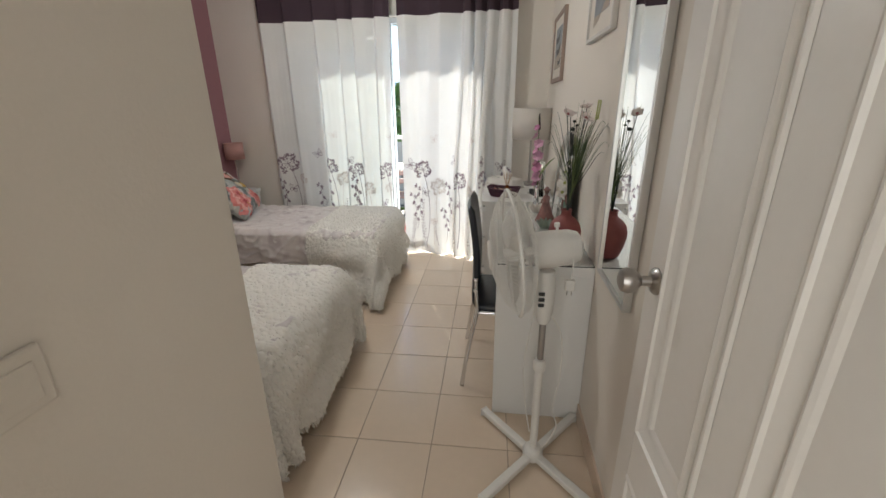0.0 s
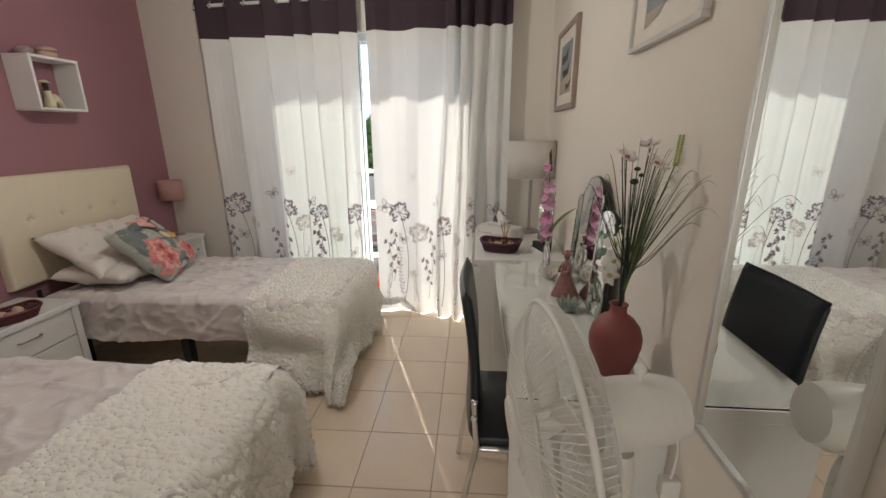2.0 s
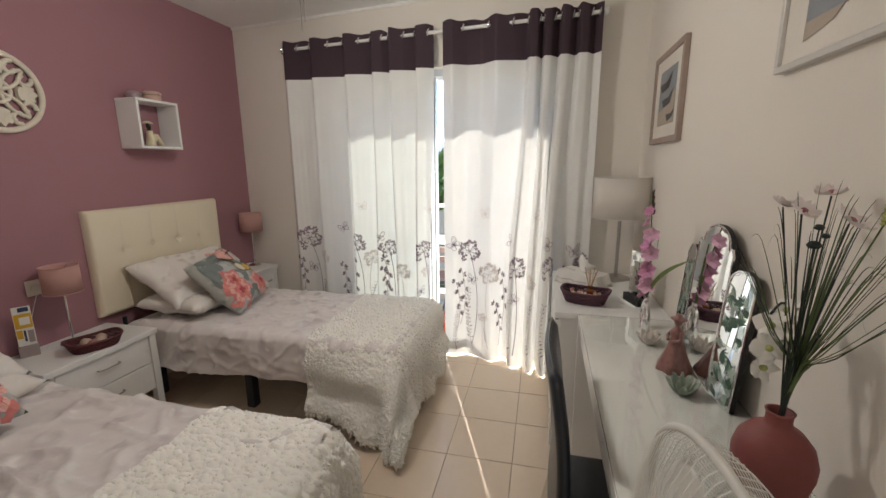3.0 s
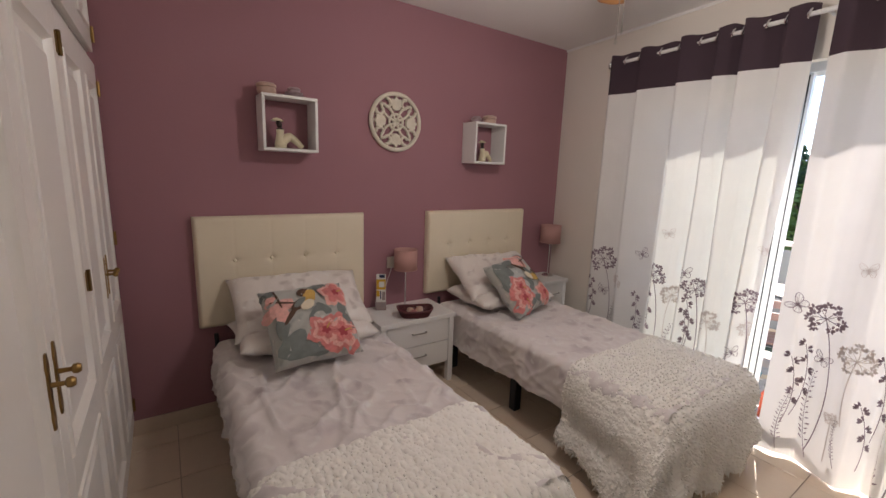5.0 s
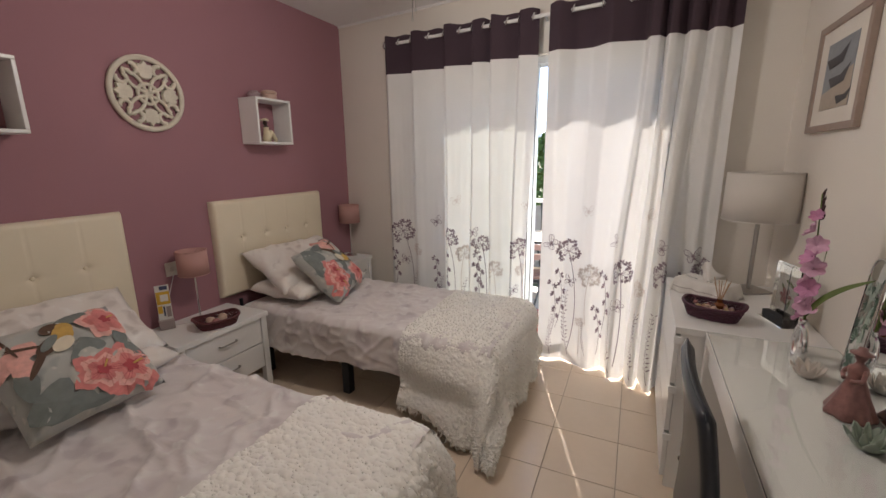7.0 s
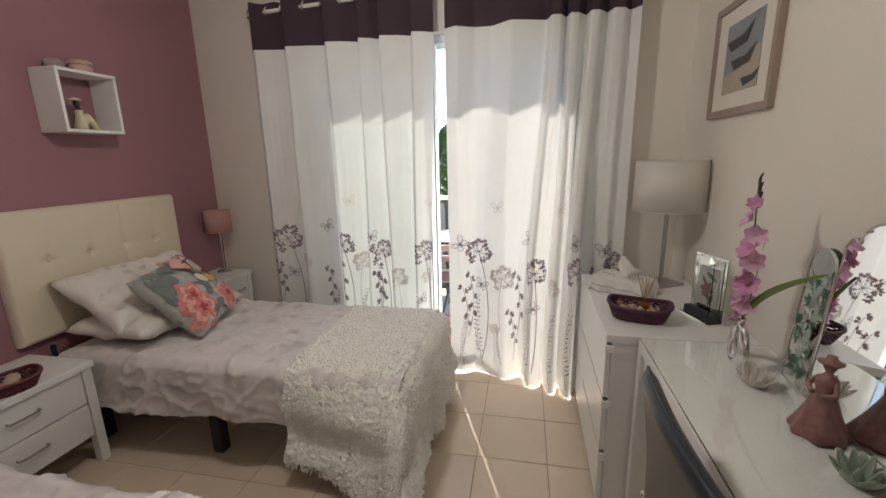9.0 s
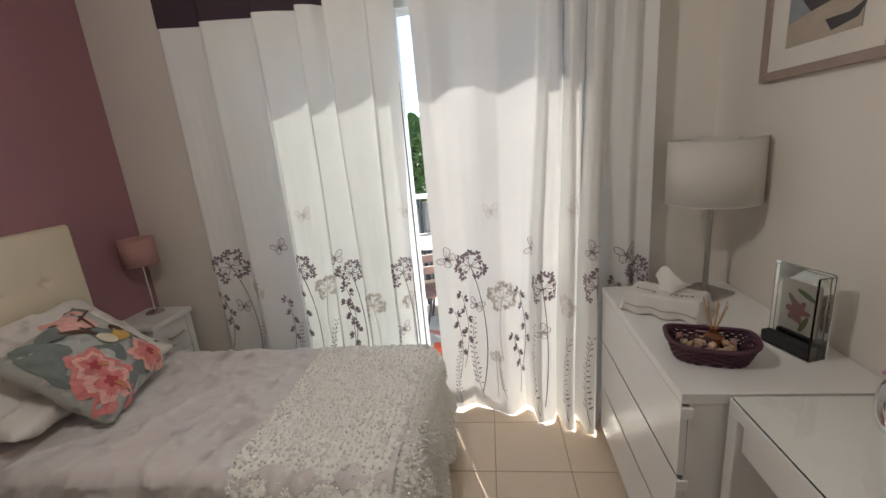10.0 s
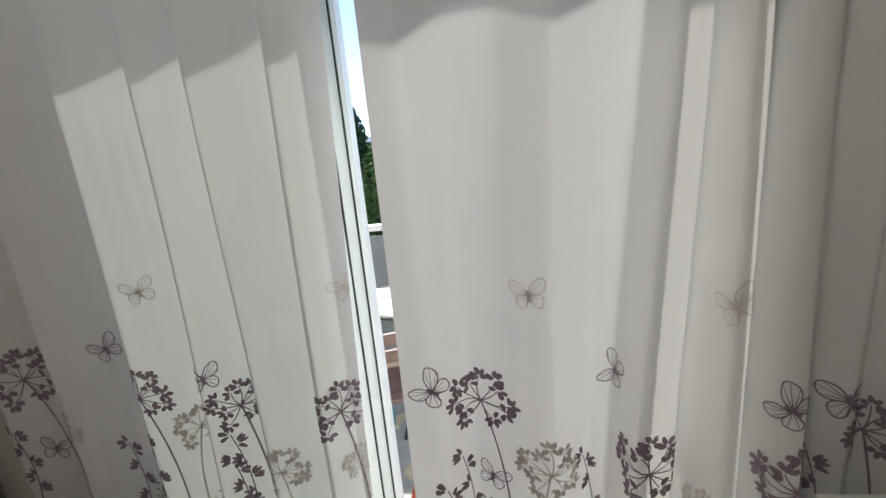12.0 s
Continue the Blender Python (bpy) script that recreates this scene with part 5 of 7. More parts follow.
for k in range(46):
    a, r = rnd.uniform(0, 6.28), math.sqrt(rnd.random())
    p = pose(0.055, 2.955, 0.775, 0, 0, -16) @ Vector((0.084 * r * math.cos(a), 0.052 * r * math.sin(a), 0.030 + 0.016 * rnd.random()))
    bm = bmesh.new()
    bmesh.ops.create_icosphere(bm, subdivisions=1, radius=rnd.uniform(0.009, 0.016))
    fl = rnd.uniform(0.35, 0.9)
    for v in bm.verts:
        v.co *= 1 + 0.35 * noise.noise(v.co * 90 + Vector((k * 3, 0, 0)))
        v.co.z *= fl
    o = part("potpourri_petal", bm, M_BALL[k % 5])
    o.matrix_world = Matrix.Translation(p) @ pose(0, 0, 0, rnd.uniform(0, 90), rnd.uniform(0, 90), rnd.uniform(0, 360))
    tagged(o, "dried petals and shells in a plum basket", "potpourri", "potpourri")
diff = thing("reed_diffuser", pose(0.085, 2.985, 0.781), "small amber reed diffuser bottle with wooden sticks", "diffuser")
M_AMBER = surf("amber_bottle", (0.16, 0.05, 0.015), 0.15)
M_REED = surf("reed_stick", (0.50, 0.32, 0.18), 0.7)
part("bottle", lathe([(0, 0), (0.024, 0), (0.026, 0.006), (0.026, 0.045), (0.012, 0.056), (0.011, 0.066), (0.013, 0.070), (0, 0.070)], 18), M_AMBER, diff, smooth=True)
for k in range(7):
    a = 2 * math.pi * k / 7
    part("reed", tube([(0.004 * math.cos(a), 0.004 * math.sin(a), 0.06), (0.032 * math.cos(a), 0.032 * math.sin(a), 0.155 + 0.01 * math.sin(3 * a))], 0.0017, 6), M_REED, diff)

# brochure stand on the nightstand, socket behind the lamp
br = thing("brochure_stand", pose(-2.70, 2.25, 0.526, 0, 0, 62), "leaflet in a small taupe stand on the nightstand", "brochure")
M_TAUPE = surf("taupe_box", (0.32, 0.26, 0.25), 0.7)
M_PAPER = surf("printed_paper", (0.72, 0.70, 0.66), 0.6)
M_YELLOW = surf("yellow_print", (0.62, 0.36, 0.03), 0.6)
M_NAVY = surf("dark_blue_print", (0.03, 0.04, 0.09), 0.6)
part("holder", box(-0.038, 0.038, -0.022, 0.022, 0, 0.058, 0.003), M_TAUPE, br)
leaf = part("leaflet", box(-0.034, 0.034, -0.004, 0.002, 0.058, 0.262), M_PAPER, br, "white, yellow and blue printed leaflet")
for mat, b in ((M_YELLOW, (-0.032, 0.032, 0.150, 0.225)), (M_NAVY, (-0.012, 0.026, 0.236, 0.258)), (M_PAPER, (-0.014, 0.024, 0.168, 0.208)), (M_NAVY, (-0.006, 0.016, 0.192, 0.199)), (M_YELLOW, (-0.032, -0.010, 0.098, 0.142)), (M_NAVY, (-0.006, 0.002, 0.080, 0.138)), (M_TAUPE, (0.008, 0.030, 0.072, 0.135))):
    part("printed_block", box(b[0], b[1], -0.0062 if mat is not M_PAPER else -0.0068, -0.004, b[2], b[3]), mat, leaf)
so = thing("wall_socket", pose(XL, 2.368, 0.848), "white wall socket plate behind the lamp", "socket")
part("plate", box(0, 0.009, -0.036, 0.036, -0.042, 0.042, 0.003), M_PLASTIC, so)
part("insert", lathe([(0.020, 0.009), (0.019, 0.004), (0, 0.004)], 20), M_PLASTIC, so, m=pose(0.006, 0, 0, 0, 90, 0))
cord = part("lamp_cord", tube(spline([(-2.66, 2.36, 0.530), (-2.69, 2.31, 0.531), (-2.72, 2.27, 0.54), (-2.765, 2.30, 0.62), (-2.768, 2.368, 0.81)], 6), 0.0025, 6), M_WHITE, smooth="all")
tagged(cord, "thin white lamp cord on the nightstand", "cable")


# ---- chair at the dressing table ----
ch = thing("dining_chair", pose(0, 0, 0), "black leatherette high-back chair with chrome legs", "chair")
CY0, CY1 = 1.765, 2.185


def back_f(side):
    def f(u, v):
        z = 0.455 + 0.515 * v
        x = -0.098 - 0.030 * v + 0.018 * math.sin(math.pi * v) - 0.012 * math.sin(math.pi * u)
        e = min(u, 1 - u) * 0.42
        e2 = min(v, 1 - v) * 0.515
        t = 0.017 * min(1, (e / 0.02) ** 0.5 if e > 0 else 0) * min(1, (e2 / 0.02) ** 0.5 if e2 > 0 else 0)
        w = 1 - 0.06 * v * v
        return Vector((x + side * t, (CY0 + CY1) / 2 + (u - 0.5) * (CY1 - CY0) * w, z))
    return f


bm = sheet(back_f(1), 24, 24)
sheet(back_f(-1), 24, 24, bm=bm)
bmesh.ops.remove_doubles(bm, verts=bm.verts[:], dist=0.0005)
bk = part("backrest", bm, M_BLACK, ch, smooth="all")
part("piping", tube([back_f(0)(0.02, k / 14) for k in range(15)] + [back_f(0)(k / 10, 0.995) for k in range(1, 10)] + [back_f(0)(0.98, 1 - k / 14) for k in range(15)], 0.004, 6), M_BLACK, bk, smooth="all")
bm = box(-0.10, 0.30, CY0 + 0.005, CY1 - 0.005, 0.415, 0.470, 0.020, 3)
part("seat", bm, M_BLACK, ch, smooth=True)
for y, s in ((CY0 - 0.004, -1), (CY1 + 0.004, 1)):
    part("leg", tube(spline([(-0.163, y + s * 0.022, 0.0), (-0.135, y + s * 0.012, 0.20), (-0.092, y + s * 0.006, 0.43), (-0.092, y + s * 0.006, 0.50), (-0.098, y + s * 0.006, 0.62)], 6), 0.011, 10), M_CHROME, ch, "chrome leg", smooth="all")
    part("leg", tube(spline([(0.30, y + s * 0.015, 0.0), (0.285, y + s * 0.008, 0.2), (0.26, y, 0.40), (0.10, y, 0.425), (-0.09, y, 0.43)], 6), 0.011, 10), M_CHROME, ch, "chrome leg", smooth="all")
    part("bolt", lathe([(0, 0), (0.012, 0), (0.012, 0.004), (0.006, 0.008), (0, 0.008)], 12), M_CHROME, ch, m=pose(-0.098, y + s * 0.016, 0.56, -90 * s, 0, 0))

# ---- pedestal fan ----
M_FANWHITE = surf("white_fan_plastic", (0.72, 0.70, 0.66), 0.4, 0, 0.03, 8)
M_GREYTUBE = surf("grey_telescopic_tube", (0.36, 0.34, 0.32), 0.35, 0.6)
M_BUTTON = surf("black_button", (0.03, 0.03, 0.03), 0.4)
FX, FY = 0.168, 1.290
fan = thing("pedestal_fan", pose(FX, FY, 0), "white pedestal fan on a cross foot beside the desk", "fan")
for a in (49, 131, 229, 311):
    arm = part("foot_bar", box(0.03, 0.315, -0.017, 0.017, 0.012, 0.040, 0.005), M_FANWHITE, fan, m=pose(0, 0, 0, 0, 0, a))
    part("end_cap", box(0.313, 0.322, -0.019, 0.019, 0.0, 0.042, 0.004), M_FANWHITE, arm)
part("hub", lathe([(0, 0.010), (0.038, 0.010), (0.042, 0.02), (0.042, 0.045), (0.034, 0.062), (0.024, 0.07), (0, 0.07)], 24), M_FANWHITE, fan, smooth=True)
part("lower_pole", tube([(0, 0, 0.06), (0, 0, 0.46)], 0.016, 16), M_FANWHITE, fan, smooth=True)
part("collar", lathe([(0.016, 0.44), (0.024, 0.45), (0.025, 0.475), (0.020, 0.495), (0.012, 0.497)], 20), M_FANWHITE, fan, smooth=True)
part("upper_pole", tube([(0, 0, 0.48), (0, 0, 0.67)], 0.0125, 14), M_GREYTUBE, fan, smooth=True)
bm = lathe([(0, 0.655), (0.020, 0.655), (0.030, 0.68), (0.034, 0.74), (0.034, 0.82), (0.028, 0.865), (0, 0.87)], 20)
part("control_box", bm, M_FANWHITE, fan, smooth=True)
for k in range(3):
    part("button", box(-0.028, -0.006, -0.037, -0.030, 0.735 + 0.022 * k, 0.749 + 0.022 * k, 0.003), M_BUTTON, fan)
HEAD = pose(0.0, 0, 0.945, 0, -6, 6)
mot = part("motor_housing", lathe([(0, -0.115), (0.030, -0.112), (0.052, -0.100), (0.062, -0.07), (0.066, 0.0), (0.064, 0.05), (0.05, 0.058), (0, 0.058)], 28), M_FANWHITE, fan, smooth=True, m=HEAD @ pose(0.0, 0, 0, 0, -90, 0))
part("swing_knob", lathe([(0.005, 0), (0.005, 0.015), (0.010, 0.018), (0.010, 0.03), (0, 0.032)], 12), M_FANWHITE, fan, smooth=True, m=HEAD @ pose(0.03, 0, 0.062))
R, D0, D1 = 0.218, -0.058, -0.205


def cage_pt(a, r, x):
    return Vector((x, r * math.cos(a), r * math.sin(a)))


bm = bmesh.new()
for k in range(104):
    a = 2 * math.pi * k / 104
    pts = [cage_pt(a, r, x) for r, x in ((0.05, D1 + 0.0), (0.11, D1 + 0.012), (0.17, D1 + 0.034), (R - 0.008, D1 + 0.062), (R, D1 + 0.075))]
    tube(pts, 0.0009, 4, bm=bm)
for r, x in ((0.08, D1 + 0.004), (0.13, D1 + 0.018)):
    tube([cage_pt(2 * math.pi * k / 48, r, x) for k in range(48)], 0.0011, 4, bm=bm, closed=True)
part("front_grille", bm, M_FANWHITE, fan, "white wire grille", m=HEAD)
bm = bmesh.new()
for k in range(104):
    a = 2 * math.pi * (k + 0.5) / 104
    tube([cage_pt(a, r, x) for r, x in ((0.06, D0), (0.13, D0 - 0.006), (R - 0.01, D0 - 0.04), (R, D1 + 0.078))], 0.0009, 4, bm=bm)
for r, x in ((0.10, D0 - 0.004), (0.15, D0 - 0.012), (0.19, D0 - 0.026)):
    tube([cage_pt(2 * math.pi * k / 48, r, x) for k in range(48)], 0.0011, 4, bm=bm, closed=True)
part("rear_grille", bm, M_FANWHITE, fan, "white wire grille", m=HEAD)
part("grille_ring", tube([cage_pt(2 * math.pi * k / 64, R + 0.002, D1 + 0.077) for k in range(64)], 0.006, 8, closed=True), M_FANWHITE, fan, smooth="all", m=HEAD)
part("grille_badge", lathe([(0, -0.004), (0.052, -0.004), (0.054, 0.0), (0.048, 0.006), (0, 0.010)], 28), M_FANWHITE, fan, smooth=True, m=HEAD @ pose(D1, 0, 0, 0, -90, 0))
for k in range(3):
    a0 = 2 * math.pi * k / 3 + 0.4

    def blade(u, v):
        r = 0.03 + 0.155 * u
        w = (0.25 + 0.65 * math.sin(math.pi * (0.25 + 0.6 * u))) * (v - 0.35)
        a = a0 + w
        return Vector((-0.125 + 0.035 * (v - 0.5), r * math.cos(a), r * math.sin(a)))
    b_ = part("fan_blade", sheet(blade, 12, 8), M_FANWHITE, fan, smooth="all", m=HEAD)
    b_.modifiers.new("thickness", "SOLIDIFY").thickness = 0.002
part("spindle", tube([(-0.16, 0, 0), (-0.05, 0, 0)], 0.016, 12), M_FANWHITE, fan, smooth=True, m=HEAD)
cb = part("power_cord", tube(spline([(0.045, -0.03, 0.985), (0.075, -0.05, 0.93), (0.075, -0.055, 0.88), (0.072, -0.055, 0.855)], 6), 0.003, 6), M_FANWHITE, fan, "white power cord", smooth="all")
part("plug", box(0.055, 0.088, -0.066, -0.044, 0.815, 0.855, 0.004), M_FANWHITE, cb)
for x in (0.064, 0.079):
    part("pin", tube([(x, -0.055, 0.797), (x, -0.055, 0.816)], 0.002, 6), M_STEEL, cb)
part("hanging_cord", tube(spline([(0.02, -0.02, 0.70), (0.065, -0.03, 0.62), (0.075, -0.03, 0.45), (0.06, -0.02, 0.28), (0.085, 0.0, 0.18), (0.06, 0.01, 0.08)], 7), 0.003, 6), M_FANWHITE, fan, smooth="all")
part("hanging_cord", tube(spline([(-0.02, 0.0, 0.80), (-0.045, 0.01, 0.60), (-0.06, 0.01, 0.45), (-0.045, 0.0, 0.28), (-0.02, 0.0, 0.14)], 7), 0.003, 6), M_FANWHITE, fan, smooth="all")

# ---- on the dressing table ----
TZ = DH + 0.006
M_TERRA = surf("matt_terracotta_glaze", (0.235, 0.062, 0.058), 0.55, 0, 0.12, 20, 0.3, 120, 0.001)
vase = thing("vase", pose(0.290, 1.69, TZ), "round dusky red ceramic vase with a dimpled foot", "vase")
part("body", lathe([(0, 0.0), (0.038, 0.0), (0.048, 0.012), (0.060, 0.05), (0.069, 0.09), (0.070, 0.115), (0.062, 0.145), (0.044, 0.168), (0.026, 0.180), (0.022, 0.188), (0.022, 0.204), (0.025, 0.210), (0.020, 0.210), (0.018, 0.19), (0, 0.185)], 40), M_TERRA, vase, smooth="all")
bm = bmesh.new()
for r in range(7):
    z = 0.010 + 0.0085 * r
    rr = 0.0475 + 0.0125 * (z - 0.012) / 0.038
    for k in range(40):
        a = 2 * math.pi * (k + 0.5 * (r % 2)) / 40
        c = Vector((rr * math.cos(a), rr * math.sin(a), z))
        n, u = Vector((math.cos(a), math.sin(a), -0.3)).normalized(), Vector((-math.sin(a), math.cos(a), 0))
        w = n.cross(u)
        ring = [bm.verts.new(c + (u * math.cos(q) + w * math.sin(q)) * 0.0026) for q in (0, 1.26, 2.51, 3.77, 5.03)]
        tip = bm.verts.new(c + n * 0.0016)
        for q in range(5):
            bm.faces.new((ring[q], ring[(q + 1) % 5], tip))
tagged(part("studs", bm, M_TERRA, vase, "rows of tiny raised dots"), kind="stuff")
rnd = random.Random(77)
M_GRASS = surf("artificial_grass_green", (0.085, 0.12, 0.04), 0.5, 0, 0.3, 30)
M_GRASSDARK = surf("dark_reed_green", (0.012, 0.018, 0.012), 0.5, 0, 0.3, 30)
M_LIME = surf("pale_lime_seed", (0.40, 0.42, 0.14), 0.6, 0, 0.2, 40)
M_BLUSH = surf("blush_petal", (0.76, 0.68, 0.65), 0.6, 0, 0.1, 30)
M_ORCHID = surf("white_orchid_petal", (0.78, 0.75, 0.70), 0.55, 0, 0.05, 30)
M_ROSE = surf("dusky_rose_centre", (0.35, 0.13, 0.14), 0.7)
bq = thing("artificial_grass_bouquet", pose(0.290, 1.69, TZ + 0.20), "spray of artificial grass with pale daisies in a vase", "artificial flowers")


def strip(pts, w, bm, up=Vector((0, -1, 0.2))):
    """A narrow blade along points."""
    prev = None
    n = len(pts)
    for i, p in enumerate(pts):
        d = (pts[min(i + 1, n - 1)] - pts[max(i - 1, 0)]).normalized()
        s = d.cross(up)
        s = s.normalized() if s.length > 1e-4 else Vector((1, 0, 0))
        ww = w * (1 - (i / (n - 1)) ** 2 * 0.9) / 2
        a, b = bm.verts.new(p + s * ww), bm.verts.new(p - s * ww + d.cross(s) * w * 0.2)
        if prev:
            bm.faces.new((prev[0], prev[1], b, a))
        prev = (a, b)


for k in range(62):
    bm = bmesh.new()
    a = rnd.uniform(0, 2 * math.pi)
    out = rnd.uniform(0.02, 0.20) if k < 44 else rnd.uniform(0.12, 0.22)
    h = rnd.uniform(0.32, 0.47) - out * 0.35
    dx, dy = out * math.cos(a) * 0.75 + 0.02, out * math.sin(a) * 1.1 - 0.03
    dx = min(dx, 0.095)
    bend = rnd.uniform(0, 0.06) if out > 0.12 else 0
    pts = spline([(0, 0, -0.03), (dx * 0.06 + 0.012, dy * 0.06, 0.10), (dx * 0.34 + 0.006, dy * 0.34, h * 0.52), (dx * 0.8, dy * 0.8, h * 0.9), (dx, dy, h - bend)], 4)
    strip(pts, rnd.uniform(0.0016, 0.0032), bm)
    part("grass_blade", bm, M_GRASS if k % 3 else M_GRASSDARK, bq)
for k in range(5):
    bm = tube(spline([(0, 0, -0.03), (0.012, 0.0, 0.08), (0.03 + 0.004 * k, -0.01 + 0.005 * k, 0.17)], 5), 0.005, 6)
    part("stem", bm, M_GRASSDARK, bq)


def daisy(at, r, tilt, n=6):
    m = Matrix.Translation(at) @ pose(0, 0, 0, *tilt)
    st = tube(spline([(0, 0, 0.02), (at[0] * 0.35, at[1] * 0.35, at[2] * 0.5), (at[0], at[1], at[2] - 0.003)], 6), 0.0016, 6)
    part("stem", st, M_GRASSDARK, bq)
    bm = bmesh.new()
    for k in range(n):
        a = 2 * math.pi * k / n

        def f(u, v):
            rr = r * u
            w = (v - 0.5) * 1.15 * math.sin(math.pi * (0.12 + 0.8 * u)) * r * 0.95
            return Vector((rr * math.cos(a) - w * math.sin(a), rr * math.sin(a) + w * math.cos(a), 0.010 * u * u + 0.004 * math.cos(6 * v) * u + 0.0008 * k))
        sheet(f, 5, 4, bm=bm)
    fl = part("daisy_head", bm, M_BLUSH, bq, "blush petals round a rose centre", smooth="all", m=m)
    part("daisy_centre", lathe([(0, 0.010), (r * 0.2, 0.008), (r * 0.3, 0.002), (0, 0.0)], 12), M_ROSE, fl)


daisy((-0.035, -0.03, 0.40), 0.024, (35, 20, 0))
daisy((0.035, -0.03, 0.385), 0.030, (40, 10, 30))
daisy((0.055, 0.06, 0.425), 0.026, (10, -15, 0))
daisy((0.0, 0.10, 0.40), 0.022, (20, 10, 40))
for k, (x, y, z, r) in enumerate(((-0.012, -0.035, 0.345, 0.011), (-0.006, -0.03, 0.375, 0.008), (0.005, -0.03, 0.36, 0.007))):
    part("seed_pod", lathe([(0, -r * 0.7), (r * 0.8, -r * 0.4), (r, 0), (r * 0.6, r * 0.6), (0, r * 0.7)], 12, at=(x, y, z)), M_GRASSDARK, bq, smooth="all")
    part("stem", tube(spline([(0, 0, 0.02), (x * 0.4, y * 0.4, z * 0.5), (x, y, z)], 5), 0.0013, 5), M_GRASSDARK, bq)
bm = bmesh.new()
for k in range(12):
    z = 0.385 + 0.006 * k
    for s in (-1, 1):
        lathe([(0, -0.004), (0.0045, 0), (0, 0.005)], 6, bm=bm, at=(0.075 + 0.0004 * k + s * 0.004, -0.045, z))
part("seed_head", bm, M_LIME, bq, "lime seed head")
part("stem", tube(spline([(0, 0, 0.02), (0.03, -0.02, 0.2), (0.075, -0.045, 0.39)], 6), 0.0015, 5), M_GRASS, bq)
orc = thing("artificial_orchid", pose(0.318, 1.70, TZ + 0.185), "white artificial orchid spray in the red vase", "artificial flowers")
part("stem", tube(spline([(-0.006, 0.0, -0.03), (-0.012, 0.02, 0.09), (-0.005, 0.04, 0.17), (-0.02, 0.05, 0.225), (-0.04, 0.05, 0.20)], 7), 0.0025, 7), M_GRASSDARK, orc, smooth="all")
for k, (x, y, z, r, ry) in enumerate(((-0.02, 0.03, 0.215, 0.033, -60), (-0.030, 0.055, 0.175, 0.035, -70), (-0.035, 0.045, 0.130, 0.034, -80), (-0.045, 0.04, 0.090, 0.029, -85), (-0.005, 0.07, 0.20, 0.030, -50))):
    bm = bmesh.new()
    for q in range(5):
        a = 2 * math.pi * q / 5 + 0.3 * k
        wd = 1.25 if q in (1, 4) else 0.8

        def f(u, v):
            rr = r * u
            w = (v - 0.5) * wd * math.sin(math.pi * (0.1 + 0.82 * u)) * r
            return Vector((rr * math.cos(a) - w * math.sin(a), rr * math.sin(a) + w * math.cos(a), 0.010 * u * u - 0.02 * (v - 0.5) ** 2 + 0.001 * q))
        sheet(f, 6, 5, bm=bm)
    o = part("bloom", bm, M_ORCHID, orc, smooth="all", m=pose(x, y, z, 10 * k, ry, 25 * k))
    part("lip", lathe([(0, 0.012), (0.006, 0.008), (0.008, 0.0), (0, 0.0)], 8), M_LIME, o)

# three-wing table mirror
tm = thing("vanity_mirror", pose(0.345, 2.285, TZ, 0, 0, RSKEW), "three-wing vanity mirror with scalloped tops and dark back", "mirror")


def wing(w, h, arch, m, name):
    """A frameless mirror leaf with a scalloped top; local x across, z up, looking to -y."""
    top = []
    for k in range(25):
        t = k / 24
        s = 2 * t - 1
        if arch:
            zz = h - 0.055 + 0.055 * math.sqrt(max(0, 1 - (s / 0.72) ** 2)) if abs(s) < 0.72 else h - 0.075 + 0.020 * math.sqrt(max(0, 1 - ((abs(s) - 0.86) / 0.14) ** 2))
        else:
            zz = h - 0.05 + 0.05 * math.sqrt(max(0, 1 - s * s))
        top.append((-w / 2 + w * t, zz))
    poly = [(-w / 2, 0.0), (w / 2, 0.0)] + top[::-1]

    def slab_(y0, y1, k):
        bm = bmesh.new()
        cz = h / 2
        a = [bm.verts.new((x * k, y0, cz + (z - cz) * (1 - (1 - k) * w / h))) for x, z in poly]
        b = [bm.verts.new((x * k, y1, cz + (z - cz) * (1 - (1 - k) * w / h))) for x, z in poly]
        bm.faces.new(a)
        bm.faces.new(b)
        for i in range(len(poly)):
            bm.faces.new((a[i], a[(i + 1) % len(poly)], b[(i + 1) % len(poly)], b[i]))
        return bm

    g = part(name, slab_(-0.006, -0.002, 0.97), M_MIRROR, tm, "bevelled mirror glass", m=m)
    part("backing", slab_(-0.0018, 0.010, 1.0), M_GASKET, g)
    edge_pts = [Vector((x * 0.975, -0.0055, h / 2 + (z - h / 2) * 0.985)) for x, z in poly]
    part("bevel", tube(edge_pts, 0.0035, 5, closed=True), M_CHROME, g)
    return g


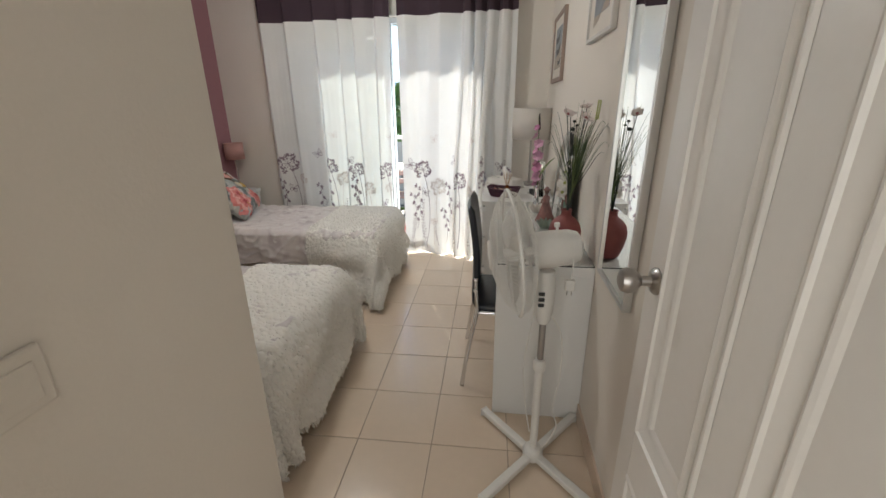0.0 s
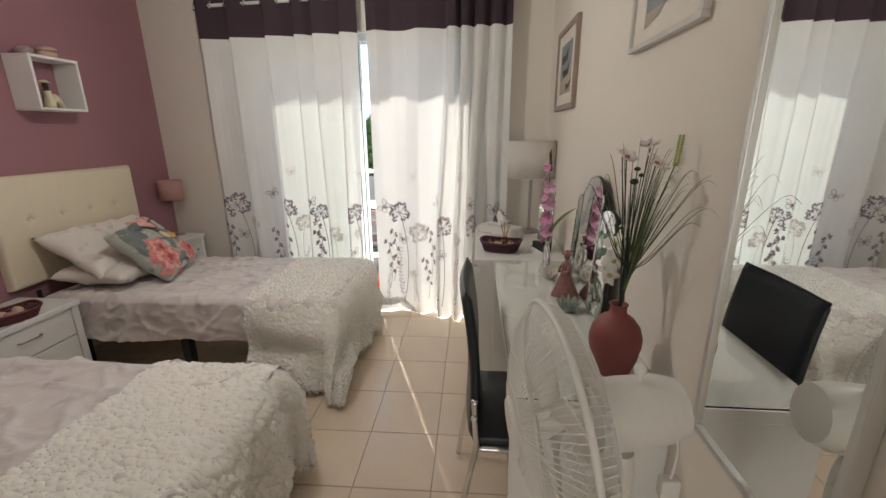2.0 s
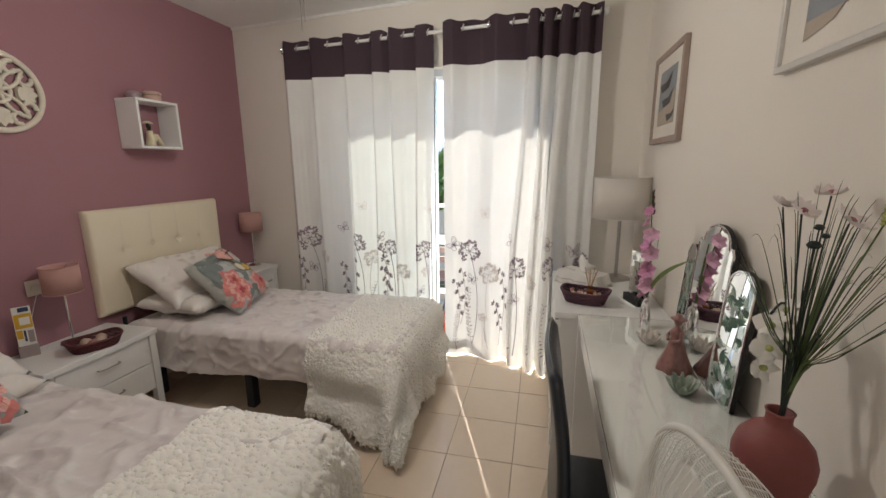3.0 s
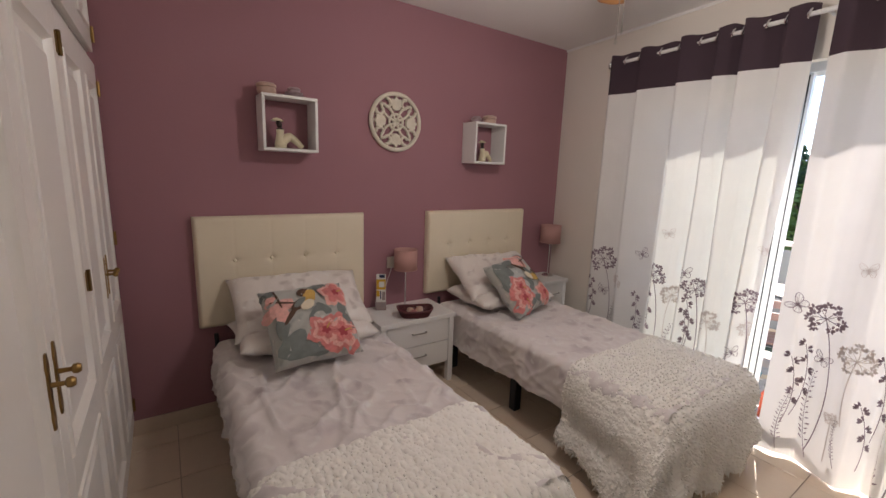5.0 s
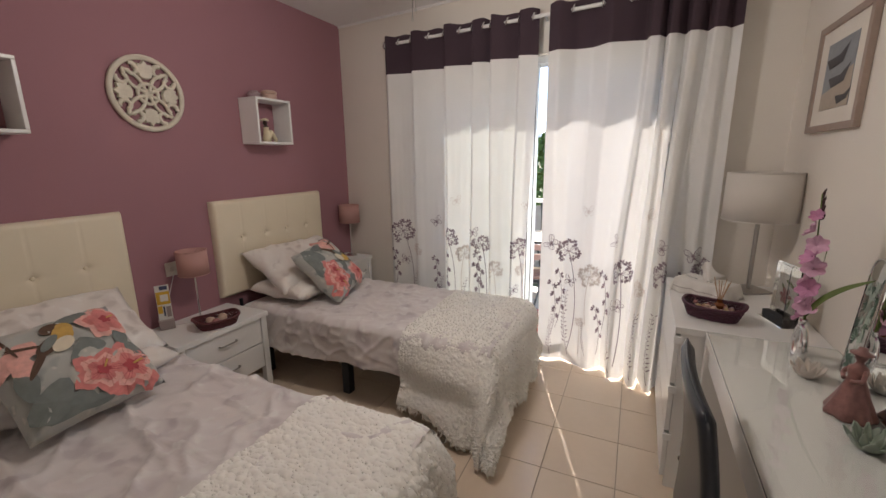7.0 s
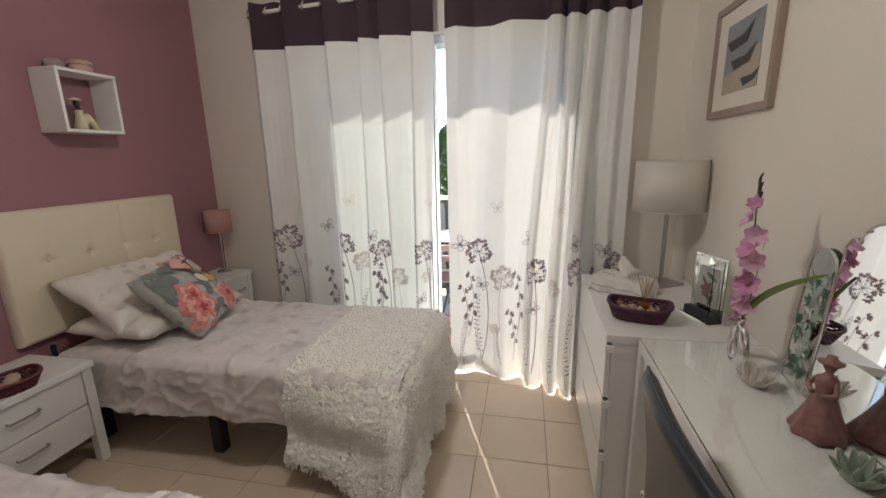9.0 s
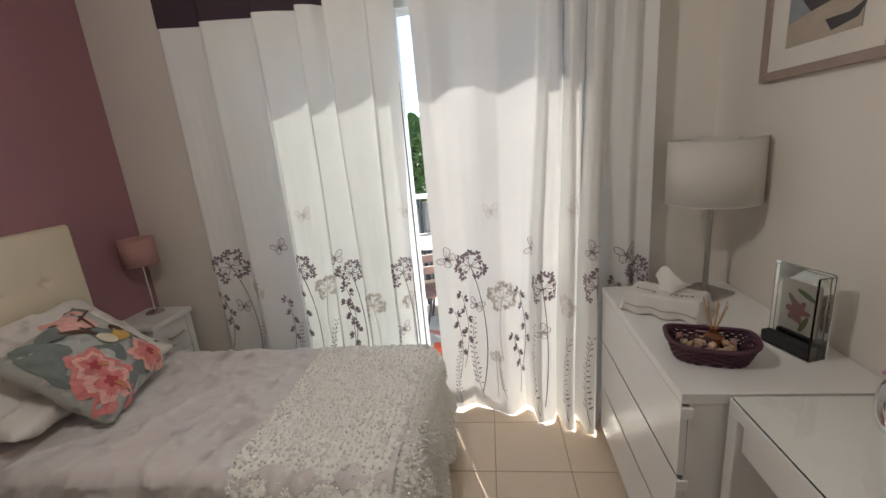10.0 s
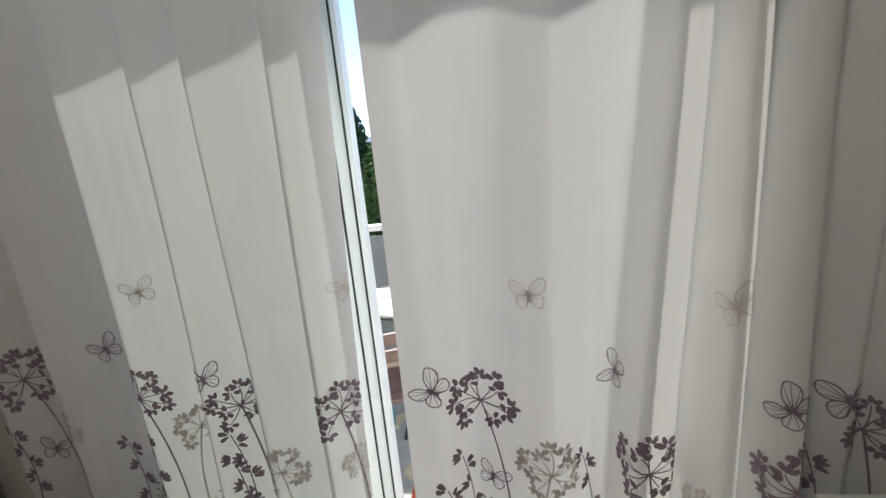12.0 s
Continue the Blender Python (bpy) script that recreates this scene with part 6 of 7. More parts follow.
TILT = pose(0, 0, 0, 0, 4, 0)
wing(0.28, 0.495, True, TILT @ pose(0, 0, 0, 0, 0, -90), "centre_leaf")
M_PALM = surf("green_palm_print", (0.07, 0.15, 0.10), 0.35, 0, 0.4, 40)
M_PALMPALE = surf("pale_green_palm_print", (0.42, 0.52, 0.45), 0.35, 0, 0.3, 40)
for side in (-1, 1):
    m = TILT @ pose(0.0065, side * 0.203, 0, 0, 0, -90 - side * 6)
    leaf_ob = wing(0.125, 0.395, False, m, "side_leaf")
    rnd = random.Random(30 + side)
    for k in range(44):
        a0, b0 = rnd.uniform(-0.048, 0.048), rnd.uniform(0.02, 0.34)
        p = Print(lambda a, b, lift: Vector((max(-0.057, min(0.057, a0 + a)), -0.0066 - lift, max(0.006, min(0.345, b0 + b)))))
        turn = rnd.uniform(0, 6.28)
        for q in range(7):
            ang = turn + (q - 3) * 0.36
            L = rnd.uniform(0.009, 0.019)
            p.ellipse(L * math.cos(ang), L * math.sin(ang), L * 0.95, 0.0024, ang, 0.00002 * k, 8)
        part("printed_leaf", p.bm, M_PALM if k % 2 else M_PALMPALE, leaf_ob)


def lotus(m, mat, label):
    """A ceramic lotus tealight holder with two rings of pointed petals."""
    l = thing("lotus_candle_holder", m, label, "candle holder", "lotus candle holders")
    part("cup", lathe([(0, 0), (0.022, 0), (0.030, 0.006), (0.032, 0.014), (0.024, 0.014), (0.020, 0.008), (0, 0.008)], 24), mat, l, smooth=True)
    for ring, (n, r0, r1, h) in enumerate(((7, 0.024, 0.050, 0.034), (7, 0.020, 0.036, 0.046))):
        for k in range(n):
            a = 2 * math.pi * (k + 0.5 * ring) / n

            def f(u, v):
                w = (v - 0.5) * 2
                ang = a + w * (0.50 if u < 1 else 0.5) * math.cos(u * 1.25) * 1.0
                r = r0 + (r1 - r0) * u ** 0.8 - 0.004 * w * w
                return Vector((r * math.cos(ang), r * math.sin(ang), 0.004 + h * u ** 1.3 * (1 - 0.18 * w * w)))
            p = part("petal", sheet(f, 6, 6), mat, l, smooth="all")
            p.modifiers.new("thickness", "SOLIDIFY").thickness = 0.003
    return l


M_SAGE = surf("sage_ceramic", (0.32, 0.38, 0.31), 0.3, 0, 0.08, 30)
M_WHITECER = surf("white_ceramic", (0.66, 0.60, 0.54), 0.3, 0, 0.06, 30)
lotus(pose(0.262, 2.115, TZ), M_SAGE, "sage green ceramic lotus candle holder on the desk")
lotus(pose(0.250, 2.475, TZ), M_WHITECER, "cream ceramic lotus candle holder on the desk")

# robed statuette, one plain mesh
M_ROBE = surf("mauve_painted_resin", (0.27, 0.13, 0.115), 0.4, 0, 0.6, 50)
bm = lathe([(0, 0), (0.058, 0.0), (0.060, 0.006), (0.050, 0.03), (0.038, 0.06), (0.028, 0.09), (0.020, 0.115), (0.024, 0.132), (0.022, 0.145), (0.010, 0.155), (0.008, 0.162), (0.014, 0.172), (0.015, 0.182), (0.009, 0.192), (0, 0.194)], 30)
for v in bm.verts:
    if v.co.z < 0.10:
        k = 1 + 0.10 * math.sin(7 * math.atan2(v.co.y, v.co.x)) * (1 - v.co.z / 0.10)
        v.co.x, v.co.y = v.co.x * k, v.co.y * k
lathe([(0, 0.186), (0.026, 0.184), (0.027, 0.187), (0.012, 0.194), (0.010, 0.202), (0, 0.204)], 20, bm=bm)
for s in (-1, 1):
    tube(spline([(0, s * 0.020, 0.142), (-0.012, s * 0.032, 0.118), (-0.026, s * 0.012, 0.108)], 5), 0.006, 8, bm=bm)
st = part("robed_statuette", bm, M_ROBE, smooth="all")
st.matrix_world = pose(0.280, 2.265, TZ, 0, 0, 20) @ Matrix.Diagonal((0.9, 0.9, 0.97, 1))
tagged(st, "mauve and rust painted statuette in a wide gown", "statuette")

# chrome loop vase with a gladiolus
rv = thing("loop_vase", pose(0.262, 2.61, TZ, 0, 0, 14), "polished chrome loop-shaped bud vase", "vase")
ringp = [Vector((0.012 * math.sin(t), 0.052 * math.sin(t) * 0.72, 0.062 + 0.060 * math.cos(t))) for t in [2 * math.pi * k / 36 for k in range(36)]]
part("loop", tube(ringp, [0.010 + 0.008 * (1 - math.cos(2 * math.pi * k / 36)) / 2 for k in range(36)], 14, closed=True), M_CHROME, rv, smooth="all")
part("mouth", lathe([(0.008, 0.118), (0.010, 0.132), (0.012, 0.145), (0.009, 0.145), (0.007, 0.128)], 16), M_CHROME, rv, smooth="all")
gl = thing("artificial_gladiolus", pose(0.262, 2.61, TZ + 0.13), "pink artificial gladiolus stem in a chrome vase", "artificial flowers")
M_PINK = surf("orchid_pink_petal", (0.70, 0.41, 0.55), 0.55, 0, 0.25, 30)
M_PINKDEEP = surf("deep_pink_petal", (0.58, 0.26, 0.42), 0.6, 0, 0.25, 30)
M_LEAFG = surf("gladiolus_leaf_green", (0.12, 0.17, 0.04), 0.5, 0, 0.2, 20)
M_BUD = surf("dark_bud", (0.05, 0.02, 0.025), 0.6)
axis = spline([(0, 0, -0.02), (0.0, -0.005, 0.12), (-0.008, -0.012, 0.27), (-0.020, -0.02, 0.44)], 8)
part("stem", tube(axis, [0.004 - 0.0001 * k for k in range(len(axis))], 7), M_LEAFG, gl, smooth="all")
for k, (t, r, side) in enumerate(((0.13, 0.034, -50), (0.20, 0.037, 30), (0.27, 0.036, -30), (0.34, 0.037, 20), (0.42, 0.036, -40), (0.50, 0.035, 40), (0.58, 0.037, -10), (0.66, 0.032, 50), (0.74, 0.028, -30), (0.80, 0.022, 20))):
    p = axis[min(len(axis) - 1, int(t * len(axis)))]
    m = Matrix.Translation(p) @ pose(0, 0, 0, 0, 0, 200 + side * 1.2) @ pose(0, 0, 0, 0, 62, 0)
    bm = bmesh.new()
    for q in range(6):
        a = 2 * math.pi * q / 6

        def f(u, v):
            w = (v - 0.5) * 1.15 * math.sin(math.pi * 0.9 * u) if u > 0 else 0.0
            rr = r * u
            cx, cy = rr * math.cos(a) - w * r * math.sin(a) * 0.8, rr * math.sin(a) + w * r * math.cos(a) * 0.8
            return Vector((cx, cy, r * (0.25 + 0.75 * u ** 0.7) * (1.0 if r > 0.03 else 1.6) * 0.6 + 0.004 * u * math.sin(9 * v + q)))
        sheet(f, 5, 5, bm=bm)
    bmesh.ops.remove_doubles(bm, verts=bm.verts, dist=0.0004)
    b = part("bloom", bm, M_PINK if k % 3 else M_PINKDEEP, gl, smooth="all", m=m)
for k in range(7):
    z = 0.355 + 0.013 * k
    part("bud", lathe([(0, 0), (0.007 - 0.0006 * k, 0.007), (0.005 - 0.0004 * k, 0.020), (0, 0.027)], 8), M_BUD, gl, smooth="all", m=pose(-0.012 - 0.001 * k, -0.016, z, 12 * (-1) ** k, 15, 0))
bm = bmesh.new()
strip(spline([(0, 0, 0.03), (0.02, -0.06, 0.11), (0.045, -0.13, 0.17), (0.075, -0.20, 0.215)], 6), 0.024, bm, Vector((1, 0, 0.4)))
part("leaf", bm, M_LEAFG, gl)
bm = bmesh.new()
strip(spline([(0, 0, 0.02), (0.012, -0.012, 0.12), (0.02, -0.02, 0.26)], 6), 0.02, bm, Vector((1, 0, 0.4)))
part("leaf", bm, M_LEAFG, gl)

# glass photo block on the dresser
ph = thing("photo_frame", pose(0.318, 2.99, CH, 0, 0, -73), "thick clear glass frame with a flower picture", "photo frame")
part("front_glass", box(-0.075, 0.075, -0.012, -0.006, 0.006, 0.25, 0.002), M_DESKGLASS, ph)
part("picture", box(-0.052, 0.052, -0.004, -0.002, 0.055, 0.21), M_PAPER, ph)
part("rear_mirror", box(-0.085, 0.085, 0.0, 0.005, 0.0, 0.255, 0.001), M_MIRROR, ph)
part("foot", box(-0.085, 0.085, -0.055, 0.0, 0.0, 0.008, 0.002), M_MIRROR, ph)
part("side_glass", box(0.078, 0.084, -0.055, -0.001, 0.008, 0.25, 0.001), M_DESKGLASS, ph)
part("dark_base", box(-0.07, 0.07, -0.045, -0.014, 0.009, 0.04, 0.003), M_GASKET, ph)
p = Print(lambda a, b, lift: Vector((a, -0.0045 - lift, 0.13 + b)))
for k in range(6):
    p.ellipse(0.018 * math.cos(k), 0.02 * math.sin(k) - 0.01, 0.018, 0.010, k, 0.0003 * k, 10, 0.1)
part("printed_flower", p.bm, M_ROSE, ph)
p = Print(lambda a, b, lift: Vector((a, -0.0042 - lift, 0.13 + b)))
for k in range(4):
    p.ellipse(0.02 * math.cos(2 * k), -0.045 + 0.03 * k, 0.03, 0.008, 1.2 + 0.5 * k, 0.0001 * k, 10)
part("printed_leaf", p.bm, M_LEAFG, ph)

# embroidered tissue box cover
tb = thing("tissue_box", pose(0.075, 3.30, CH, 0, 0, -38), "white embroidered tissue box cover with a tissue", "tissue box")
M_LINEN = cloth("white_linen_cover", (0.80, 0.77, 0.73), 0.15)


def cover(u, v):
    a, b = (u - 0.5) * 2, (v - 0.5) * 2
    L, W, H = 0.125, 0.068, 0.075
    x, y = a * 1.35, b * 1.6
    ex, ey = max(0, abs(x) - 1), max(0, abs(y) - 1)
    drop = min(1, math.hypot(ex / 0.35, ey / 0.6))
    px = math.copysign(min(abs(x), 1) * L + ex * 0.05 * (1 + 0.5 * math.sin(9 * b)), x)
    py = math.copysign(min(abs(y), 1) * W + ey * 0.035 * (1 + 0.5 * math.sin(11 * a)), y)
    return Vector((px, py, H + 0.004 * noise.noise(Vector((a * 4, b * 4, 2))) - (H - 0.003) * drop))


cv = part("cover", sheet(cover, 50, 44), M_LINEN, tb, smooth="all")
cv.modifiers.new("thickness", "SOLIDIFY").thickness = 0.0015
part("box", box(-0.118, 0.118, -0.06, 0.06, 0.0, 0.066, 0.003), M_PAPER, tb)


def tissue(u, v):
    a = (u - 0.5) * 2
    return Vector((a * (0.022 + 0.045 * v) + 0.02 * v, 0.012 * math.sin(5 * u + 3 * v) + 0.02 * v * math.cos(4 * u), 0.074 + 0.085 * v * (1 - 0.4 * a * a + 0.25 * math.sin(6 * u))))


tt = part("tissue", sheet(tissue, 16, 10), M_LINEN, tb, "pulled white paper tissue", smooth="all")
p = Print(lambda a, b, lift: cover((a / 0.17 + 1) / 2, (b / 0.11 + 1) / 2) + Vector((0, -0.002, 0.006)))
for s in (-1, 1):
    p.line(curve2((s * 0.02, -0.045), (s * 0.10, -0.02), 0.1 * s, 8), 0.0025)
    for k in range(5):
        for q in (-1, 1):
            p.ellipse(s * (0.03 + 0.016 * k), -0.040 + 0.004 * k + q * 0.006, 0.007, 0.0028, s * q * 0.9, 0, 8)
part("embroidery", p.bm, M_LEAFGREY, tb)
p = Print(lambda a, b, lift: cover((a / 0.17 + 1) / 2, (b / 0.11 + 1) / 2) + Vector((0, -0.006, 0.004)))
for k in range(34):
    p.ellipse(-0.12 + 0.0073 * k, -0.096, 0.0022, 0.0022, 0, 0, 6)
part("eyelet_trim", p.bm, M_TAUPE, tb)

# ---- framed pictures ----
M_FRAMEWOOD = surf("greyed_oak_frame", (0.33, 0.25, 0.21), 0.6, 0, 0.15, 30, 0.3, 120)
M_FRAMESILVER = surf("pale_silver_frame", (0.60, 0.57, 0.53), 0.45, 0.2)
M_MOUNT = surf("picture_mount_card", (0.72, 0.67, 0.60), 0.8)
M_SEA = surf("grey_sea_print", (0.26, 0.28, 0.30), 0.5, 0, 0.2, 20)
M_SAND = surf("sand_print", (0.42, 0.35, 0.28), 0.5, 0, 0.15, 25)
M_BOAT = surf("dark_boat_print", (0.06, 0.055, 0.06), 0.5, 0, 0.3, 40)


def picture(yc, zc, W, H, t, frame_mat, boats, label, sea):
    """A framed print: local y along the wall, looking to -x."""
    f = thing("framed_picture", pose(rx(yc) - 0.001, yc, zc, 0, 0, RSKEW), label, "picture", "framed beach prints")
    for b in ((-W / 2, W / 2, H / 2 - t, H / 2), (-W / 2, W / 2, -H / 2, -H / 2 + t), (-W / 2, -W / 2 + t, -H / 2 + t, H / 2 - t), (W / 2 - t, W / 2, -H / 2 + t, H / 2 - t)):
        part("frame", box(-0.022, 0, *b, 0.002), frame_mat, f)
    part("mount", box(-0.012, -0.002, -W / 2 + t, W / 2 - t, -H / 2 + t, H / 2 - t), M_MOUNT, f)
    w, h = W * 0.28, H * 0.30
    pr = part("print", box(-0.0135, -0.012, -w, w, -h, h), M_SEA, f)
    p = Print(lambda a, b, lift: Vector((-0.0142 - lift, -a * w, b * h)))
    p.fan([(-1, -1), (1, -1), (1, sea), (0.3, sea - 0.1), (-0.2, sea - 0.45), (-1, sea - 0.6)])
    part("printed_sand", p.bm, M_SAND, pr)
    p = Print(lambda a, b, lift: Vector((-0.0150 - lift, -a * w, b * h)))
    for x, y, s, tl in boats:
        p.fan([(x - s, y + s * tl), (x - s * 0.6, y - s * 0.32), (x + s * 0.6, y - s * 0.30 + s * tl), (x + s, y + s * 0.5), (x + s * 0.2, y + s * 0.10 + s * tl * 0.4)])
    part("printed_boat", p.bm, M_BOAT, pr)
    return f


picture(3.185, 1.790, 0.51, 0.445, 0.028, M_FRAMEWOOD, ((-0.2, 0.45, 0.75, 0.1), (0.1, -0.15, 0.7, 0.12), (0.6, -0.75, 0.5, 0.2)), "framed print of boats on a beach, oak frame", 0.1)
picture(1.90, 1.915, 0.46, 0.46, 0.016, M_FRAMESILVER, ((-0.2, -0.1, 0.5, 0.1), (-0.6, 0.1, 0.35, 0.0)), "framed print of a boat, pale silver frame", -0.7)

# ---- ceiling fan ----
M_BLADEWOOD = surf("orange_pine_blade", (0.42, 0.19, 0.06), 0.4, 0, 0.15, 12)
# glow for the made-up bowl that surrounds the fill light
M_OPAL = surf("fill_bowl_opal", (0.8, 0.78, 0.74), 0.2)
M_OPAL.node_tree.nodes["Principled BSDF"].inputs["Emission Color"].default_value = (1.0, 0.92, 0.82, 1)
M_OPAL.node_tree.nodes["Principled BSDF"].inputs["Emission Strength"].default_value = 0.4
cf = thing("ceiling_fan", pose(-1.15, 2.44, 0), "white ceiling fan with pine blades and pull chains", "ceiling fan")
part("canopy", lathe([(0.06, CEIL), (0.058, CEIL - 0.03), (0.02, CEIL - 0.05), (0.0, CEIL - 0.05)], 24), M_WHITE, cf, smooth=True)
part("downrod", tube([(0, 0, CEIL - 0.05), (0, 0, 2.42)], 0.012, 12), M_WHITE, cf)
part("motor", lathe([(0, 2.44), (0.06, 2.435), (0.095, 2.41), (0.10, 2.37), (0.085, 2.335), (0.05, 2.325), (0.045, 2.30), (0.03, 2.28), (0, 2.278)], 32), M_WHITE, cf, smooth=True)
for k in range(4):
    a = radians(128 + 90 * k)

    def paddle(u, v):
        r = 0.15 + 0.41 * u
        w = (v - 0.5) * (0.105 + 0.02 * u) * (1 if u < 0.9 else math.sqrt(max(0.0, 1 - ((u - 0.9) / 0.1001) ** 2)))
        return Vector((r * math.cos(a) - w * math.sin(a), r * math.sin(a) + w * math.cos(a), 2.345 + 0.16 * w))
    b_ = part("fan_blade", sheet(paddle, 30, 8), M_BLADEWOOD, cf, "orange pine blade", smooth="all")
    b_.modifiers.new("thickness", "SOLIDIFY").thickness = 0.008
    part("blade_iron", tube([(0.08 * math.cos(a), 0.08 * math.sin(a), 2.35), (0.19 * math.cos(a), 0.19 * math.sin(a), 2.351)], 0.010, 8), M_WHITE, b_)
# unseen bowl, added below the motor to hold the fill light
lk = part("fill_bowl", lathe([(0.0, 2.215), (0.05, 2.222), (0.085, 2.245), (0.095, 2.275), (0.0, 2.279)], 28), M_OPAL, cf, "opal glass bowl added around the fill light", smooth=True)
lk.visible_shadow = False
for x, y, z in ((0.03, -0.02, 2.005), (0.022, 0.02, 2.05)):
    cn = part("pull_chain", tube([(x, y, 2.30), (x, y, z)], 0.0016, 5), M_STEEL, cf)
    part("pull_knob", lathe([(0, z - 0.02), (0.006, z - 0.012), (0.004, z), (0, z + 0.004)], 10, at=(x, y, 0)), M_GLASS, cn, smooth="all")
# pale cornice bead where the ceiling meets the window wall
bm = prism([(XL, wy(XL)), (XL, wy(XL) - 0.012), (XR, YC - 0.012), (XR, YC)], CEIL - 0.016, CEIL)
structure("trim", bm, M_CEIL, "thin white bead along the ceiling", "trim")


# ---- balcony furniture, railing, greenery, hills ----
M_RAIL = surf("dark_grey_rail", (0.05, 0.055, 0.06), 0.45, 0.5)
M_SCREEN = surf("grey_balcony_screen", (0.20, 0.21, 0.22), 0.7)
rail = thing("balcony_railing", pose(0, 5.45, -0.03), "dark metal balcony railing with a grey screen", "railing", kind="structure")
part("top_rail", box(-4.2, 2.4, -0.03, 0.03, 1.02, 1.06, 0.006), M_WHITE, rail)
part("lower_rail", box(-4.2, 2.4, -0.012, 0.012, 0.10, 0.13), M_RAIL, rail)
for k in range(12):
    x = -4.1 + 0.58 * k
    part("post", lathe([(0.022, 0), (0.022, 0.12), (0.014, 0.16), (0.014, 0.30), (0.024, 0.36), (0.014, 0.42), (0.014, 0.92), (0.022, 0.96), (0.022, 1.02)], 12), M_RAIL, rail, smooth=True, m=pose(x, 0, 0))
part("screen", box(-4.2, 2.4, 0.030, 0.036, 0.08, 0.98), M_SCREEN, rail)
M_STONE = surf("cream_stone_tabletop", (0.62, 0.54, 0.42), 0.5, 0, 0.1, 20)
bt = thing("bistro_table", pose(-1.02, 4.95, -0.03), "round bistro table with a cream top and dark legs", "table")
part("tabletop", lathe([(0, 0.72), (0.28, 0.72), (0.295, 0.725), (0.295, 0.745), (0.285, 0.75), (0, 0.75)], 40), M_STONE, bt, smooth=True)
part("edge_band", tube([(0.296 * math.cos(t), 0.296 * math.sin(t), 0.732) for t in [2 * math.pi * k / 48 for k in range(48)]], 0.009, 6, closed=True), M_RAIL, bt)
for k in range(3):
    a = 2 * math.pi * k / 3
    part("leg", tube(spline([(0.22 * math.cos(a), 0.22 * math.sin(a), 0), (0.10 * math.cos(a), 0.10 * math.sin(a), 0.36), (0.2 * math.cos(a), 0.2 * math.sin(a), 0.72)], 6), 0.010, 8), M_RAIL, bt, smooth="all")
M_TEAK = surf("red_brown_slat", (0.17, 0.10, 0.085), 0.6)
M_PALEWOOD = surf("pale_wood_slat", (0.55, 0.44, 0.32), 0.6)
bc = thing("bistro_chair", pose(-1.08, 4.62, -0.03, 0, 0, 200), "folding bistro chair with wooden slats on the balcony", "chair")
for k in range(5):
    part("seat_slat", box(-0.19, 0.19, -0.18 + 0.075 * k, -0.115 + 0.075 * k, 0.44, 0.458, 0.004), M_TEAK if k else M_PALEWOOD, bc)
for s in (-1, 1):
    part("leg", tube(spline([(s * 0.19, -0.22, 0), (s * 0.19, 0.0, 0.40), (s * 0.19, 0.20, 0.80)], 5), 0.010, 8), M_RAIL, bc, smooth="all")
    part("leg", tube(spline([(s * 0.17, 0.24, 0), (s * 0.17, 0.02, 0.25), (s * 0.17, -0.18, 0.44)], 5), 0.010, 8), M_RAIL, bc, smooth="all")
for z in (0.60, 0.70):
    part("back_slat", box(-0.19, 0.19, 0.15 + (z - 0.7) * 0.5, 0.17 + (z - 0.7) * 0.5, z, z + 0.055, 0.004), M_TEAK, bc)
M_RUGS = surf("patterned_outdoor_rug", (0.34, 0.34, 0.32), 0.9, 0, 0.4, 14)
rug = part("outdoor_rug", box(-1.6, 0.0, 4.28, 5.15, -0.03, -0.022), M_RUGS)
tagged(rug, "multicoloured outdoor rug on the balcony floor", "rug")
rnd = random.Random(5)
M_RUGC = [surf("rug_" + n, c, 0.9) for n, c in (("teal", (0.10, 0.28, 0.30)), ("rose", (0.42, 0.16, 0.14)), ("sand", (0.52, 0.44, 0.30)), ("cream", (0.62, 0.58, 0.5)))]
for k in range(40):
    p = Print(lambda a, b, lift: Vector((a, b, -0.0205 + 0.00004 * k)))
    p.ellipse(-1.5 + 1.4 * rnd.random(), 4.33 + 0.75 * rnd.random(), rnd.uniform(0.04, 0.11), rnd.uniform(0.03, 0.06), rnd.uniform(0, 3), 0, 12, 0.2)
    part("rug_patch", p.bm, M_RUGC[k % 4], rug)
M_ORANGE = surf("orange_red_plastic", (0.50, 0.09, 0.035), 0.5)
ob_ = part("storage_box", box(-0.99, -0.86, 4.17, 4.27, -0.03, 0.17, 0.008), M_ORANGE, smooth=True)
tagged(ob_, "orange-red plastic box just outside the door", "box")

M_BARK = surf("bark", (0.10, 0.07, 0.05), 0.9)
M_LEAVES = [surf("tree_leaves_" + n, c, 0.6, 0, 0.3, 3) for n, c in (("light", (0.10, 0.16, 0.03)), ("dark", (0.035, 0.065, 0.02)), ("mid", (0.065, 0.11, 0.025)))]


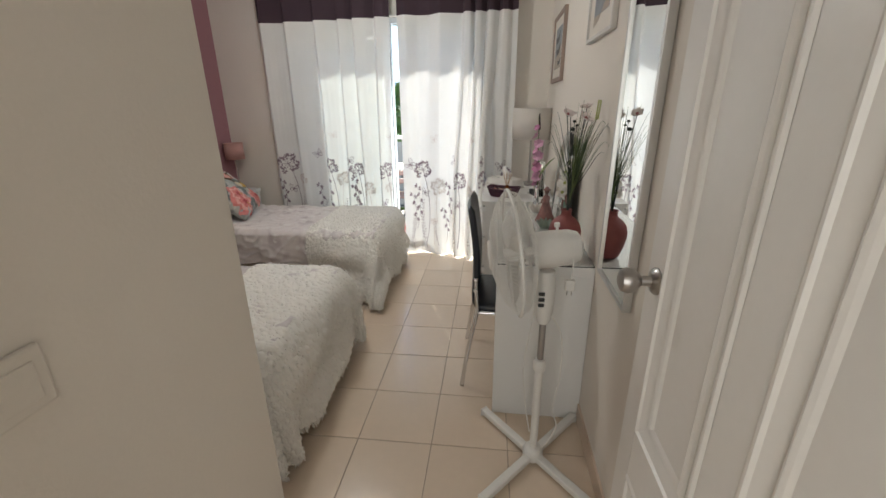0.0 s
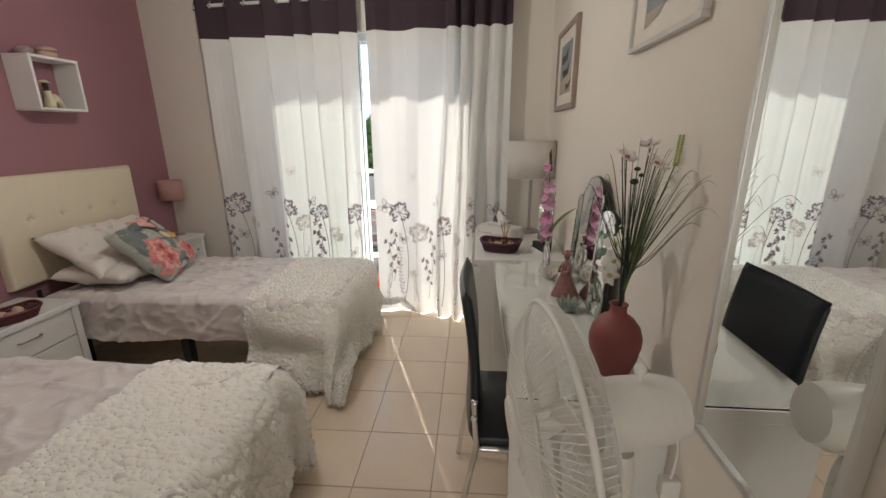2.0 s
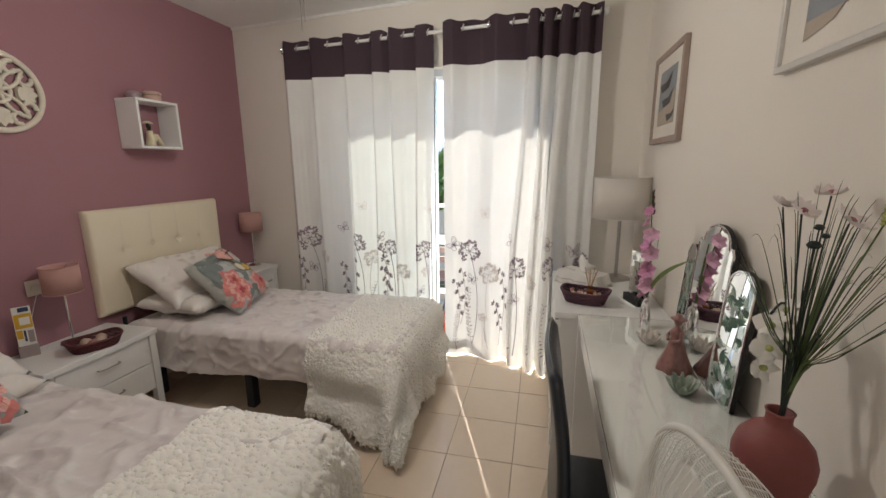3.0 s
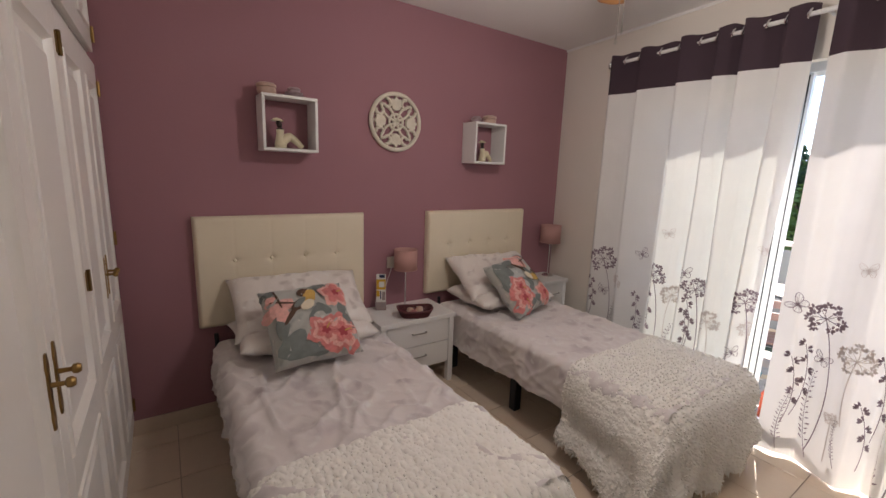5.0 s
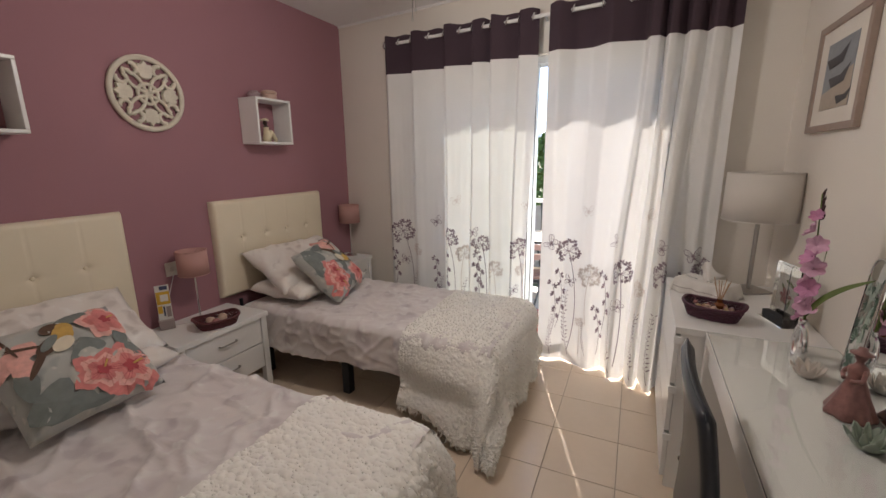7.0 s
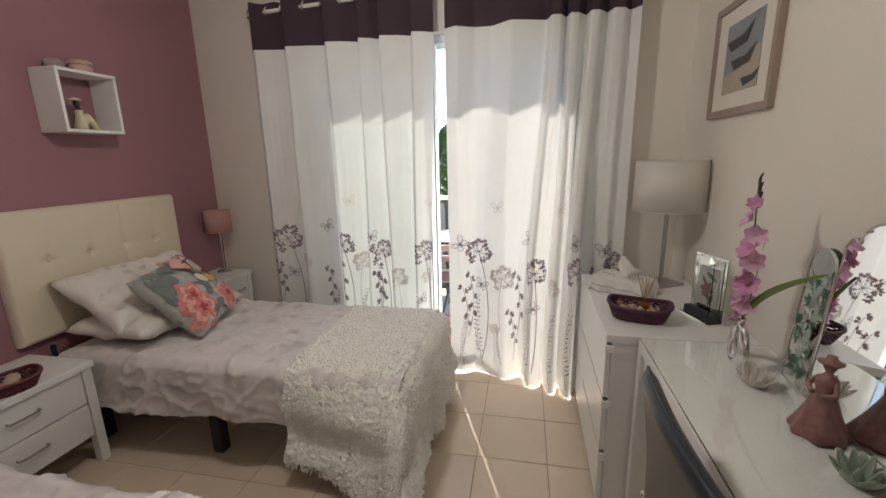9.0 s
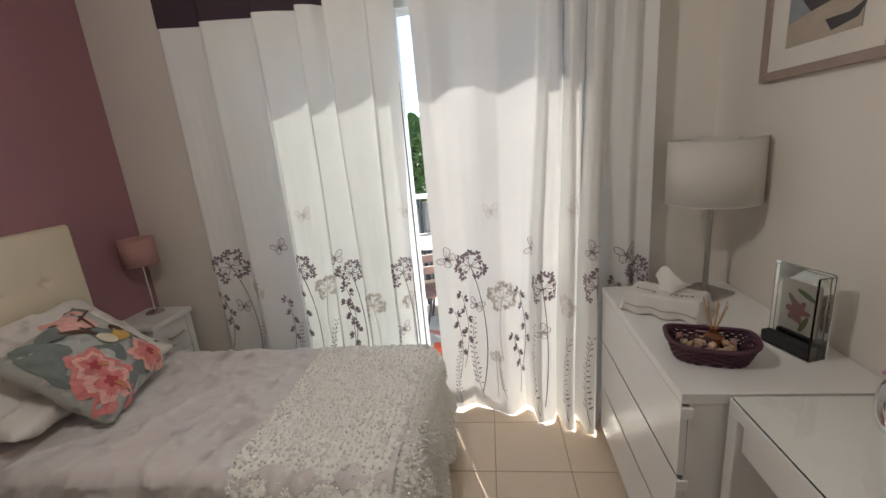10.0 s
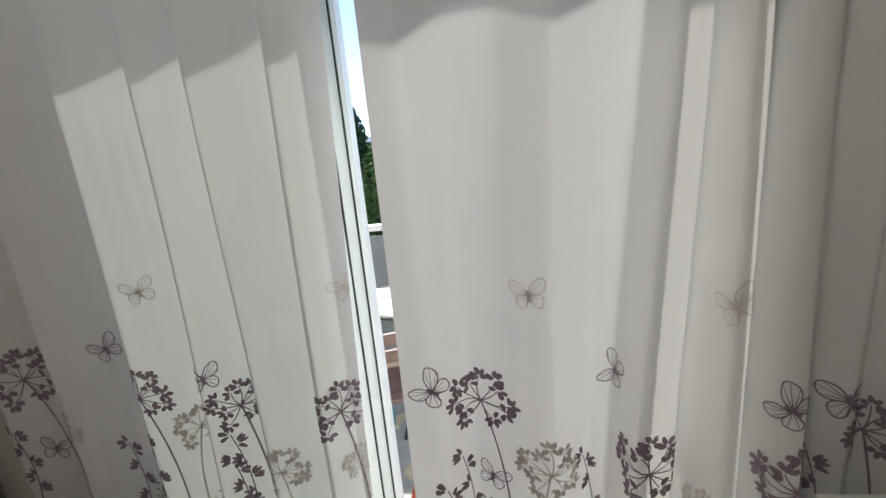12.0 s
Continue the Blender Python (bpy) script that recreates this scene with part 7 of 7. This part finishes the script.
def tree(x, y, h, r, seed, mat, slim, label):
    """A tapered trunk with limbs and a ragged crown of many leaf clumps."""
    rnd = random.Random(seed)
    t = thing("tree", pose(x, y, -1.0), label, "tree", "trees beyond the balcony")
    part("trunk", tube(spline([(0, 0, 0), (0.04, 0, h * 0.3), (-0.03, 0.03, h * 0.7), (0, 0, h * 0.95)], 4), [0.10 * (1 - 0.07 * k) for k in range(13)], 8), M_BARK, t, smooth="all")
    for k in range(6):
        a = rnd.uniform(0, 6.28)
        z = h * rnd.uniform(0.3, 0.7)
        part("limb", tube(spline([(0, 0, z), (r * 0.4 * math.cos(a), r * 0.4 * math.sin(a), z + 0.3), (r * 0.8 * math.cos(a), r * 0.8 * math.sin(a), z + 0.7)], 3), [0.04 - 0.004 * q for q in range(7)], 6), M_BARK, t)
    verts, faces = [], []
    for k in range(9000):
        zz = rnd.random()
        rad = r * (math.sin(math.pi * min(1, 0.12 + 0.88 * zz)) ** 0.7 if not slim else (1 - zz) ** 0.6 * 0.9 + 0.1)
        a = rnd.uniform(0, 6.28)
        q = rad * rnd.uniform(0.55, 1.05) * (1 + 0.28 * noise.noise(Vector((math.cos(a) * 2, math.sin(a) * 2, zz * 6 + seed))))
        c = Vector((q * math.cos(a), q * math.sin(a), h * (0.05 + 0.95 * zz)))
        d = Vector((rnd.gauss(0, 1), rnd.gauss(0, 1), rnd.gauss(0, 1))).normalized()
        e = d.orthogonal().normalized()
        s = rnd.uniform(0.03, 0.065)
        i = len(verts)
        verts += [c - d * s, c + e * s * 0.5, c + d * s, c - e * s * 0.5]
        faces.append((i, i + 1, i + 2, i + 3))
    me = bpy.data.meshes.new("crown")
    me.from_pydata(verts, [], faces)
    me.materials.append(mat)
    cr = new("crown", me)
    cr.parent = t
    tagged(cr, kind="stuff")
    return t


tree(-2.75, 9.6, 3.35, 0.75, 1, M_LEAVES[1], True, "tall dark conifer hedge tree beyond the railing")
tree(-1.85, 9.2, 3.0, 0.8, 2, M_LEAVES[0], False, "bright green leafy tree beyond the railing")
tree(-0.7, 9.8, 2.9, 0.9, 3, M_LEAVES[2], False, "leafy green tree beyond the railing")
tree(-4.0, 10.2, 3.0, 0.9, 4, M_LEAVES[2], False, "leafy green tree standing farther along")
tree(0.6, 10.0, 2.8, 0.9, 5, M_LEAVES[0], False, "bright leafy tree standing by the hedge")
M_HILL = surf("blue_hazy_hill", (0.10, 0.14, 0.20), 1.0, 0, 0.1, 0.01)


def hill(u, v):
    x = -900 + 1800 * u
    hgt = 62 * (0.55 + 0.3 * math.sin(3.1 * u + 0.6) + 0.18 * noise.noise(Vector((u * 9, 0, 2))))
    return Vector((x, 620 + 380 * v, -1 + hgt * math.sin(math.pi * min(1, v + 0.0) / 2) ))


structure("backdrop", sheet(hill, 60, 8), M_HILL, "distant blue mountain ridge", "mountain")


# ---- balcony and distance ----
M_TERRACE = surf("terrace_tile", (0.40, 0.33, 0.27), 0.6, 0, 0.1, 3)
M_RENDER = surf("white_render", (0.72, 0.70, 0.66), 0.9, 0, 0.04, 2, 0.3, 60, 0.004)
M_GROUND = surf("dry_grass_ground", (0.13, 0.14, 0.07), 0.95, 0, 0.3, 0.4)
bm = prism([(-4.2, wy(-4.2) + 0.26), (2.4, wy(2.4) + 0.26), (2.4, 5.6), (-4.2, 5.6)], -0.3, -0.03)
structure("balcony_floor", bm, M_TERRACE, "beige tiled balcony floor", "floor")
edge = lambda x: wy(x) + 0.90
bm = prism([(-4.2, wy(-4.2) + 0.262), (1.2, wy(1.2) + 0.262), (1.2, edge(1.2)), (-4.2, edge(-4.2))], CEIL, CEIL + 0.2)
structure("balcony_roof", bm, M_RENDER, "white rendered balcony canopy", "canopy")
structure("ground", prism([(-400, 5.61), (400, 5.61), (400, 1500), (-400, 1500)], -1.2, -1.0), M_GROUND, "dry grassy ground beyond the balcony", "ground")


# ---- floor tiles ----
def clip(poly, f):
    """Keeps the side of a polygon where f >= 0."""
    out = []
    for a, b in zip(poly, poly[1:] + poly[:1]):
        fa, fb = f(a), f(b)
        if fa >= 0:
            out.append(a)
        if (fa >= 0) != (fb >= 0):
            t = fa / (fa - fb)
            out.append((a[0] + (b[0] - a[0]) * t, a[1] + (b[1] - a[1]) * t))
    return out


TILE, GAP = 0.335, 0.0035
shared = None
for i in range(-7, 5):
    for j in range(-13, 6):
        x, y = -0.605 + i * TILE, 2.66 + j * TILE
        poly = [(GAP / 2, GAP / 2), (TILE - GAP / 2, GAP / 2), (TILE - GAP / 2, TILE - GAP / 2), (GAP / 2, TILE - GAP / 2)]
        cut = clip(poly, lambda p: wy(x + p[0]) + 0.06 - (y + p[1]))
        cut = clip(cut, lambda p: x + p[0] - (XL - 0.05)) if cut else cut
        cut = clip(cut, lambda p: rx(y + p[1]) + 0.05 - x - p[0]) if cut else cut
        if len(cut) < 3:
            continue
        if len(cut) == 4 and cut == poly and shared:
            t = new("tile", shared)
            t.parent = slab
        else:
            bm = prism(cut, -0.004, 0.0)
            top = [e for e in bm.edges if all(abs(v.co.z) < 1e-6 for v in e.verts)]
            bmesh.ops.bevel(bm, geom=top, offset=0.0012, segments=1, affect="EDGES")
            t = part("tile", bm, M_TILE, slab)
            if cut == poly:
                shared = t.data
        t.location = (x, y, 0)
